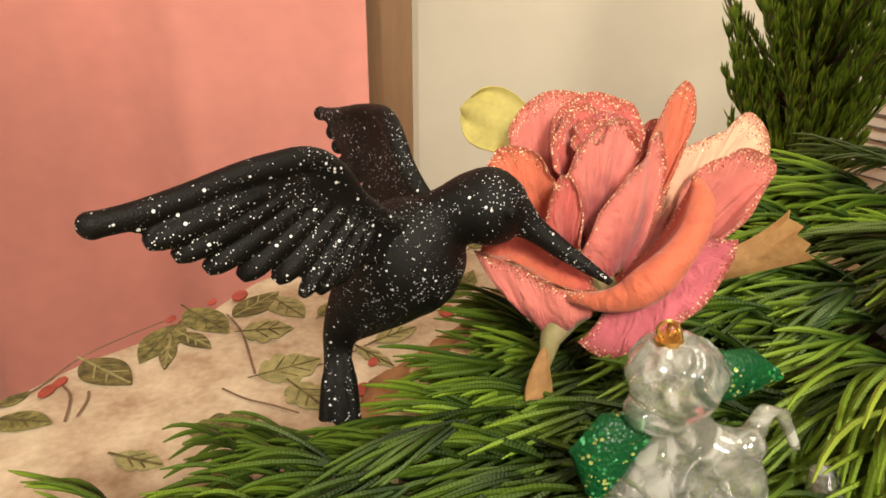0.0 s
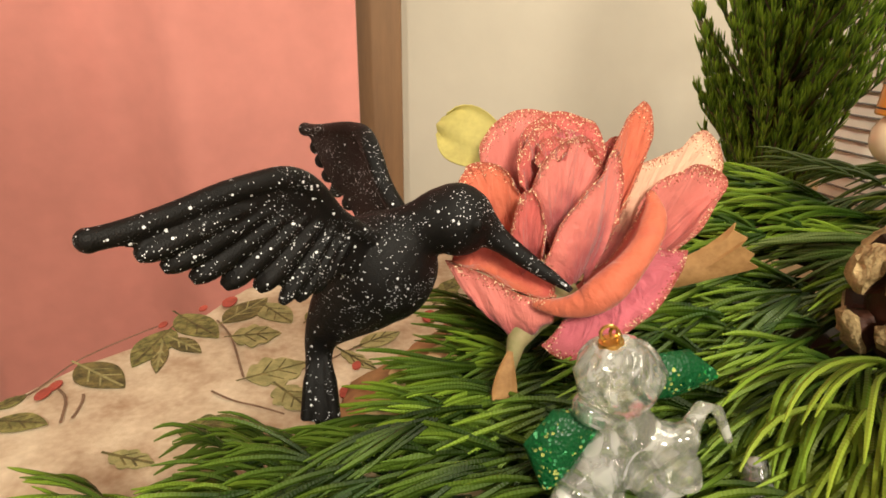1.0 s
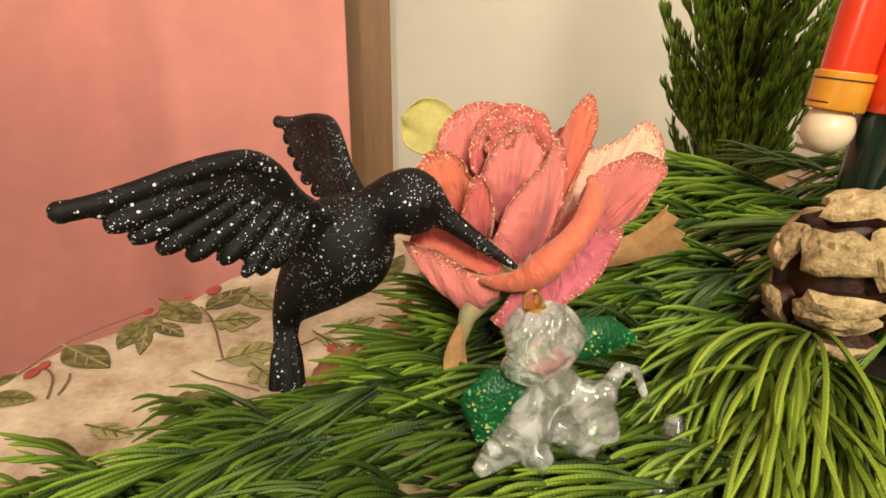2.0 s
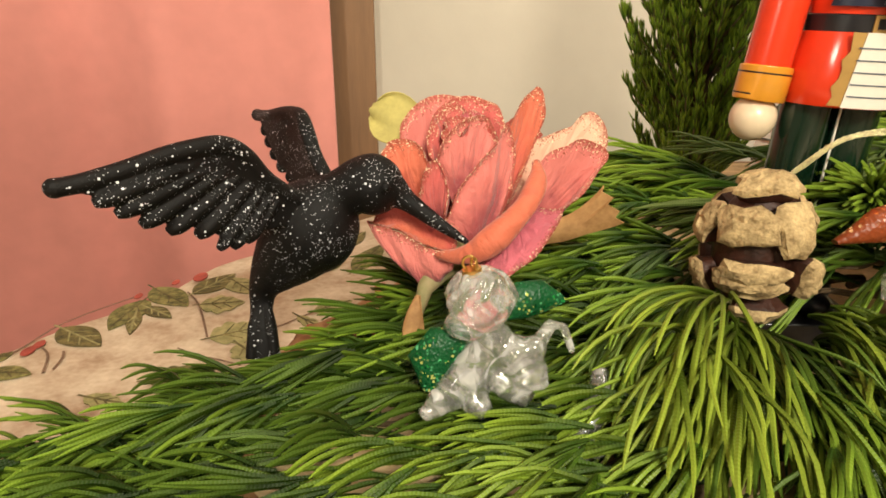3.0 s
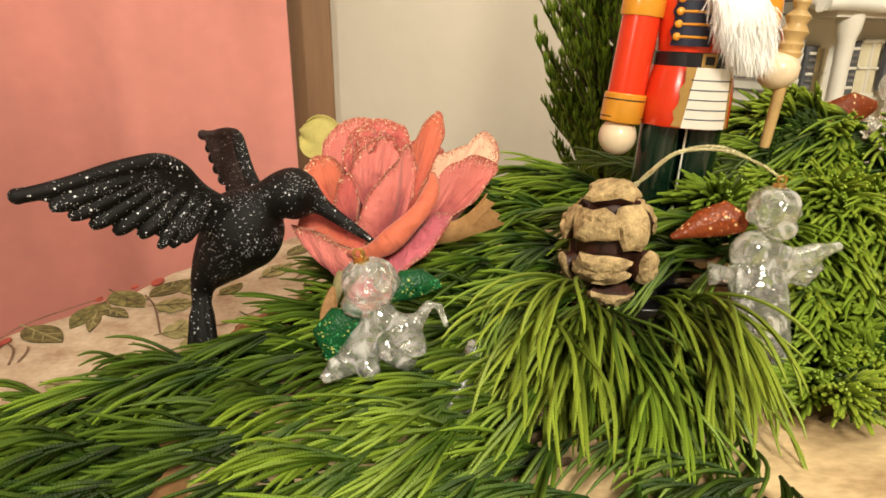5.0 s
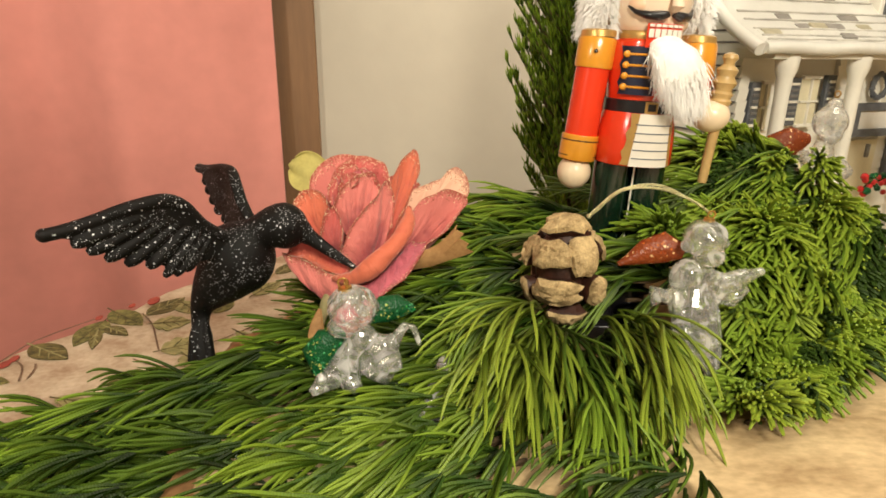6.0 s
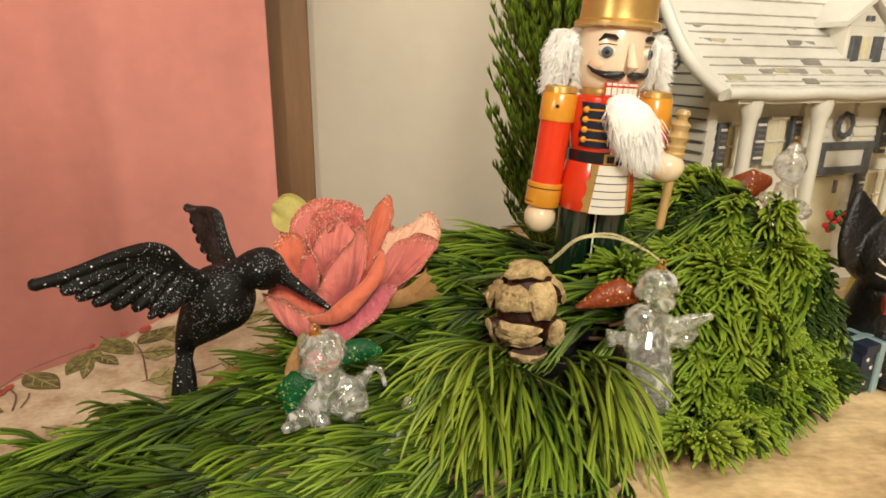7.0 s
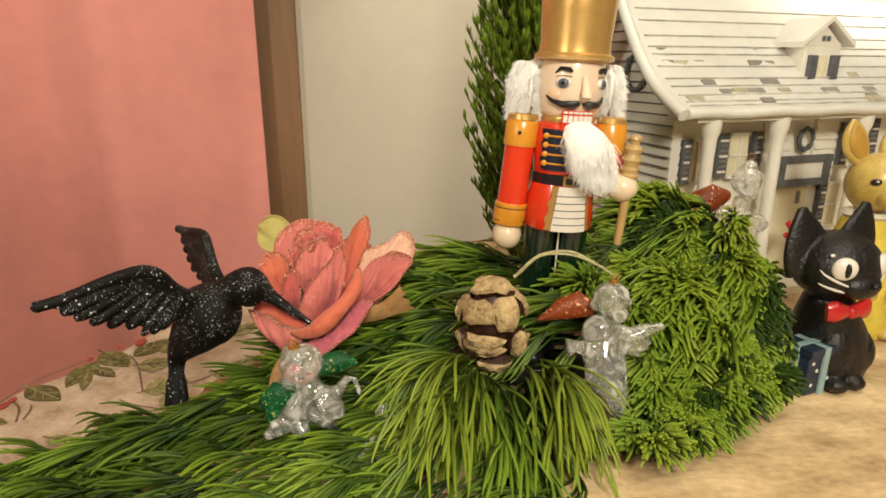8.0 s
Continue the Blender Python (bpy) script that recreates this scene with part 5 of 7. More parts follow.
# ---------- cloth rose ----------
def petal(g, base, ctrl, tip, width, inside, cup=0.35, curl=0.25, roll=0.2, thick=0.0006, nv=16, nu=17, pinch=0.3, mat=0, seed=0):
    """A petal along base-ctrl-tip; inside: the way its hollow faces."""
    rng = random.Random(seed)
    rows, inside = [], Vector(inside).normalized()
    line = bezier(base, ctrl, tip, nv)
    ph = rng.uniform(0, 6)
    for i, p in enumerate(line):
        v = i / (nv - 1)
        t = (line[min(i + 1, nv - 1)] - line[max(i - 1, 0)]).normalized()
        n = (inside - t * inside.dot(t)).normalized()
        s = t.cross(n)
        w = width * (pinch + (1 - pinch) * math.sin(min(1, v * 1.15) * math.pi / 2)) * (math.sqrt(max(0.0, 1 - max(0, (v - 0.62) / 0.40) ** 2.2)) * 0.88 + 0.12)
        row = []
        for j in range(nu):
            u = 2 * j / (nu - 1) - 1
            off = cup * width * (u * u) * (0.5 + 0.5 * v)
            rollv = max(0.0, (v - 0.7) / 0.3)
            rollu = max(0.0, (abs(u) - 0.65) / 0.35)
            back = -curl * width * (rollv ** 2 * 0.8 + rollu ** 2 * 0.6 * v)
            ripple = 0.035 * width * math.sin(u * 5 + ph) * v + 0.02 * width * math.sin(u * 11 + 2 * ph) * v * v
            row.append(p + s * (u * w * 0.5 * (1 - 0.12 * rollu)) + n * (off + back + ripple) - t * (roll * width * rollv ** 2 * 0.35) - t * 0.10 * width * (u ** 2) * v)
        rows.append(row)
    g.sheet(rows, mat, thick)


def lofted_petal(g, rim, foot, bulge, seed=0, spread=0.16, curl=0.0022, nv=19, nu=33, thick=0.0005, ripple=1.5):
    """A cloth petal drawn from its foot to a curved rim; bulge: how far, and which way, its middle swells."""
    rng = random.Random(seed)
    ph, ph2, ph3 = rng.uniform(0, 6), rng.uniform(0, 6), rng.uniform(0, 6)
    foot, bulge = Vector(foot), Vector(bulge)
    line = [Vector(p) for p in spline(rim, nu)]
    mid = sum(line, Vector()) / nu
    way = bulge.normalized()
    rows = []
    for i in range(nv):
        v = i / (nv - 1)
        row = []
        for j, r in enumerate(line):
            u = 2 * j / (nu - 1) - 1
            a = foot + (r - mid) * spread
            c = a.lerp(r, 0.55) + bulge * (1 - 0.55 * u * u)
            p = a * (1 - v) ** 2 + c * (2 * v * (1 - v)) + r * v * v
            lip = max(0.0, (v - 0.86) / 0.14)
            wave = 0.00075 * v * math.sin(3.2 * u + ph) + 0.00045 * v * v * math.sin(8.5 * u + ph2 + 2 * v) + 0.00022 * math.sin(17 * u + 5 * v + ph3) * v
            row.append(p + way * (ripple * wave + curl * lip * lip))
        rows.append(row)
    g.sheet(rows, 0, thick)


def rose():
    t = thing("cloth_rose", (0.0395, 0.163, 0.036), "pink and orange cloth rose with gold glitter on its rims", "artificial rose")
    P, O, H, L, C = M_PETAL, M_PETAL_ORANGE, M_PETAL_HOT, M_PETAL_PALE, M_PETAL_CREAM
    petals = [
        # behind the heart, then wound round it
        ([(0.0344, 0.215, 0.1241), (0.0355, 0.222, 0.1316), (0.0426, 0.230, 0.1394), (0.0529, 0.2334, 0.1423), (0.0636, 0.232, 0.1409), (0.0690, 0.226, 0.1380)], (0.0560, 0.206, 0.088), (-0.004, 0.010, -0.002), L),
        ([(0.0470, 0.206, 0.1270), (0.0485, 0.213, 0.1348), (0.0548, 0.220, 0.1400), (0.0639, 0.223, 0.1425), (0.0727, 0.222, 0.1407), (0.0786, 0.219, 0.1380), (0.0815, 0.213, 0.1290)], (0.0630, 0.203, 0.090), (0.000, 0.007, 0.0), P),
        ([(0.0496, 0.199, 0.1200), (0.0483, 0.204, 0.1311), (0.0548, 0.211, 0.1383), (0.0629, 0.214, 0.1402), (0.0672, 0.211, 0.1372)], (0.0600, 0.199, 0.095), (-0.005, 0.002, 0.0), P),
        ([(0.0570, 0.2045, 0.1310), (0.0610, 0.2085, 0.1362), (0.0668, 0.2100, 0.1378), (0.0722, 0.2095, 0.1352)], (0.0630, 0.202, 0.098), (0.0, 0.003, 0.0), H),
        ([(0.0535, 0.2000, 0.1280), (0.0562, 0.2035, 0.1335), (0.0612, 0.2068, 0.1362), (0.0660, 0.2078, 0.1352)], (0.0620, 0.200, 0.098), (-0.003, 0.0, 0.0), P),
        ([(0.0590, 0.2005, 0.1290), (0.0640, 0.2045, 0.1345), (0.0700, 0.2070, 0.1345), (0.0750, 0.2060, 0.1285)], (0.0640, 0.199, 0.098), (0.001, -0.003, 0.0), P),
        ([(0.0505, 0.1945, 0.1195), (0.0550, 0.197, 0.1303), (0.0655, 0.204, 0.1367), (0.0726, 0.208, 0.1359), (0.0785, 0.206, 0.1260)], (0.0625, 0.196, 0.096), (-0.001, -0.0060, -0.001), L),
        # broad sheer petal over the heart's front
        ([(0.0525, 0.181, 0.0955), (0.0580, 0.183, 0.1090), (0.0660, 0.188, 0.1215), (0.0738, 0.194, 0.1296), (0.0794, 0.199, 0.1345), (0.0830, 0.1985, 0.1225), (0.0825, 0.193, 0.1080)], (0.0690, 0.187, 0.088), (0.003, -0.0045, -0.002), L),
        # towards the bird
        ([(0.0290, 0.198, 0.1080), (0.0275, 0.210, 0.1187), (0.0313, 0.2154, 0.1228), (0.0390, 0.214, 0.1247), (0.0454, 0.208, 0.1225), (0.0480, 0.201, 0.1165)], (0.0520, 0.194, 0.086), (-0.007, -0.002, 0.001), O),
        ([(0.0430, 0.187, 0.1010), (0.0461, 0.189, 0.1144), (0.0502, 0.193, 0.1205), (0.0537, 0.190, 0.1171), (0.0555, 0.187, 0.1098), (0.0545, 0.183, 0.0995)], (0.0520, 0.188, 0.086), (-0.002, -0.0035, 0.0), P),
        # tall narrow one
        ([(0.0793, 0.206, 0.1300), (0.0856, 0.213, 0.1420), (0.0923, 0.2198, 0.1492), (0.0972, 0.2185, 0.1450), (0.0975, 0.215, 0.1360), (0.0925, 0.209, 0.1235), (0.0862, 0.203, 0.1120)], (0.0750, 0.197, 0.090), (0.004, 0.003, -0.004), O),
        ([(0.0770, 0.2160, 0.1300), (0.0830, 0.2210, 0.1345), (0.0905, 0.2225, 0.1330), (0.0980, 0.2200, 0.1270)], (0.0740, 0.205, 0.090), (0.003, 0.004, -0.003), P),
        # open to the far side
        ([(0.0930, 0.214, 0.1250), (0.1044, 0.217, 0.1307), (0.1128, 0.220, 0.1350), (0.1192, 0.2225, 0.1382), (0.1257, 0.222, 0.1332), (0.1282, 0.2185, 0.1233), (0.1210, 0.211, 0.1120)], (0.0800, 0.198, 0.088), (0.004, 0.002, -0.007), C),
        ([(0.0945, 0.205, 0.1130), (0.0985, 0.2045, 0.1215), (0.1063, 0.205, 0.1268), (0.1150, 0.2064, 0.1284), (0.1245, 0.208, 0.1237), (0.1222, 0.204, 0.1165), (0.1131, 0.195, 0.1060), (0.1010, 0.187, 0.1005)], (0.0830, 0.199, 0.080), (0.004, 0.002, -0.007), L),
    ]
    for i, (rim, foot, bulge, m) in enumerate(petals):
        g = Geo()
        lofted_petal(g, rim, foot, bulge, i)
        part("petal", g, m, t)
    # the petal whose rim is rolled outwards: from the heart over the roll to its under side
    strip = spline([(0.0505, 0.1715, 0.0858, 0.0010), (0.0600, 0.1660, 0.0872, 0.0036), (0.0685, 0.1635, 0.0915, 0.0058), (0.0775, 0.1660, 0.0985, 0.0058), (0.0868, 0.1740, 0.1066, 0.0046), (0.0918, 0.1830, 0.1140, 0.0042), (0.0918, 0.1905, 0.1198, 0.0016)], 33)
    foot = Vector((0.069, 0.192, 0.084))
    rows = [[] for k in range(20)]
    for i, (cx, cy, cz, rho) in enumerate(strip):
        s = i / 32
        c = Vector((cx, cy, cz))
        tan = (Vector(strip[min(i + 1, 32)][:3]) - Vector(strip[max(i - 1, 0)][:3])).normalized()
        inn = Vector((-0.25, 1, 0.1)) - tan * tan.dot(Vector((-0.25, 1, 0.1)))
        inn.normalize()
        up = inn.cross(tan)
        up = up if up.z > 0 else -up
        rho += 0.0003 * math.sin(s * 19)
        for k in range(20):
            if k < 8:
                q = foot.lerp(c + inn * rho, 0.12 + 0.88 * k / 8) - Vector((0, 0, 0.007 * math.sin(math.pi * k / 8)))
            else:
                w = 4.7 * (k - 8) / 11
                q = c + (inn * math.cos(w) + up * math.sin(w)) * rho * (1 - 0.22 * (k - 8) / 11)
            rows[k].append(q)
    g = Geo()
    g.sheet(rows, 0, 0.0006)
    part("petal", g, O, t, "orange petal with a rolled rim")
    # low petal under the beak: orange within, pale without, drawn down to the calyx
    rim = spline([(0.0205, 0.1905, 0.0945), (0.0255, 0.1880, 0.0930), (0.0330, 0.1850, 0.0922), (0.0415, 0.1805, 0.0888), (0.0510, 0.1755, 0.0866), (0.0583, 0.1735, 0.0880)], 25)
    back = spline([(0.0240, 0.196, 0.0960), (0.0320, 0.197, 0.0985), (0.0405, 0.1945, 0.0975), (0.0500, 0.188, 0.0930), (0.0590, 0.180, 0.0884)], 25)
    low = spline([(0.0340, 0.184, 0.0800), (0.0400, 0.181, 0.0735), (0.0455, 0.178, 0.0695), (0.0520, 0.177, 0.0725), (0.0560, 0.177, 0.0780)], 25)
    rows_in, rows_out = [], []
    for k in range(12):
        f = k / 11
        rows_in.append([Vector(a).lerp(Vector(b), f) + Vector((0, 0, -0.0035 * math.sin(math.pi * f) + 0.0005 * math.sin(i * 0.9 + k))) for i, (a, b) in enumerate(zip(back, rim))])
        rows_out.append([Vector(a).lerp(Vector(b), f) + Vector((0, -0.0040 * math.sin(math.pi * f) + 0.0011 * math.sin(i * 0.95 + 2 * f) * (1 - 0.5 * f), -0.002 * math.sin(math.pi * f))) + Vector((0, -0.0006, -0.0004)) for i, (a, b) in enumerate(zip(low, rim))])
    # pink petal that spreads under the roll
    edge = spline([(0.1015, 0.1755, 0.1048), (0.0985, 0.1705, 0.0985), (0.0902, 0.1640, 0.0893), (0.0816, 0.1600, 0.0830), (0.0706, 0.1600, 0.0753), (0.0629, 0.1655, 0.0670), (0.0540, 0.1720, 0.0700)], 27)
    inner = spline([(0.0935, 0.184, 0.1050), (0.0870, 0.178, 0.0990), (0.0790, 0.173, 0.0920), (0.0700, 0.170, 0.0865), (0.0610, 0.172, 0.0825)], 27)
    heart = Vector((0.070, 0.190, 0.080))
    rows_pink = []
    for k in range(14):
        f = k / 13
        row = []
        for i, (a, b) in enumerate(zip(inner, edge)):
            q = heart.lerp(Vector(a), f * 2.2) if f < 0.4545 else Vector(a).lerp(Vector(b), (f - 0.4545) / 0.5455)
            row.append(q + Vector((0, 0, -0.0030 * math.sin(math.pi * f) + 0.0006 * f * math.sin(i * 0.8 + 4 * f))))
        rows_pink.append(row)
    for rows, m in ((rows_in, O), (rows_out, L), (rows_pink, H)):
        g = Geo()
        g.sheet(rows, 0, 0.0005)
        part("petal", g, m, t)
    g = Geo()
    g.tube([(0.064, 0.192, 0.084), (0.056, 0.186, 0.079), (0.0500, 0.1800, 0.0750), (0.0455, 0.1740, 0.0690), (0.0435, 0.1700, 0.0620), (0.0415, 0.1665, 0.0540), (0.0400, 0.1640, 0.045), (0.0395, 0.163, 0.036)],
           [0.0085, 0.0085, 0.0062, 0.0034, 0.0021, 0.0016, 0.0014, 0.0012], 12)
    part("calyx", g, M_CALYX, t, "pale green and pink tapered calyx")
    # folded tan leaf with a torn end
    top = spline([(0.086, 0.192, 0.088), (0.1000, 0.187, 0.0960), (0.1094, 0.184, 0.1010), (0.1180, 0.180, 0.1128)], 13)
    low = spline([(0.090, 0.189, 0.082), (0.1010, 0.185, 0.0865), (0.1110, 0.181, 0.0905), (0.1262, 0.176, 0.0985)], 13)
    torn = [0, -0.0024, 0.0008, -0.0030, 0.0006, -0.0022, 0.0004]
    g = Geo()
    g.sheet([[Vector(a).lerp(Vector(b), j / 6) + Vector((torn[j] * (i / 12) ** 4, -0.0022 * math.sin(math.pi * j / 6), 0.0004 * math.sin(i + j))) for j in range(7)] for i, (a, b) in enumerate(zip(top, low))], 0, 0.0005)
    part("leaf", g, M_LEAF_TAN, t, "tan brown cloth leaf with a torn end")

    def leaf(name, base, ctrl, tip, width, inside, m, label):
        g = Geo()
        petal(g, base, ctrl, tip, width, inside, 0.10, 0.06, 0.0, 0.0005, pinch=0.15, seed=len(name) + int(width * 1e4))
        part(name, g, m, t, label)

    leaf("leaf", (0.054, 0.230, 0.114), (0.036, 0.240, 0.129), (0.0165, 0.252, 0.1330), 0.031, (0.1, -1, 0.3), M_LEAF_YELLOW, "pale yellow cloth leaf")
    leaf("leaf", (0.0430, 0.1690, 0.0690), (0.0405, 0.164, 0.060), (0.0412, 0.1615, 0.0490), 0.0105, (0, -1, 0.2), M_LEAF_TAN, "small hanging tan leaf")


rose()


# ---------- glass figures on cords ----------
def ring_of(g, c, r, wire, axis=(0, 1, 0), mat=2):
    q = Vector(axis).to_track_quat("Z", "Y")
    pts = [Vector(c) + q @ Vector((r * math.cos(w), r * math.sin(w), 0)) for w in [2 * math.pi * k / 14 for k in range(15)]]
    g.tube(pts, [wire] * 15, 6, mat, cap=False)


def blobs(name, g, mats, at, label, category, group, shift=(0, 0, 0)):
    """A glass figure: clear body, each glitter wing, gold cap and rings, cord."""
    at = Vector(at) + Vector(shift)
    g.v = [Vector(p) + Vector(shift) for p in g.v]
    t = thing(name, at, label, category, group)
    link = list(range(len(g.v)))

    def root(k):
        while link[k] != k:
            link[k] = link[link[k]]
            k = link[k]
        return k

    for ids in g.f:
        a = root(ids[0])
        for k in ids[1:]:
            link[root(k)] = a
    pieces = collections.defaultdict(list)
    for n, ids in enumerate(g.f):
        m = g.m[n]
        pieces[(m, root(ids[0]) if m == 1 else 0)].append(n)
    names = ("body", "wing", "hanger", "cord")
    labels = ("", "glittering wing", "gold cap with rings", "twisted gold cord")
    for (m, k), faces in sorted(pieces.items()):
        own, seen = Geo(), {}
        for n in faces:
            ids = []
            for q in g.f[n]:
                if q not in seen:
                    seen[q] = len(own.v)
                    own.v.append(g.v[q])
                ids.append(seen[q])
            own.face(ids, 0, g.uv[n])
        ob = part(names[m], own, mats[m], t, labels[m])
        if m == 3:
            ob["kind"] = "stuff"
    return t


def ridged(c, r, n=9, wire=0.0011, tilt=0.0):
    """Raised locks that run down over a rounded head."""
    out = []
    c = Vector(c)
    for k in range(n):
        w = 2 * math.pi * (k + 0.3) / n
        pts = []
        for j in range(7):
            th = 0.25 + j * 0.24
            ww = w + 0.25 * math.sin(j * 1.1 + k)
            pts.append(c + Vector((r[0] * math.sin(th) * math.cos(ww), r[1] * math.sin(th) * math.sin(ww), r[2] * math.cos(th))) * 0.99)
        out.append((pts, [wire * (0.7 + 0.5 * math.sin(j * 0.5)) for j in range(7)]))
    return out


def glass_form(limbs, balls, voxel=0.0008):
    """Fuses rounded forms into one clear body."""
    g = Geo()
    for pts, rad in limbs:
        g.tube(pts, rad, 12)
    for c, r in balls:
        g.ball(c, r, n=16, rings=10)
    return fused(g, M_GLASS, voxel, 7)


def wing_form(g, pts, mat=1, thick=0.004):
    """A flat drop-shaped glitter wing: centre line with half widths."""
    g.tube([p[:3] for p in pts], [(p[3], thick * (0.6 + 0.4 * p[3] / 0.008)) for p in pts], 12, mat, side=(0, 0.25, 1))


MATS_GREEN = [M_GLASS, M_GLITTER_GREEN, M_GOLD, M_CORD]
MATS_COPPER = [M_GLASS, M_GLITTER_COPPER, M_GOLD, M_CORD]


def glass_figure_green():
    hx, hy, hz = 0.0630, 0.1225, 0.0895
    limbs = [
        ([(0.0665, 0.1215, 0.078), (0.064, 0.121, 0.070), (0.059, 0.119, 0.062), (0.052, 0.1145, 0.0575), (0.0445, 0.107, 0.0555)], [0.0055, 0.0075, 0.0085, 0.0055, 0.0022]),
        ([(0.060, 0.118, 0.060), (0.062, 0.113, 0.056), (0.0655, 0.110, 0.0545)], [0.006, 0.005, 0.003]),
        ([(0.068, 0.121, 0.074), (0.075, 0.119, 0.072), (0.080, 0.116, 0.066), (0.081, 0.114, 0.061)], [0.0055, 0.0065, 0.0060, 0.0050]),
        ([(0.082, 0.120, 0.074), (0.087, 0.124, 0.080), (0.091, 0.124, 0.079), (0.094, 0.120, 0.071)], [0.0032, 0.0022, 0.0018, 0.0014]),
        ([(0.066, 0.121, 0.066), (0.074, 0.117, 0.060), (0.080, 0.113, 0.0585)], [0.0055, 0.0055, 0.0040]),
    ]
    balls = [((hx, hy, hz), (0.0112, 0.0108, 0.0108)), ((hx + 0.010, hy, hz + 0.001), 0.003), ((hx - 0.004, hy - 0.002, hz - 0.008), (0.008, 0.007, 0.005)),
             ((0.0665, 0.1215, 0.0755), (0.0080, 0.0070, 0.0070)), ((0.0805, 0.118, 0.074), 0.0045), ((0.049, 0.111, 0.0595), 0.0035)]
    limbs += ridged(balls[0][0], balls[0][1])
    g = glass_form(limbs, balls)
    wing_form(g, [(0.070, 0.126, 0.083, 0.003), (0.077, 0.128, 0.0865, 0.0066), (0.084, 0.130, 0.0870, 0.0060), (0.0915, 0.131, 0.0855, 0.0015)])
    wing_form(g, [(0.060, 0.124, 0.0765, 0.003), (0.052, 0.122, 0.0730, 0.0080), (0.047, 0.120, 0.0665, 0.0085), (0.0455, 0.118, 0.0585, 0.0015)])
    g.lathe((0.0603, 0.1222, 0.0985), (-0.2, 0, 1), [(0, 0.0034), (0.002, 0.0032), (0.0026, 0.0015)], 12, 2)
    ring_of(g, (0.0592, 0.1220, 0.1025), 0.0022, 0.0005)
    ring_of(g, (0.0606, 0.1215, 0.1022), 0.0020, 0.0005, (1, 0.4, 0))
    blobs("glass_angel_ornament", g, MATS_GREEN, (0.062, 0.118, 0.052), "clear glass angel ornament with green glitter wings", "glass ornament", "glass angel ornaments", (0.0018, -0.0025, 0.0008))


def glass_figure_copper():
    hx, hy, hz = 0.2385, 0.1450, 0.1135
    limbs = [
        ([(0.240, 0.146, 0.102), (0.236, 0.147, 0.094), (0.235, 0.147, 0.088)], [0.0055, 0.0085, 0.0085]),
        ([(0.237, 0.145, 0.090), (0.234, 0.142, 0.078), (0.238, 0.136, 0.066), (0.242, 0.130, 0.055), (0.2425, 0.125, 0.044)], [0.0080, 0.0112, 0.0104, 0.0064, 0.0026]),
        ([(0.232, 0.146, 0.083), (0.222, 0.146, 0.082), (0.2145, 0.145, 0.086), (0.2165, 0.145, 0.078)], [0.0050, 0.0040, 0.0034, 0.0026]),
        ([(0.240, 0.144, 0.094), (0.250, 0.142, 0.090), (0.259, 0.141, 0.094), (0.2665, 0.141, 0.0965)], [0.0050, 0.0060, 0.0048, 0.0024]),
        ([(0.246, 0.142, 0.085), (0.255, 0.141, 0.082), (0.262, 0.141, 0.089)], [0.0045, 0.0048, 0.0030]),
        ([(0.230, 0.141, 0.075), (0.228, 0.137, 0.066), (0.232, 0.133, 0.060)], [0.0060, 0.0045, 0.0025]),
    ]
    balls = [((hx, hy, hz), (0.0108, 0.0104, 0.0102)), ((hx - 0.0095, hy - 0.001, hz - 0.003), 0.0036), ((hx + 0.0095, hy - 0.001, hz - 0.002), 0.0030),
             ((hx + 0.002, hy - 0.004, hz - 0.008), (0.0075, 0.0065, 0.0055)), ((0.2345, 0.146, 0.0925), (0.0120, 0.0092, 0.0108)), ((0.2355, 0.142, 0.0775), (0.0126, 0.0092, 0.0100)), ((0.268, 0.141, 0.0968), 0.0026)]
    for k in range(6):
        w = -2.6 + 0.42 * k
        limbs.append(([(0.2345 + 0.0118 * math.cos(w), 0.146 + 0.0092 * math.sin(w), 0.088), (0.2355 + 0.0128 * math.cos(w), 0.142 + 0.0096 * math.sin(w), 0.076),
                       (0.239 + 0.0100 * math.cos(w), 0.136 + 0.0085 * math.sin(w), 0.064)], [0.0008, 0.0016, 0.0008]))
    limbs.append(([(0.2245, 0.1445, 0.0870), (0.2300, 0.1375, 0.0845), (0.2385, 0.1365, 0.0840), (0.2450, 0.1415, 0.0870)], [0.0014, 0.0020, 0.0020, 0.0012]))
    limbs += ridged(balls[0][0], balls[0][1], 6, 0.0008)
    g = glass_form(limbs, balls)
    wing_form(g, [(0.231, 0.152, 0.1045, 0.004), (0.222, 0.154, 0.1065, 0.0082), (0.212, 0.155, 0.1035, 0.0066), (0.204, 0.155, 0.0995, 0.0032), (0.198, 0.155, 0.0970, 0.0010)])
    g.lathe((0.2392, 0.1455, 0.1225), (0.1, 0, 1), [(0, 0.0030), (0.0018, 0.0028), (0.0024, 0.0012)], 12, 2)
    ring_of(g, (0.2400, 0.1455, 0.1262), 0.0019, 0.0005)
    for k in (-1, 1):
        pts = [Vector(p) for p in spline([(0.2400, 0.1455, 0.1265), (0.231, 0.150 + 0.001 * k, 0.1325), (0.216, 0.157 + 0.0013 * k, 0.1380 + 0.0006 * k), (0.200, 0.165 + 0.001 * k, 0.1345), (0.190, 0.172, 0.1225 + 0.0008 * k), (0.1865, 0.175, 0.1175)], 110)]
        for ph in (0.0, 2.09, 4.19):
            g.tube([p + Vector((0, 0.00042 * math.cos(i * 0.75 + ph), 0.00042 * math.sin(i * 0.75 + ph))) for i, p in enumerate(pts)], [0.00034] * 110, 5, 3)
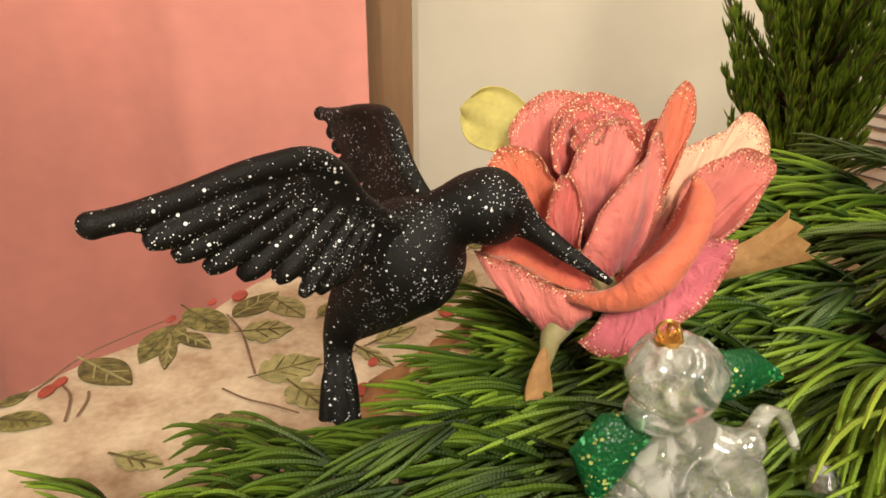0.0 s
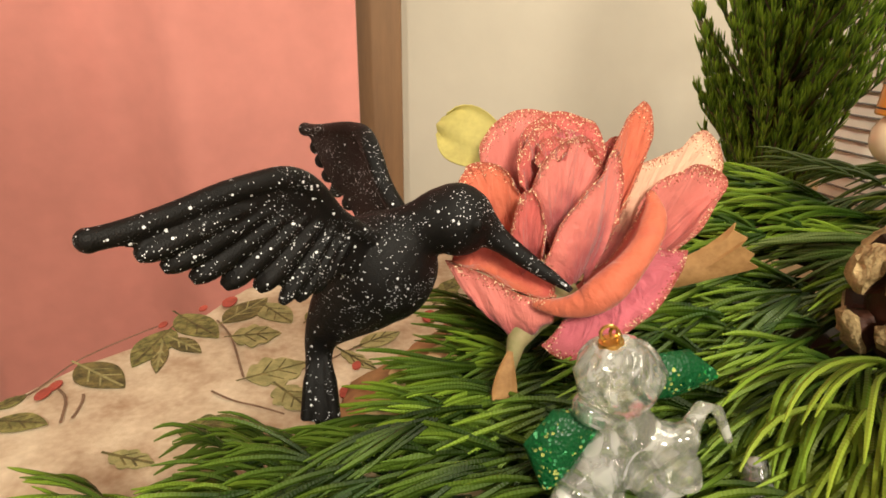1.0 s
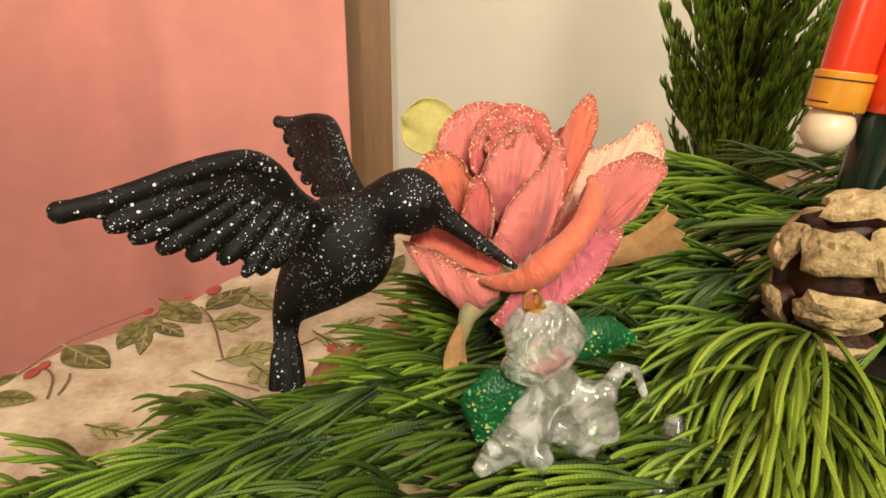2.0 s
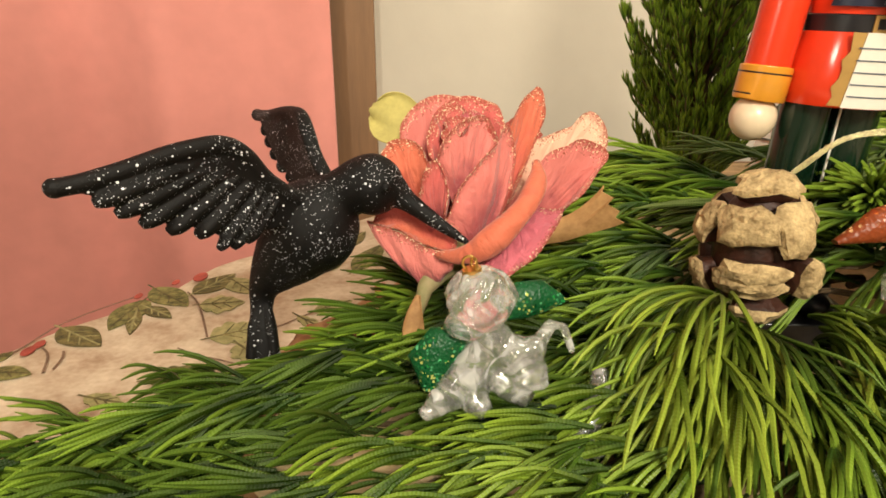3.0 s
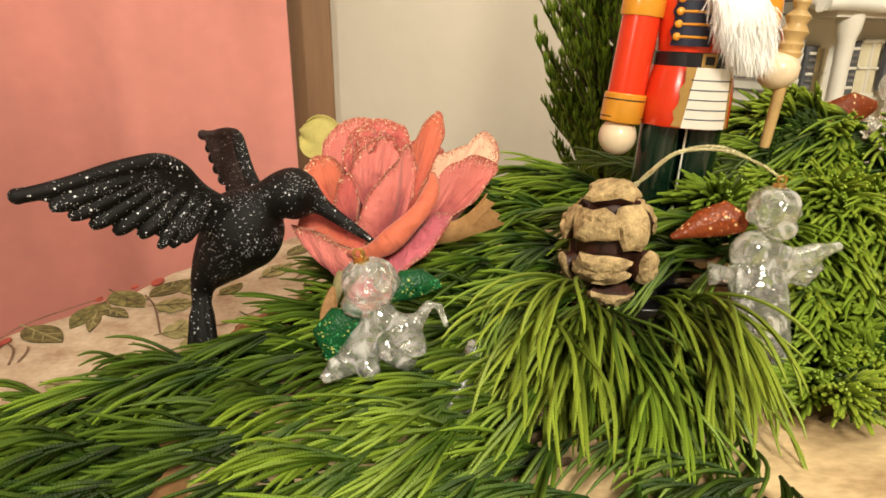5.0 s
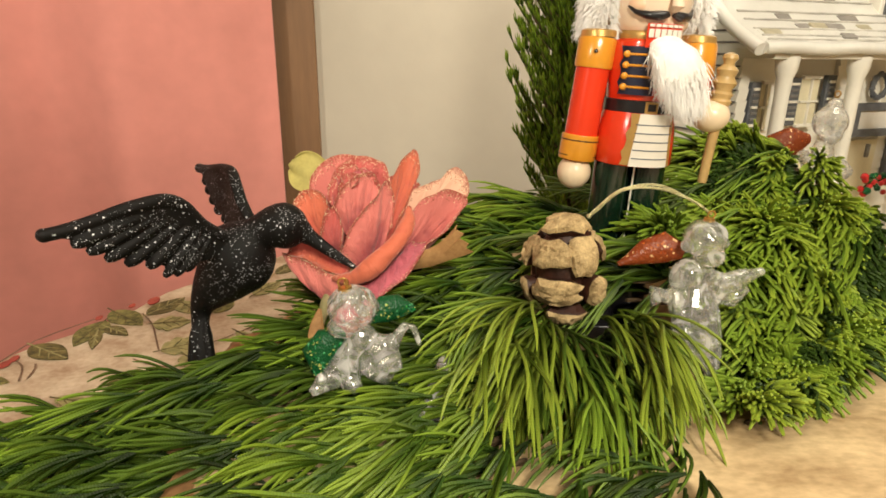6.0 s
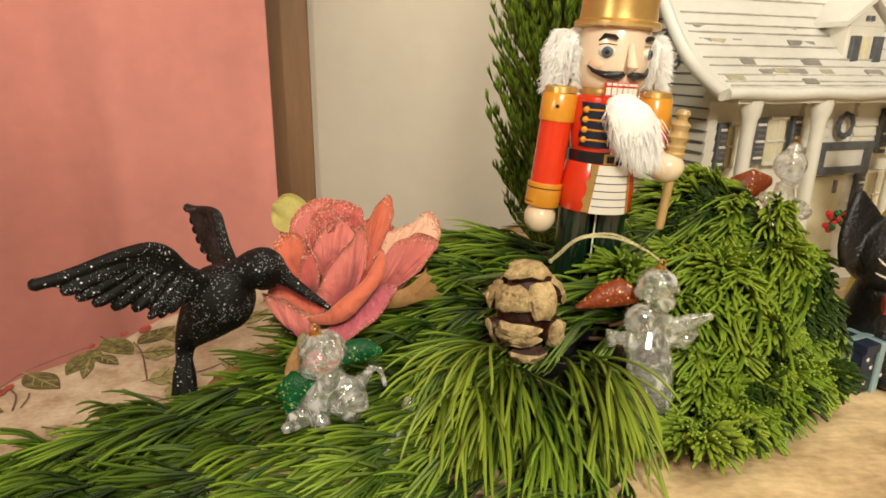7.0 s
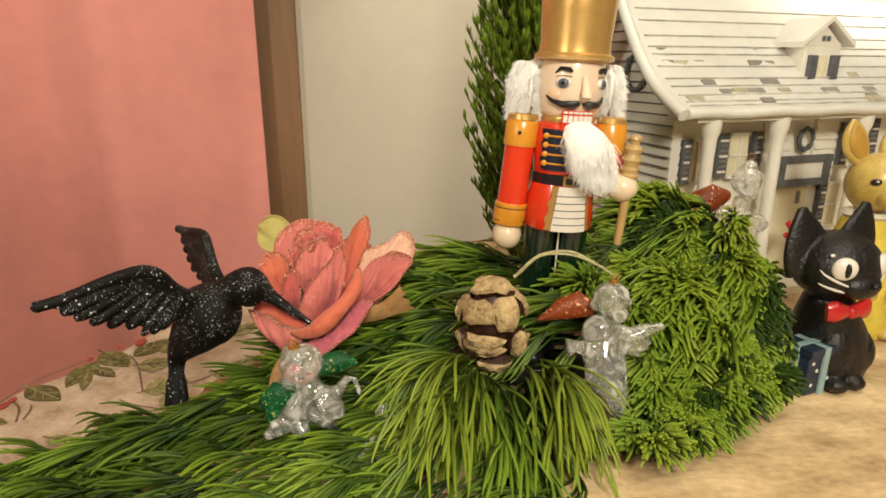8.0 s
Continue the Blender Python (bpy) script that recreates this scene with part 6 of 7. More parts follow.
    g.ball((0.1868, 0.1748, 0.1178), 0.0014, mat=3)
    blobs("glass_angel_ornament", g, MATS_COPPER, (0.242, 0.127, 0.042), "clear glass angel ornament with copper glitter wing and gold cord", "glass ornament", "glass angel ornaments", (0.003, 0.0015, 0))


def glass_figure_far():
    cx, cy, cz = 0.3925, 0.283, 0.124
    grow = 1.22
    limbs = [
        ([(cx, cy, cz + 0.016), (cx, cy, cz), (cx - 0.001, cy - 0.003, cz - 0.012)], [0.005, 0.008, 0.006]),
        ([(cx, cy, cz + 0.006), (cx - 0.010, cy - 0.003, cz + 0.004), (cx - 0.016, cy - 0.004, cz + 0.009)], [0.0045, 0.0052, 0.0036]),
        ([(cx, cy, cz + 0.004), (cx + 0.010, cy - 0.004, cz), (cx + 0.015, cy - 0.004, cz - 0.004)], [0.0045, 0.0055, 0.0045]),
        ([(cx, cy, cz - 0.006), (cx - 0.010, cy - 0.006, cz - 0.014), (cx - 0.014, cy - 0.006, cz - 0.016)], [0.0055, 0.0055, 0.003]),
        ([(cx, cy, cz - 0.006), (cx + 0.006, cy - 0.006, cz - 0.015)], [0.0055, 0.004]),
    ]
    balls = [((cx + 0.001, cy, cz + 0.0265), (0.0098, 0.0095, 0.0098)), ((cx, cy - 0.002, cz - 0.001), (0.010, 0.008, 0.009)), ((cx + 0.0005, cy - 0.004, cz + 0.020), 0.006), ((cx + 0.002, cy, cz + 0.036), 0.0045)]
    g = glass_form(limbs, balls)
    wing_form(g, [(cx - 0.006, cy + 0.006, cz + 0.016, 0.003), (cx - 0.014, cy + 0.007, cz + 0.015, 0.0085), (cx - 0.025, cy + 0.007, cz + 0.010, 0.0092), (cx - 0.036, cy + 0.006, cz + 0.001, 0.0030)])
    ring_of(g, (cx + 0.002, cy, cz + 0.0425), 0.0018, 0.0005)
    mid = Vector((cx, cy, cz))
    g.v = [mid + (Vector(p) - mid) * grow for p in g.v]
    blobs("glass_angel_ornament", g, MATS_COPPER, (cx, cy - 0.004, cz - 0.02), "clear glass angel ornament with copper wing before the house", "glass ornament", "glass angel ornaments")


def glass_drop():
    """Only the clear lower end of this ornament shows between the cords."""
    g = glass_form([([(0.112, 0.112, 0.072), (0.110, 0.104, 0.064), (0.104, 0.098, 0.056), (0.099, 0.093, 0.049), (0.094, 0.088, 0.043)], [0.003, 0.0055, 0.0045, 0.0060, 0.0025]),
                    ([(0.104, 0.098, 0.056), (0.110, 0.094, 0.050)], [0.0045, 0.003])], [((0.110, 0.104, 0.065), 0.0055), ((0.098, 0.092, 0.048), (0.0065, 0.005, 0.005))])
    blobs("glass_drop_ornament", g, [M_GLASS], (0.1, 0.095, 0.042), "clear glass ornament half hidden under evergreen cords", "glass ornament", "", (-0.004, 0.012, -0.010))


glass_figure_green()
glass_figure_copper()
glass_figure_far()
glass_drop()


# ---------- woody cone ----------
def woody_cone():
    c = Vector((0.1745, 0.1635, 0.0925))
    t = thing("woody_cone", (c.x, c.y, c.z - 0.028), "round woody cypress cone with cracked tan scales", "cone")
    g = Geo()
    g.ball(c, (0.0152, 0.0148, 0.0255), n=20, rings=14)
    part("core", g, M_CONE_DARK, t, "dark brown inside of the cone")

    def scale(dx, dz, w, h, seed, depth=0.0060):
        """A polygonal shield that sits proud of the core, at an angle round it and a height."""
        rng = random.Random(seed)
        ang = radians(dx)
        lat = math.asin(max(-1, min(1, dz)))
        out = Vector((math.sin(ang) * math.cos(lat), -math.cos(ang) * math.cos(lat), math.sin(lat)))
        side = Vector((math.cos(ang), math.sin(ang), 0))
        up = out.cross(side) * -1
        p0 = c + Vector((out.x * 0.0178, out.y * 0.0172, out.z * 0.0275))
        g = Geo()
        n = 14
        rings = []
        jit = [rng.uniform(0.80, 1.12) for k in range(n)]
        for lift, f in ((-0.003, 0.72), (0.0005, 0.86), (depth * 0.45, 1.0), (depth * 0.72, 0.97), (depth * 0.84, 0.74), (depth * 0.90, 0.40)):
            ring = []
            for k in range(n):
                a = 2 * math.pi * k / n
                sq = 1 / max(abs(math.cos(a)), abs(math.sin(a))) ** 0.80
                q = p0 + side * (math.cos(a) * w / 2 * f * jit[k] * sq) + up * (math.sin(a) * h / 2 * f * jit[k] * sq)
                bend = out * lift - out * (0.9 * ((q - p0).dot(side) ** 2 / 0.035 + (q - p0).dot(up) ** 2 / 0.05))
                ring.append(q + bend + out * rng.uniform(-1, 1) * (0.0010 if lift > 0.002 else 0))
            ring.append(ring[0])
            rings.append(ring)
        g.sheet(rings, 0)
        for i in range(2 * n):
            g.m[i] = 1
        cap = len(g.v)
        g.v.append(p0 + out * (depth * 0.90))
        for k in range(n):
            g.face((5 * (n + 1) + k, 5 * (n + 1) + k + 1, cap), 0)
        part("scale", g, [M_CONE, M_CONE_DARK], t)

    for i, (a, s, w, h, d) in enumerate(((-40, 0.44, 0.0250, 0.0175, 0.0060), (20, 0.42, 0.0185, 0.0225, 0.0055), (-14, 0.94, 0.0270, 0.0165, 0.0060), (-26, -0.24, 0.0300, 0.0160, 0.0065), (37, -0.22, 0.0140, 0.0180, 0.0095),
                                         (-6, -0.80, 0.0250, 0.0115, 0.0060), (-100, 0.35, 0.017, 0.019, 0.006), (-100, -0.42, 0.017, 0.017, 0.006), (98, -0.45, 0.018, 0.018, 0.006),
                                         (95, 0.42, 0.018, 0.021, 0.005), (150, 0.1, 0.020, 0.022, 0.006), (200, 0.4, 0.022, 0.020, 0.006), (200, -0.4, 0.022, 0.020, 0.006))):
        scale(a, s, w * 0.92, h * 0.90, 40 + i, d)


woody_cone()


# ---------- soldier doll ----------
def soldier_doll():
    """A painted wooden nutcracker doll, one mesh. Built upright, facing -y, then turned and leaned."""
    R, Y, G, K, N, W, S, P, BL, WH, FU, E, GP = range(13)
    mats = [M_RED, M_YELLOW, M_GREEN_LACQ, M_BLACK, M_NAVY, M_WOOD_PALE, M_STICK, M_SKIN, M_BLUSH, M_WHITE, M_FUR, M_GREYEYE, M_GOLDPAINT]
    g = Geo()
    z0 = 0.0
    # base, boots and legs
    g.box((0, 0, 0.006), (0.062, 0.052, 0.012), mat=K)
    for s in (-1, 1):
        g.lathe((s * 0.0105, 0, 0.012), (0, 0, 1), [(0, 0.0105), (0.004, 0.0115), (0.022, 0.0105), (0.024, 0.0108), (0.026, 0.0105)], 18, K)
        g.lathe((s * 0.0105, 0, 0.038), (0, 0, 1), [(0, 0.0104), (0.03, 0.0106), (0.072, 0.0108)], 18, G)
        g.ball((s * 0.0105, -0.009, 0.016), (0.009, 0.012, 0.006), mat=K)
    g.tube([(0, -0.0085, 0.06), (0, -0.0085, 0.106)], [0.0006, 0.0006], 5, WH)
    # coat: belly, belt, chest
    g.lathe((0, 0, 0.105), (0, 0, 1), [(0, 0.0222), (0.001, 0.0228), (0.012, 0.0226), (0.022, 0.0220), (0.0315, 0.0200)], 28, R)
    g.lathe((0, 0, 0.1362), (0, 0, 1), [(0, 0.0196), (0.0005, 0.0200), (0.0072, 0.0200), (0.0077, 0.0196)], 28, K)
    g.lathe((0, 0, 0.1438), (0, 0, 1), [(0, 0.0190), (0.012, 0.0202), (0.026, 0.0208), (0.034, 0.0200), (0.0355, 0.018)], 28, R)
    g.lathe((0, 0, 0.1790), (0, 0, 1), [(0, 0.0172), (0.003, 0.0178), (0.0055, 0.0168)], 24, GP)

    def on_round(a, z, r):
        w = radians(a)
        return Vector((r * math.sin(w), -r * math.cos(w), z))

    def patch(a0, a1, z0, z1, r, mat, n=6, thick=0.0008, wavy=0.0, taper=0.0):
        rows = []
        for i in range(9):
            v = i / 8
            z = z0 + (z1 - z0) * v
            e = wavy * math.sin(v * 18)
            k = taper * (1 - v)
            rows.append([on_round(a0 - k + e + (a1 + k - a0 + k - e) * j / n, z, r) for j in range(n + 1)])
        g.sheet(rows, mat, thick)

    # apron front with lines, gold edge
    patch(-26, 34, 0.1058, 0.1365, 0.0229, GP, wavy=2.5, taper=9)
    patch(-16, 27, 0.1054, 0.1366, 0.0235, WH, taper=7)
    for z in (0.1100, 0.1150, 0.1200, 0.1250, 0.1300):
        patch(-20, 31, z, z + 0.0006, 0.0240, E, thick=0.0004)
    # belt buckle
    patch(-10, 10, 0.1366, 0.1436, 0.0204, GP)
    patch(-6, 6, 0.1380, 0.1422, 0.0209, K)
    # chest plate in navy with scalloped border, gold bars and knobs
    patch(-56, -4, 0.1470, 0.1750, 0.0209, N, wavy=3)
    patch(40, 66, 0.1470, 0.1750, 0.0209, N, wavy=3)
    for z in (0.1515, 0.1578, 0.1641, 0.1704):
        g.tube([on_round(a, z, 0.0215) for a in (-46, -34, -22, -10)], [0.0007] * 4, 6, Y)
        g.ball(on_round(-47, z, 0.0216), (0.0021, 0.0014, 0.0021), mat=Y)
        g.tube([on_round(a, z, 0.0215) for a in (44, 54, 62)], [0.0007] * 3, 6, Y)
    # arms
    for s in (-1, 1):
        ax = 0.0285 * s
        if s < 0:
            g.lathe((ax, 0, 0.1790), (-0.06, -0.02, -1), [(0, 0.0098), (0.0015, 0.0106), (0.017, 0.0106), (0.018, 0.0103)], 20, Y)
            g.lathe((ax, 0, 0.1795), (0, 0, 1), [(0, 0.0100), (0.0035, 0.0096), (0.0045, 0.0080)], 20, GP)
            g.lathe((ax - 0.0011, -0.0004, 0.1612), (-0.06, -0.02, -1), [(0, 0.0095), (0.041, 0.0095)], 20, R)
            g.lathe((ax - 0.0036, -0.0012, 0.1204), (-0.06, -0.02, -1), [(0, 0.0103), (0.0005, 0.0107), (0.0150, 0.0107), (0.0156, 0.0102)], 20, Y)
            for k in (0.003, 0.0125):
                g.lathe((ax - 0.0036 - 0.06 * k, -0.0012, 0.1204 - k), (-0.06, -0.02, -1), [(0, 0.0109), (0.0007, 0.0109)], 20, K)
            g.ball((ax - 0.0050, -0.0016, 0.0975), (0.0098, 0.0098, 0.0098), n=18, rings=12, mat=W)
            g.ball((ax - 0.0035, -0.0105, 0.171), 0.0012, mat=K)
        else:
            g.lathe((ax, 0, 0.1790), (0.05, -0.06, -1), [(0, 0.0098), (0.0015, 0.0106), (0.020, 0.0106), (0.021, 0.0103)], 20, Y)
            g.lathe((ax, 0, 0.1795), (0, 0, 1), [(0, 0.0100), (0.0035, 0.0096), (0.0045, 0.0080)], 20, GP)
            g.lathe((ax + 0.001, -0.001, 0.1600), (0.05, -0.06, -1), [(0, 0.0096), (0.018, 0.0096)], 20, R)
            g.lathe((ax + 0.002, -0.003, 0.1440), (0.12, -0.95, -0.25), [(0, 0.0085), (0.012, 0.0085)], 18, Y)
            g.ball((ax + 0.006, -0.019, 0.1375), 0.0100, n=18, rings=12, mat=W)
    # staff of turned beads, held upright
    sx, sy = 0.0365, -0.0200
    g.lathe((sx - 0.0005, sy, 0.098), (0.05, 0, 1), [(0, 0.0023), (0.002, 0.0026), (0.034, 0.0028)], 10, S)
    beads = [(0, 0.0052), (0.003, 0.0060), (0.0045, 0.0050), (0.0052, 0.0050), (0.008, 0.0060), (0.0098, 0.0048), (0.0115, 0.0048), (0.0155, 0.0066), (0.0195, 0.0046), (0.0205, 0.0046),
             (0.0245, 0.0058), (0.028, 0.0030), (0.030, 0.0030), (0.0325, 0.0042), (0.035, 0.0036), (0.0365, 0.0008)]
    g.lathe((sx + 0.001, sy, 0.1440), (0.05, 0, 1), [(h * 0.84, r) for h, r in beads], 16, S)
    # head, jaw with teeth, moustache, nose, eyes
    g.lathe((0, 0, 0.184), (0, 0, 1), [(0, 0.0172), (0.004, 0.0195), (0.02, 0.0204), (0.036, 0.0204), (0.042, 0.019)], 28, P)
    patch(-24, 29, 0.1745, 0.1890, 0.0212, R)
    for k in range(6):
        patch(-21 + k * 8.0, -14.4 + k * 8.0, 0.1866, 0.1884, 0.0222, WH, n=2)
        patch(-21 + k * 8.0, -14.4 + k * 8.0, 0.1802, 0.1852, 0.0222, WH, n=2)
    g.tube([on_round(9, 0.2140, 0.0200), on_round(9, 0.2060, 0.0226), on_round(9, 0.1995, 0.0250), on_round(9, 0.1972, 0.0215)], [0.0018, 0.0026, 0.0034, 0.0020], 10, P)
    for a, s, w in ((-8, -1, 1.5), (19, 1, 1.15)):
        g.tube([on_round(a - 9 * s, 0.1950, 0.0218), on_round(a, 0.1936, 0.0222), on_round(a + 12 * s * w, 0.1938, 0.0219), on_round(a + 24 * s * w, 0.1958, 0.0213), on_round(a + 33 * s * w, 0.1990, 0.0209)], [0.0020, 0.0032, 0.0026, 0.0014, 0.0006], 10, K)
    for a in (-28, 49):
        g.ball(on_round(a, 0.2082, 0.0196), (0.0052, 0.0026, 0.0040), Euler((0, 0, radians(a))), mat=WH)
        g.ball(on_round(a + 1, 0.2080, 0.0215), (0.0034, 0.0012, 0.0036), Euler((0, 0, radians(a))), mat=E)
        g.ball(on_round(a + 1, 0.2080, 0.0224), (0.0016, 0.0007, 0.0017), Euler((0, 0, radians(a))), mat=K)
        g.tube([on_round(a - 14, 0.2128, 0.0206), on_round(a, 0.2136, 0.0207), on_round(a + 14, 0.2128, 0.0206)], [0.0003] * 3, 5, K)
    for a, s in ((-28, -1), (49, 1)):
        g.tube([on_round(a + 15 * s, 0.2155, 0.0205), on_round(a + 5 * s, 0.2190, 0.0208), on_round(a - 8 * s, 0.2182, 0.0208), on_round(a - 14 * s, 0.2166, 0.0207)], [0.0006, 0.0018, 0.0020, 0.0012], 8, K)
    g.ball(on_round(-46, 0.2000, 0.0188), (0.0055, 0.0022, 0.0045), Euler((0, 0, radians(-46))), mat=BL)
    # tall gold hat
    g.lathe((0, 0, 0.2245), (0, 0, 1), [(0, 0.0215), (0.0012, 0.0245), (0.0042, 0.0245), (0.0056, 0.0222), (0.012, 0.0216), (0.03, 0.0226), (0.058, 0.0242), (0.061, 0.0225)], 30, GP)
    g.lathe((0, 0, 0.226), (0, 0, 1), [(0, 0.0247), (0.0012, 0.0247)], 30, S)
    # fleece hair and beard of many locks
    rng = random.Random(5)
    def lock(p, d, ln, fall, r):
        pts, q, d = [p], p, d.normalized()
        for k in range(6):
            d = (d + Vector((rng.uniform(-0.2, 0.2), rng.uniform(-0.2, 0.2), -fall))).normalized()
            q = q + d * ln / 6
            pts.append(q)
        g.tube(pts, [r, r, r * 0.9, r * 0.75, r * 0.55, r * 0.35, r * 0.1], 3, FU)

    for s in (-1, 1):
        g.tube([(s * 0.0195, 0.012, 0.2235), (s * 0.0262, 0.012, 0.2150), (s * 0.0282, 0.012, 0.2020), (s * 0.0272, 0.011, 0.1900), (s * 0.0275, 0.010, 0.1830)],
               [(0.0035, 0.010), (0.0070, 0.0140), (0.0085, 0.0150), (0.0080, 0.0130), (0.003, 0.006)], 14, FU, side=(1, 0, 0))
        for i in range(3600):
            v = rng.random()
            w = rng.uniform(-1.5, 4.6)
            z = 0.2235 - 0.043 * v
            rx, ry = 0.0082 * math.sin(min(1, 0.25 + v * 1.2) * 1.9) + 0.001, 0.0150 * math.sin(min(1, 0.3 + v * 1.1) * 1.8)
            p = Vector((s * (0.0256 + rx * math.cos(w)), 0.012 + ry * math.sin(w), z))
            d = Vector((s * math.cos(w) * 0.9, math.sin(w) * 0.7, rng.uniform(-0.9, 0.35)))
            lock(p, d, rng.uniform(0.0035, 0.0085), 0.22, 0.00026)
    g.tube([on_round(8, 0.1770, 0.0195), on_round(11, 0.1705, 0.0275), on_round(16, 0.1640, 0.0295), on_round(24, 0.1530, 0.0285), on_round(32, 0.1445, 0.0270)],
           [(0.0060, 0.0105), (0.0078, 0.0140), (0.0080, 0.0150), (0.0062, 0.0115), (0.002, 0.0050)], 14, FU, side=tuple(on_round(20, 0, 1)))
    for i in range(4600):
        v = rng.random() ** 0.8
        a = 9 + 22 * v + rng.uniform(-1, 1) * (28 if v < 0.6 else 28 - 26 * (v - 0.6))
        p = on_round(a, 0.1760 - 0.031 * v, rng.uniform(0.0240, 0.0350) - 0.006 * max(0, 0.25 - v) * 4)
        d = on_round(a, 0, 1) * rng.uniform(0.1, 0.8) + Vector((rng.uniform(-0.25, 0.75), 0, -1))
        lock(p, d, rng.uniform(0.006, 0.015), 0.20, 0.00026)
    # the head is squat: heights from the belt up are drawn together
    heights = [(0.0, 0.0), (0.1056, 0.1092), (0.140, 0.1411), (0.1835, 0.1805), (0.1945, 0.1888), (0.208, 0.2007), (0.2265, 0.2150), (0.2900, 0.2760)]

    def squat(z):
        for (a, b), (c, d) in zip(heights, heights[1:]):
            if z <= c:
                return b + (d - b) * (z - a) / (c - a)
        return z

    m = pose(0.2190, 0.214, 0.033, 0, 2.6, -1)
    g.v = [m @ Vector((p[0], p[1], squat(p[2]))) for p in g.v]
    return solo("nutcracker_doll", g, mats, (0.2215, 0.214, 0.033), "painted wooden nutcracker doll in red coat with white fleece hair", "doll")


soldier_doll()


# ---------- ceramic house ----------
HOUSE = pose(0.36, 0.352, 0.033, 0, 0, 16)


def hp(x, y, z):
    return HOUSE @ Vector((x, y, z - 0.033))


def hbox(g, x0, x1, y0, y1, z0, z1, mat=0, bevel=0.1, tilt=None):
    rot = Euler((0, 0, radians(16)))
    if tilt:
        rot = (Euler((0, 0, radians(16))).to_matrix() @ Euler(tilt).to_matrix()).to_euler()
    g.box(hp((x0 + x1) / 2, (y0 + y1) / 2, (z0 + z1) / 2), (x1 - x0, y1 - y0, z1 - z0), rot, mat, bevel)


ROOF = [(-0.040, 0.2065), (-0.028, 0.2125), (-0.012, 0.2215), (0.008, 0.2370), (0.024, 0.2540), (0.037, 0.2705), (0.055, 0.296), (0.074, 0.326), (0.090, 0.352)]


def roof_at(u):
    y, z = spline(ROOF, 41)[int(round(u * 40))]
    return y, z


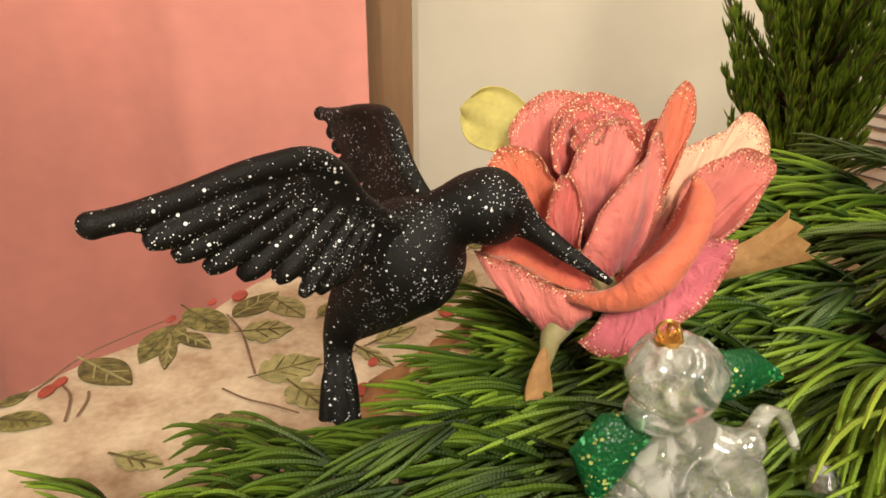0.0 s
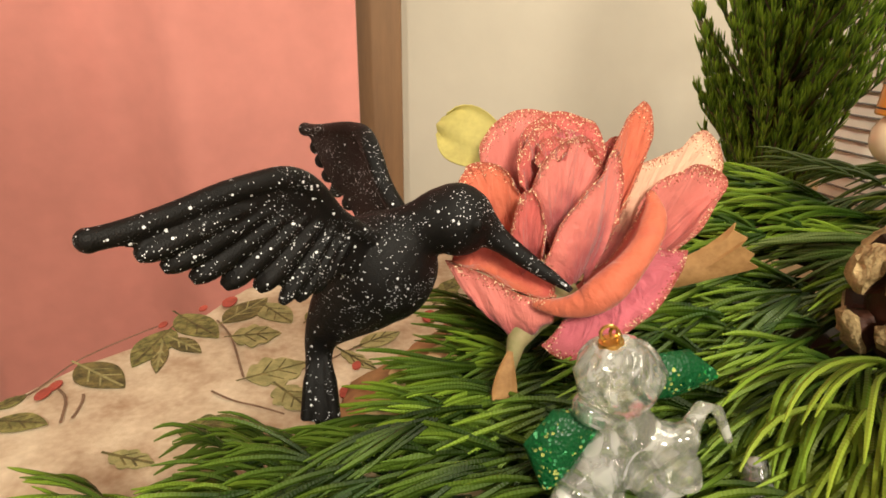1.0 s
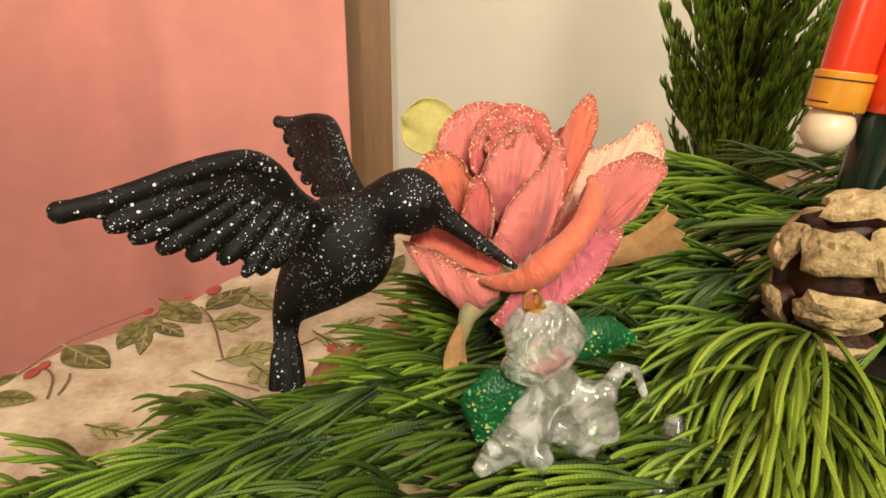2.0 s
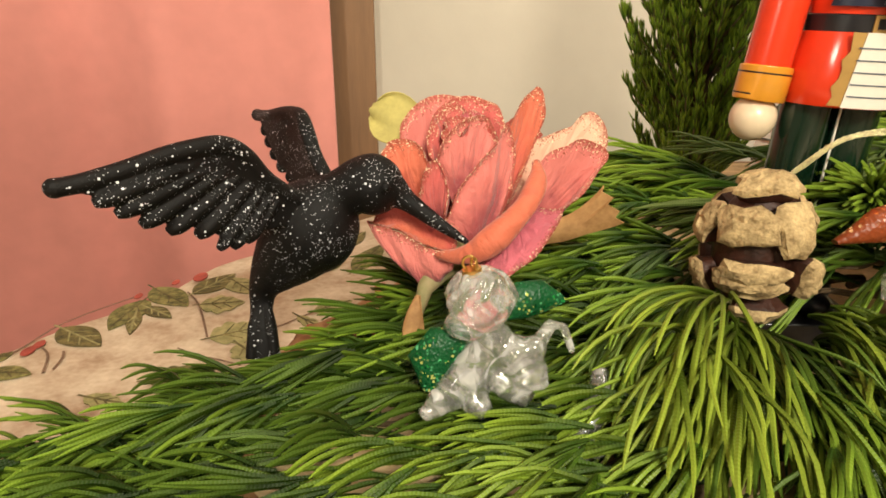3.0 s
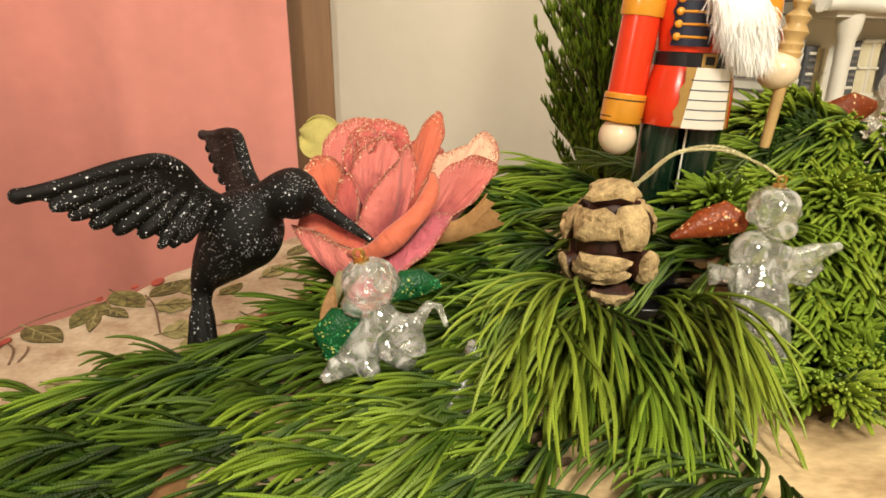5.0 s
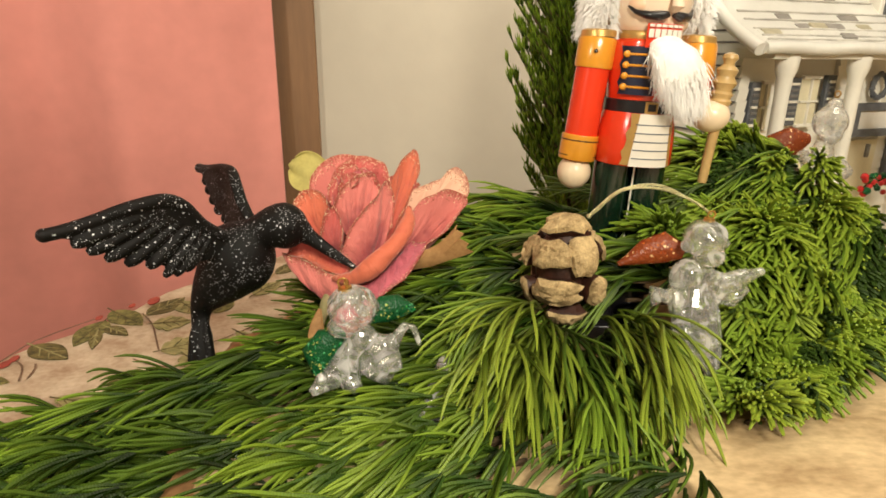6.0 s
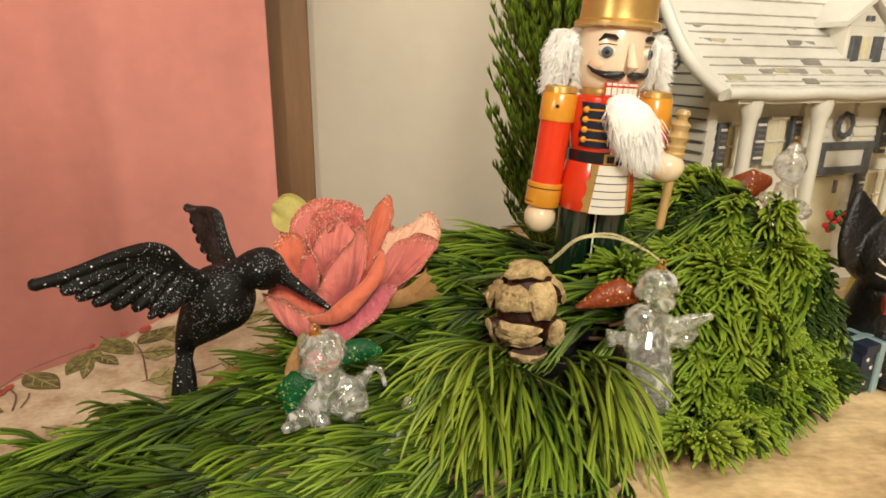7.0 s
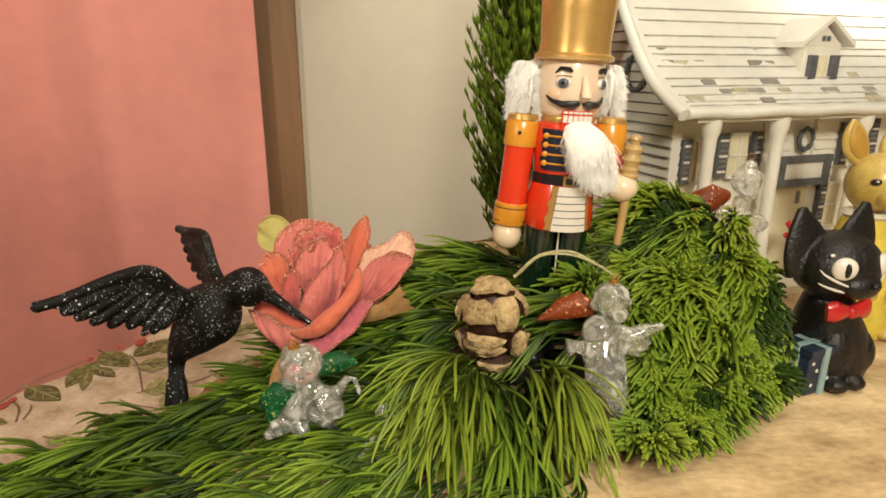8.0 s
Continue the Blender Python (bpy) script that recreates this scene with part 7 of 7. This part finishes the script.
def ceramic_house():
    t = thing("ceramic_house", hp(0.15, 0.06, 0.033), "white glazed ceramic house with porch, shutters and shingle roof", "ceramic house")
    wide, deep = 0.345, 0.118
    # core walls
    g = Geo()
    hbox(g, 0.006, wide - 0.006, 0.006, deep, 0.033, 0.222)
    wall = part("wall", g, M_CERAMIC, t, smooth=False)
    # gable end in lapped boards; each board tilts out at its foot
    prof = spline(ROOF, 41)
    n = 33
    for i in range(n):
        z = 0.036 + i * 0.0092
        lo, hi = -0.002, deep + 0.002
        if z > 0.205:
            ys = [y for y, zz in prof if zz > z + 0.012]
            lo = (min(ys) if ys else 0.09) + 0.002
            hi = 0.18 - lo if lo > 0.06 else deep + 0.002
        if hi - lo < 0.01:
            continue
        g = Geo()
        a, b, c, d = hp(-0.0022, lo, z), hp(-0.0022, hi, z), hp(-0.0004, hi, z + 0.0098), hp(-0.0004, lo, z + 0.0098)
        g.prism([a, d, c, b], hp(0.01, 0, 0) - hp(0, 0, 0))
        part("board", g, M_CERAMIC, t, smooth=False)
        g = Geo()
        g.tube([hp(-0.0024, lo + 0.001, z - 0.0002), hp(-0.0024, hi, z - 0.0002)], [0.0008, 0.0008], 5)
        part("groove", g, M_GROOVE, wall)
    g = Geo()
    g.prism([hp(0.0, 0.02, 0.2), hp(0.0, 0.045, 0.262), hp(0.0, 0.088, 0.336), hp(0.0, deep, 0.30), hp(0.0, deep, 0.2)], hp(0.012, 0, 0) - hp(0, 0, 0))
    part("gable", g, M_CERAMIC, t, smooth=False)
    # front boards between the openings
    for i in range(18):
        z = 0.036 + i * 0.0092
        for x0, x1 in ((0.0, 0.008), (0.110, 0.146), (0.176, 0.206), (0.236, 0.300)):
            g = Geo()
            a, b, c, d = hp(x0, 0.0008, z), hp(x1, 0.0008, z), hp(x1, 0.0034, z + 0.0096), hp(x0, 0.0034, z + 0.0096)
            g.prism([a, b, c, d], hp(0, 0.006, 0) - hp(0, 0, 0))
            part("board", g, M_CERAMIC, t, smooth=False)
    # roof sheet with a rounded verge
    g = Geo()
    rows = []
    for y, z in prof:
        rows.append([hp(-0.024 + (wide + 0.048) * j / 40, y, z + 0.0006 * math.sin(j * 1.7 + z * 200)) for j in range(41)])
    g.sheet(rows, thick=0.007)
    rows = [[hp(-0.024 + (wide + 0.048) * j / 8, 0.18 - y, z) for j in range(9)] for y, z in prof]
    g.sheet(rows, thick=0.007)
    roof = part("roof", g, M_CERAMIC_ROOF, t)
    g = Geo()
    for x in (-0.0245, wide + 0.0245):
        g.tube([hp(x, y, z - 0.001) for y, z in prof], [0.0052] * 41, 10)
    g.tube([hp(-0.022 + (wide + 0.044) * k / 24, prof[0][0], prof[0][1] + 0.0007 * math.sin(k * 1.3)) for k in range(25)], [0.0046] * 25, 10)
    part("verge", g, M_CERAMIC_ROOF, roof)
    # shingle courses: white rows, with grey and tan ones strewn in
    rng = random.Random(21)
    for i in range(1, 15):
        u = i / 15
        y, z = roof_at(u)
        y2, z2 = roof_at(u + 0.06)
        dv = Vector((0, y2 - y, z2 - z)).normalized()
        tilt = math.atan2(dv.z, dv.y)
        x = -0.018 + rng.uniform(0, 0.01)
        while x < wide + 0.012:
            w = rng.uniform(0.013, 0.022)
            pick = rng.random()
            if 0.128 < x < 0.2 and 0.2 < u < 0.62:
                x += w
                continue
            g = Geo()
            ln = 0.0125 if pick >= 0.22 else 0.0065
            up = rng.uniform(0.0, 0.0012)
            hbox(g, x + 0.0008, x + w, y - 0.0012, y - 0.0012 + ln, z + 0.0036, z + 0.0060 + up, 0, 0.3, (tilt + 0.10, 0, 0))
            part("shingle", g, M_SHINGLE_GREY if pick < 0.13 else M_SHINGLE_TAN if pick < 0.22 else M_CERAMIC_ROOF, roof, smooth=False)
            x += w
        line = Geo()
        line.tube([hp(-0.016 + (wide + 0.03) * k / 20, y - 0.0030, z + 0.0030) for k in range(21)], [0.0008] * 21, 5)
        part("course_joint", line, M_COURSE, roof)
    # porch columns with flared heads
    for x in (0.014, 0.0900, 0.194, 0.285):
        g = Geo()
        top = 0.2055
        g.lathe(hp(x, -0.030, 0.040), (0, 0, 1), [(0, 0.0085), (0.006, 0.0085), (0.008, 0.0064), (0.06, 0.0058), (0.13, 0.0055), (0.145, 0.0062), (0.150, 0.0080), (0.158, 0.0088), (0.166, 0.0075)], 16)
        part("column", g, M_CERAMIC, t)
    g = Geo()
    hbox(g, -0.012, wide + 0.012, -0.042, 0.002, 0.0325, 0.0415)
    part("porch_floor", g, M_CERAMIC, t, smooth=False)
    g = Geo()
    hbox(g, -0.006, wide + 0.006, -0.036, 0.002, 0.1985, 0.2065)
    part("porch_beam", g, M_CERAMIC, t, smooth=False)

    def shutter(x, z0, z1, w=0.0105, y=-0.0035):
        g = Geo()
        hbox(g, x, x + w, y, y + 0.005, z0, z1, 0, 0.2)
        sh = part("shutter", g, M_SHUTTER, t, "slate grey louvred shutter", smooth=False)
        k = int((z1 - z0) / 0.0052)
        for i in range(k):
            z = z0 + 0.003 + (z1 - z0 - 0.006) * (i + 0.5) / k
            s = Geo()
            hbox(s, x + 0.0022, x + w - 0.0022, y - 0.0013, y + 0.0005, z - 0.0011, z + 0.0011, 0, 0.3)
            part("slat", s, M_GROOVE if i % 3 else M_CERAMIC, sh, smooth=False)

    def window(x0, x1, z0, z1):
        g = Geo()
        hbox(g, x0, x1, -0.0015, 0.004, z0, z1, 0, 0.2)
        w = part("window", g, M_WINDOW, t, smooth=False)
        f = Geo()
        for a, b, c, d in ((x0, x1, z0 - 0.002, z0 + 0.001), (x0, x1, z1 - 0.001, z1 + 0.002), ((x0 + x1) / 2 - 0.0008, (x0 + x1) / 2 + 0.0008, z0, z1), (x0, x1, (z0 + z1) / 2 - 0.0008, (z0 + z1) / 2 + 0.0008)):
            hbox(f, a, b, -0.0035, 0.0, c, d, 0, 0.2)
        part("window_frame", f, M_CERAMIC, w, smooth=False)

    shutter(0.0105, 0.1400, 0.1800)
    window(0.0225, 0.034, 0.1410, 0.1790)
    shutter(0.0500, 0.1440, 0.1835, 0.0135)
    window(0.0660, 0.0870, 0.1440, 0.1830)
    shutter(0.0930, 0.1460, 0.1850, 0.0105)
    shutter(0.2060, 0.1480, 0.1900)
    window(0.2180, 0.2400, 0.1480, 0.1890)
    shutter(0.2430, 0.1480, 0.1930, 0.0130)
    # lower storey
    shutter(0.0105, 0.0760, 0.1180)
    window(0.0225, 0.034, 0.0770, 0.1170)
    window(0.0640, 0.0850, 0.0770, 0.1170)
    shutter(0.1880, 0.0860, 0.1310)
    window(0.2000, 0.2300, 0.0860, 0.1300)
    g = Geo()
    hbox(g, 0.118, 0.172, -0.002, 0.004, 0.042, 0.128, 0, 0.1)
    door = part("door", g, M_WINDOW, t, smooth=False)
    for x in (0.122, 0.158):
        g = Geo()
        hbox(g, x, x + 0.004, -0.004, -0.001, 0.112, 0.124, 0, 0.2)
        part("door_pane", g, M_GROOVE, door, smooth=False)
    # balcony rail with a white panel
    g = Geo()
    hbox(g, 0.105, 0.178, -0.020, -0.014, 0.1560, 0.1625)
    hbox(g, 0.110, 0.176, -0.020, -0.014, 0.1340, 0.1405)
    hbox(g, 0.110, 0.1185, -0.020, -0.014, 0.1405, 0.1560)
    hbox(g, 0.1680, 0.176, -0.020, -0.014, 0.1405, 0.1560)
    rail = part("balcony_rail", g, M_SHUTTER, t, "slate grey rail with a white panel", smooth=False)
    g = Geo()
    hbox(g, 0.1180, 0.1685, -0.0175, -0.0155, 0.1405, 0.1560)
    part("panel", g, M_CERAMIC_ROOF, rail, smooth=False)
    # wreaths
    def wreath(c, r, axis):
        g = Geo()
        q = Vector(axis).to_track_quat("Z", "Y")
        rr = random.Random(3)
        for k in range(26):
            w = 2 * math.pi * k / 26
            p = Vector(c) + q @ Vector((r * math.cos(w), r * math.sin(w) * 1.15, 0))
            g.ball(p, rr.uniform(0.0016, 0.0030), n=7, rings=5)
        part("wreath", g, M_SHUTTER, t, "dark grey leafy wreath")["kind"] = "stuff"

    front = hp(0, -1, 0) - hp(0, 0, 0)
    left = hp(-1, 0, 0) - hp(0, 0, 0)
    wreath(hp(0.1600, -0.001, 0.1755), 0.0088, front)
    wreath(hp(-0.006, 0.052, 0.2380), 0.0140, left)
    # dormer
    g = Geo()
    x0, x1 = 0.137, 0.190
    hbox(g, x0 + 0.004, x1 - 0.004, 0.000, 0.05, 0.226, 0.262, 0, 0.05)
    mid = (x0 + x1) / 2
    g.prism([hp(x0 + 0.004, 0.0, 0.262), hp(x1 - 0.004, 0.0, 0.262), hp(mid, 0.0, 0.279)], hp(0, 0.05, 0) - hp(0, 0, 0))
    dormer = part("dormer", g, M_CERAMIC, t, smooth=False)
    g = Geo()
    for s in (-1, 1):
        a = hp(mid, -0.006, 0.2835)
        b = hp(mid + s * (x1 - x0) * 0.62, -0.006, 0.2605)
        dep = hp(0, 0.07, 0) - hp(0, 0, 0)
        upv = Vector((0, 0, 0.0045))
        loop = [a, b, b + upv, a + upv]
        g.prism(loop if s < 0 else loop[::-1], dep)
    part("dormer_roof", g, M_CERAMIC_ROOF, dormer, smooth=False)
    for x in (x0 + 0.008, x1 - 0.017):
        g = Geo()
        hbox(g, x, x + 0.0095, -0.004, 0.001, 0.2295, 0.2535, 0, 0.2)
        part("dormer_shutter", g, M_SHUTTER, dormer, smooth=False)
    g = Geo()
    hbox(g, mid - 0.006, mid + 0.006, -0.002, 0.001, 0.2300, 0.2530, 0, 0.2)
    hbox(g, mid - 0.0012, mid + 0.0012, -0.0032, 0.001, 0.2300, 0.2530, 0, 0.2)
    part("dormer_window", g, M_WINDOW, dormer, smooth=False)
    for s in (-1, 1):
        g = Geo()
        hbox(g, mid + s * 0.003 - 0.0013, mid + s * 0.003 + 0.0013, -0.0024, 0.001, 0.2660, 0.2705, 0, 0.2)
        part("vent", g, M_SHUTTER, dormer, smooth=False)
    # red and green flower tub by the steps
    g = Geo()
    rr = random.Random(4)
    for k in range(26):
        g.ball(hp(0.118 + rr.uniform(-0.014, 0.014), -0.044 + rr.uniform(-0.003, 0.003), 0.096 + rr.uniform(-0.006, 0.010)), rr.uniform(0.002, 0.0036), n=7, rings=5, mat=k % 2)
    part("flower_box", g, [M_BOW, M_GLITTER_GREEN], t, "tiny red flowers with green leaves")["kind"] = "stuff"


ceramic_house()


# ---------- black cat figurine, gift box, rabbit ----------
def cat_figurine():
    K, BW, WH = range(3)
    g = Geo()
    # one rounded mass: neck, hunched body, haunch, chest and paws, head, muzzle and ears
    g.tube([(0.014, 0.003, 0.001), (0.014, 0.003, 0.014), (0.011, 0.002, 0.034), (0.004, -0.001, 0.050), (0.001, -0.003, 0.064)], [0.0250, 0.0275, 0.0240, 0.0180, 0.0140], 22, K)
    g.ball((0.026, -0.004, 0.0190), (0.0150, 0.0180, 0.0190), n=18, rings=12, mat=K)
    g.ball((0.003, -0.012, 0.0210), (0.0140, 0.0120, 0.0230), n=18, rings=12, mat=K)
    for x in (-0.002, 0.013):
        g.ball((x, -0.022, 0.0055), (0.0075, 0.0085, 0.0052), mat=K)
    hz = 0.0830
    g.ball((0, -0.004, hz), (0.0285, 0.0250, 0.0225), n=26, rings=18, mat=K)
    g.ball((0, -0.024, hz - 0.008), (0.0140, 0.0085, 0.0085), n=18, rings=12, mat=K)
    for s in (-1, 1):
        a, tip = Vector((s * 0.0165, 0.000, hz + 0.006)), Vector((s * 0.0270, 0.004, hz + 0.038))
        pts = bezier(a - Vector((0, 0, 0.008)), a.lerp(tip, 0.5) + Vector((s * 0.003, 0, 0)), tip, 8)
        g.tube(pts, [(0.0066, 0.0185), (0.0060, 0.0190), (0.0054, 0.0182), (0.0048, 0.0162), (0.0042, 0.0134), (0.0036, 0.0100), (0.0030, 0.0064), (0.0022, 0.0028)], 16, K, side=(0, 1, 0))
    g = fused(g, M_CAT, 0.0011, 3)
    # eyes with slit pupils, whisker lines
    for s in (-1, 1):
        e = Vector((s * 0.0150, -0.0228, hz + 0.0040))
        q = Euler((0, 0, radians(-24 * -s)))
        g.ball(e, (0.0078, 0.0040, 0.0074), q, n=18, rings=12, mat=WH)
        g.ball(e + Vector((s * 0.0012, -0.0033, 0.0)), (0.0020, 0.0016, 0.0046), q, mat=K)
        # two long whisker lines on the cheek, and a dash at each corner of the eye
        for z0, z1 in ((0.0025, -0.0075), (-0.0065, -0.0120)):
            pts = []
            for i in range(8):
                u = i / 7
                az = radians(64 - 42 * u) * s
                dz = z0 + (z1 - z0) * u ** 0.7
                k = 1.015 * math.sqrt(max(0.0, 1 - (dz / 0.0232) ** 2))
                pts.append((0.0285 * k * math.sin(az), -0.004 - 0.0250 * k * math.cos(az), hz + dz))
            g.tube(pts, [0.0003, 0.0006, 0.0008, 0.0009, 0.0009, 0.0008, 0.0006, 0.0003], 6, WH)
        g.ball(e + Vector((s * 0.0075, 0.0035, 0.0085)), (0.0018, 0.0010, 0.0010), mat=WH)
        g.ball(e + Vector((s * -0.0068, -0.0022, -0.0072)), (0.0018, 0.0010, 0.0009), mat=WH)
    g.ball((0, -0.0335, hz - 0.0055), (0.0030, 0.0020, 0.0022), mat=K)
    # bow
    for s in (-1, 1):
        g.tube([(0, -0.0190, 0.0565), (s * 0.006, -0.0205, 0.0570), (s * 0.013, -0.0200, 0.0575), (s * 0.017, -0.0180, 0.0570)], [(0.0030, 0.003), (0.0050, 0.0036), (0.0074, 0.0040), (0.0060, 0.0028)], 12, BW, side=(0, 0, 1))
    g.ball((0, -0.0215, 0.0565), (0.0042, 0.0040, 0.0045), mat=BW)
    m = pose(0.4070, 0.1930, 0.032, 0, 0, 14) @ Matrix.Scale(1.03, 4)
    g.v = [m @ Vector(p) for p in g.v]
    return solo("cat_figurine", g, [M_CAT, M_BOW, M_WHITE], (0.404, 0.193, 0.032), "black clay cat figurine with white eyes and red bow", "cat figurine")


cat_figurine()


def gift_box():
    t = thing("gift_box", (0.3935, 0.1790, 0.032), "small dotted navy gift box with pale blue ribbon", "gift box")
    q = Euler((0, 0, radians(20)))
    c = Vector((0.3935, 0.1790, 0.032))

    def place(x, y, z):
        return c + q.to_matrix() @ Vector((x, y, z))

    g = Geo()
    g.box(place(0, 0, 0.0145), (0.0235, 0.0215, 0.029), q)
    part("box", g, M_GIFT, t, smooth=False)
    g = Geo()
    g.box(place(0, 0, 0.0310), (0.0255, 0.0235, 0.0060), q)
    part("lid", g, M_GIFT, t, smooth=False)
    g = Geo()
    g.box(place(0.002, -0.0004, 0.0170), (0.0052, 0.0240, 0.0345), q)
    g.box(place(-0.0006, 0.0, 0.0170), (0.0262, 0.005, 0.0347), q)
    part("ribbon", g, M_RIBBON, t, smooth=False)
    for x, z in ((-0.0075, 0.008), (-0.004, 0.018), (0.0085, 0.010), (-0.0085, 0.024), (0.009, 0.021)):
        g = Geo()
        g.ball(place(x, -0.0108, z), (0.0014, 0.0005, 0.0014), q, n=10, rings=6)
        part("dot", g, M_WHITE, t)


gift_box()


def rabbit_figurine():
    R, EA, CO, WH, K = range(5)
    g = Geo()
    g.tube([(0, 0, 0.001), (0, 0, 0.020), (0, 0, 0.055), (0, -0.001, 0.092), (0, -0.002, 0.118)], [0.034, 0.036, 0.033, 0.025, 0.0175], 24, CO)
    for s in (-1, 1):
        g.tube([(s * 0.024, -0.004, 0.078), (s * 0.030, -0.016, 0.056), (s * 0.014, -0.030, 0.048)], [0.009, 0.0095, 0.0075], 12, CO)
        g.ball((s * 0.010, -0.032, 0.048), 0.0068, mat=R)
        g.ball((s * 0.016, -0.026, 0.006), (0.011, 0.016, 0.0065), mat=R)
    g.lathe((0, -0.002, 0.113), (0, 0, 1), [(0, 0.019), (0.003, 0.0225), (0.006, 0.019)], 22, WH)
    hz = 0.145
    g.ball((0, -0.004, hz), (0.0240, 0.0260, 0.0270), n=24, rings=16, mat=R)
    g.ball((0, -0.024, hz - 0.010), (0.0150, 0.0130, 0.0115), mat=R)
    for s in (-1, 1):
        a, tip = Vector((s * 0.0120, 0.004, hz + 0.018)), Vector((s * 0.0260, 0.006, hz + 0.056))
        pts = bezier(a, a.lerp(tip, 0.5) + Vector((s * 0.004, 0.002, 0)), tip, 9)
        g.tube(pts, [(0.0050, 0.0070), (0.0055, 0.0095), (0.0055, 0.0118), (0.0052, 0.0128), (0.005, 0.0128), (0.0046, 0.0120), (0.004, 0.0100), (0.003, 0.0066), (0.0016, 0.0020)], 16, R, side=(0, 1, 0))
        g.tube([p + Vector((0, -0.0038, 0)) for p in pts[1:8]], [(0.0026, 0.0050), (0.003, 0.0078), (0.003, 0.0090), (0.0028, 0.0090), (0.0024, 0.0080), (0.0018, 0.0058), (0.001, 0.002)], 12, EA, side=(0, 1, 0))
        g.ball((s * 0.0170, -0.0215, hz + 0.004), (0.0044, 0.0030, 0.0032), Euler((0, 0, radians(24 * s))), mat=K)
        g.ball((s * 0.0178, -0.0238, hz + 0.0048), 0.0010, mat=WH)
    g.ball((0, -0.0355, hz - 0.006), (0.0032, 0.0022, 0.0024), mat=K)
    m = pose(0.4900, 0.2720, 0.032, 0, 0, 6) @ Matrix.Scale(0.86, 4)
    g.v = [m @ Vector(p) for p in g.v]
    return solo("rabbit_figurine", g, [M_RABBIT, M_RABBIT_EAR, M_RABBIT_COAT, M_WHITE, M_BLACK], (0.506, 0.272, 0.032), "ochre glazed rabbit figurine in yellow knitted coat", "rabbit figurine")


rabbit_figurine()
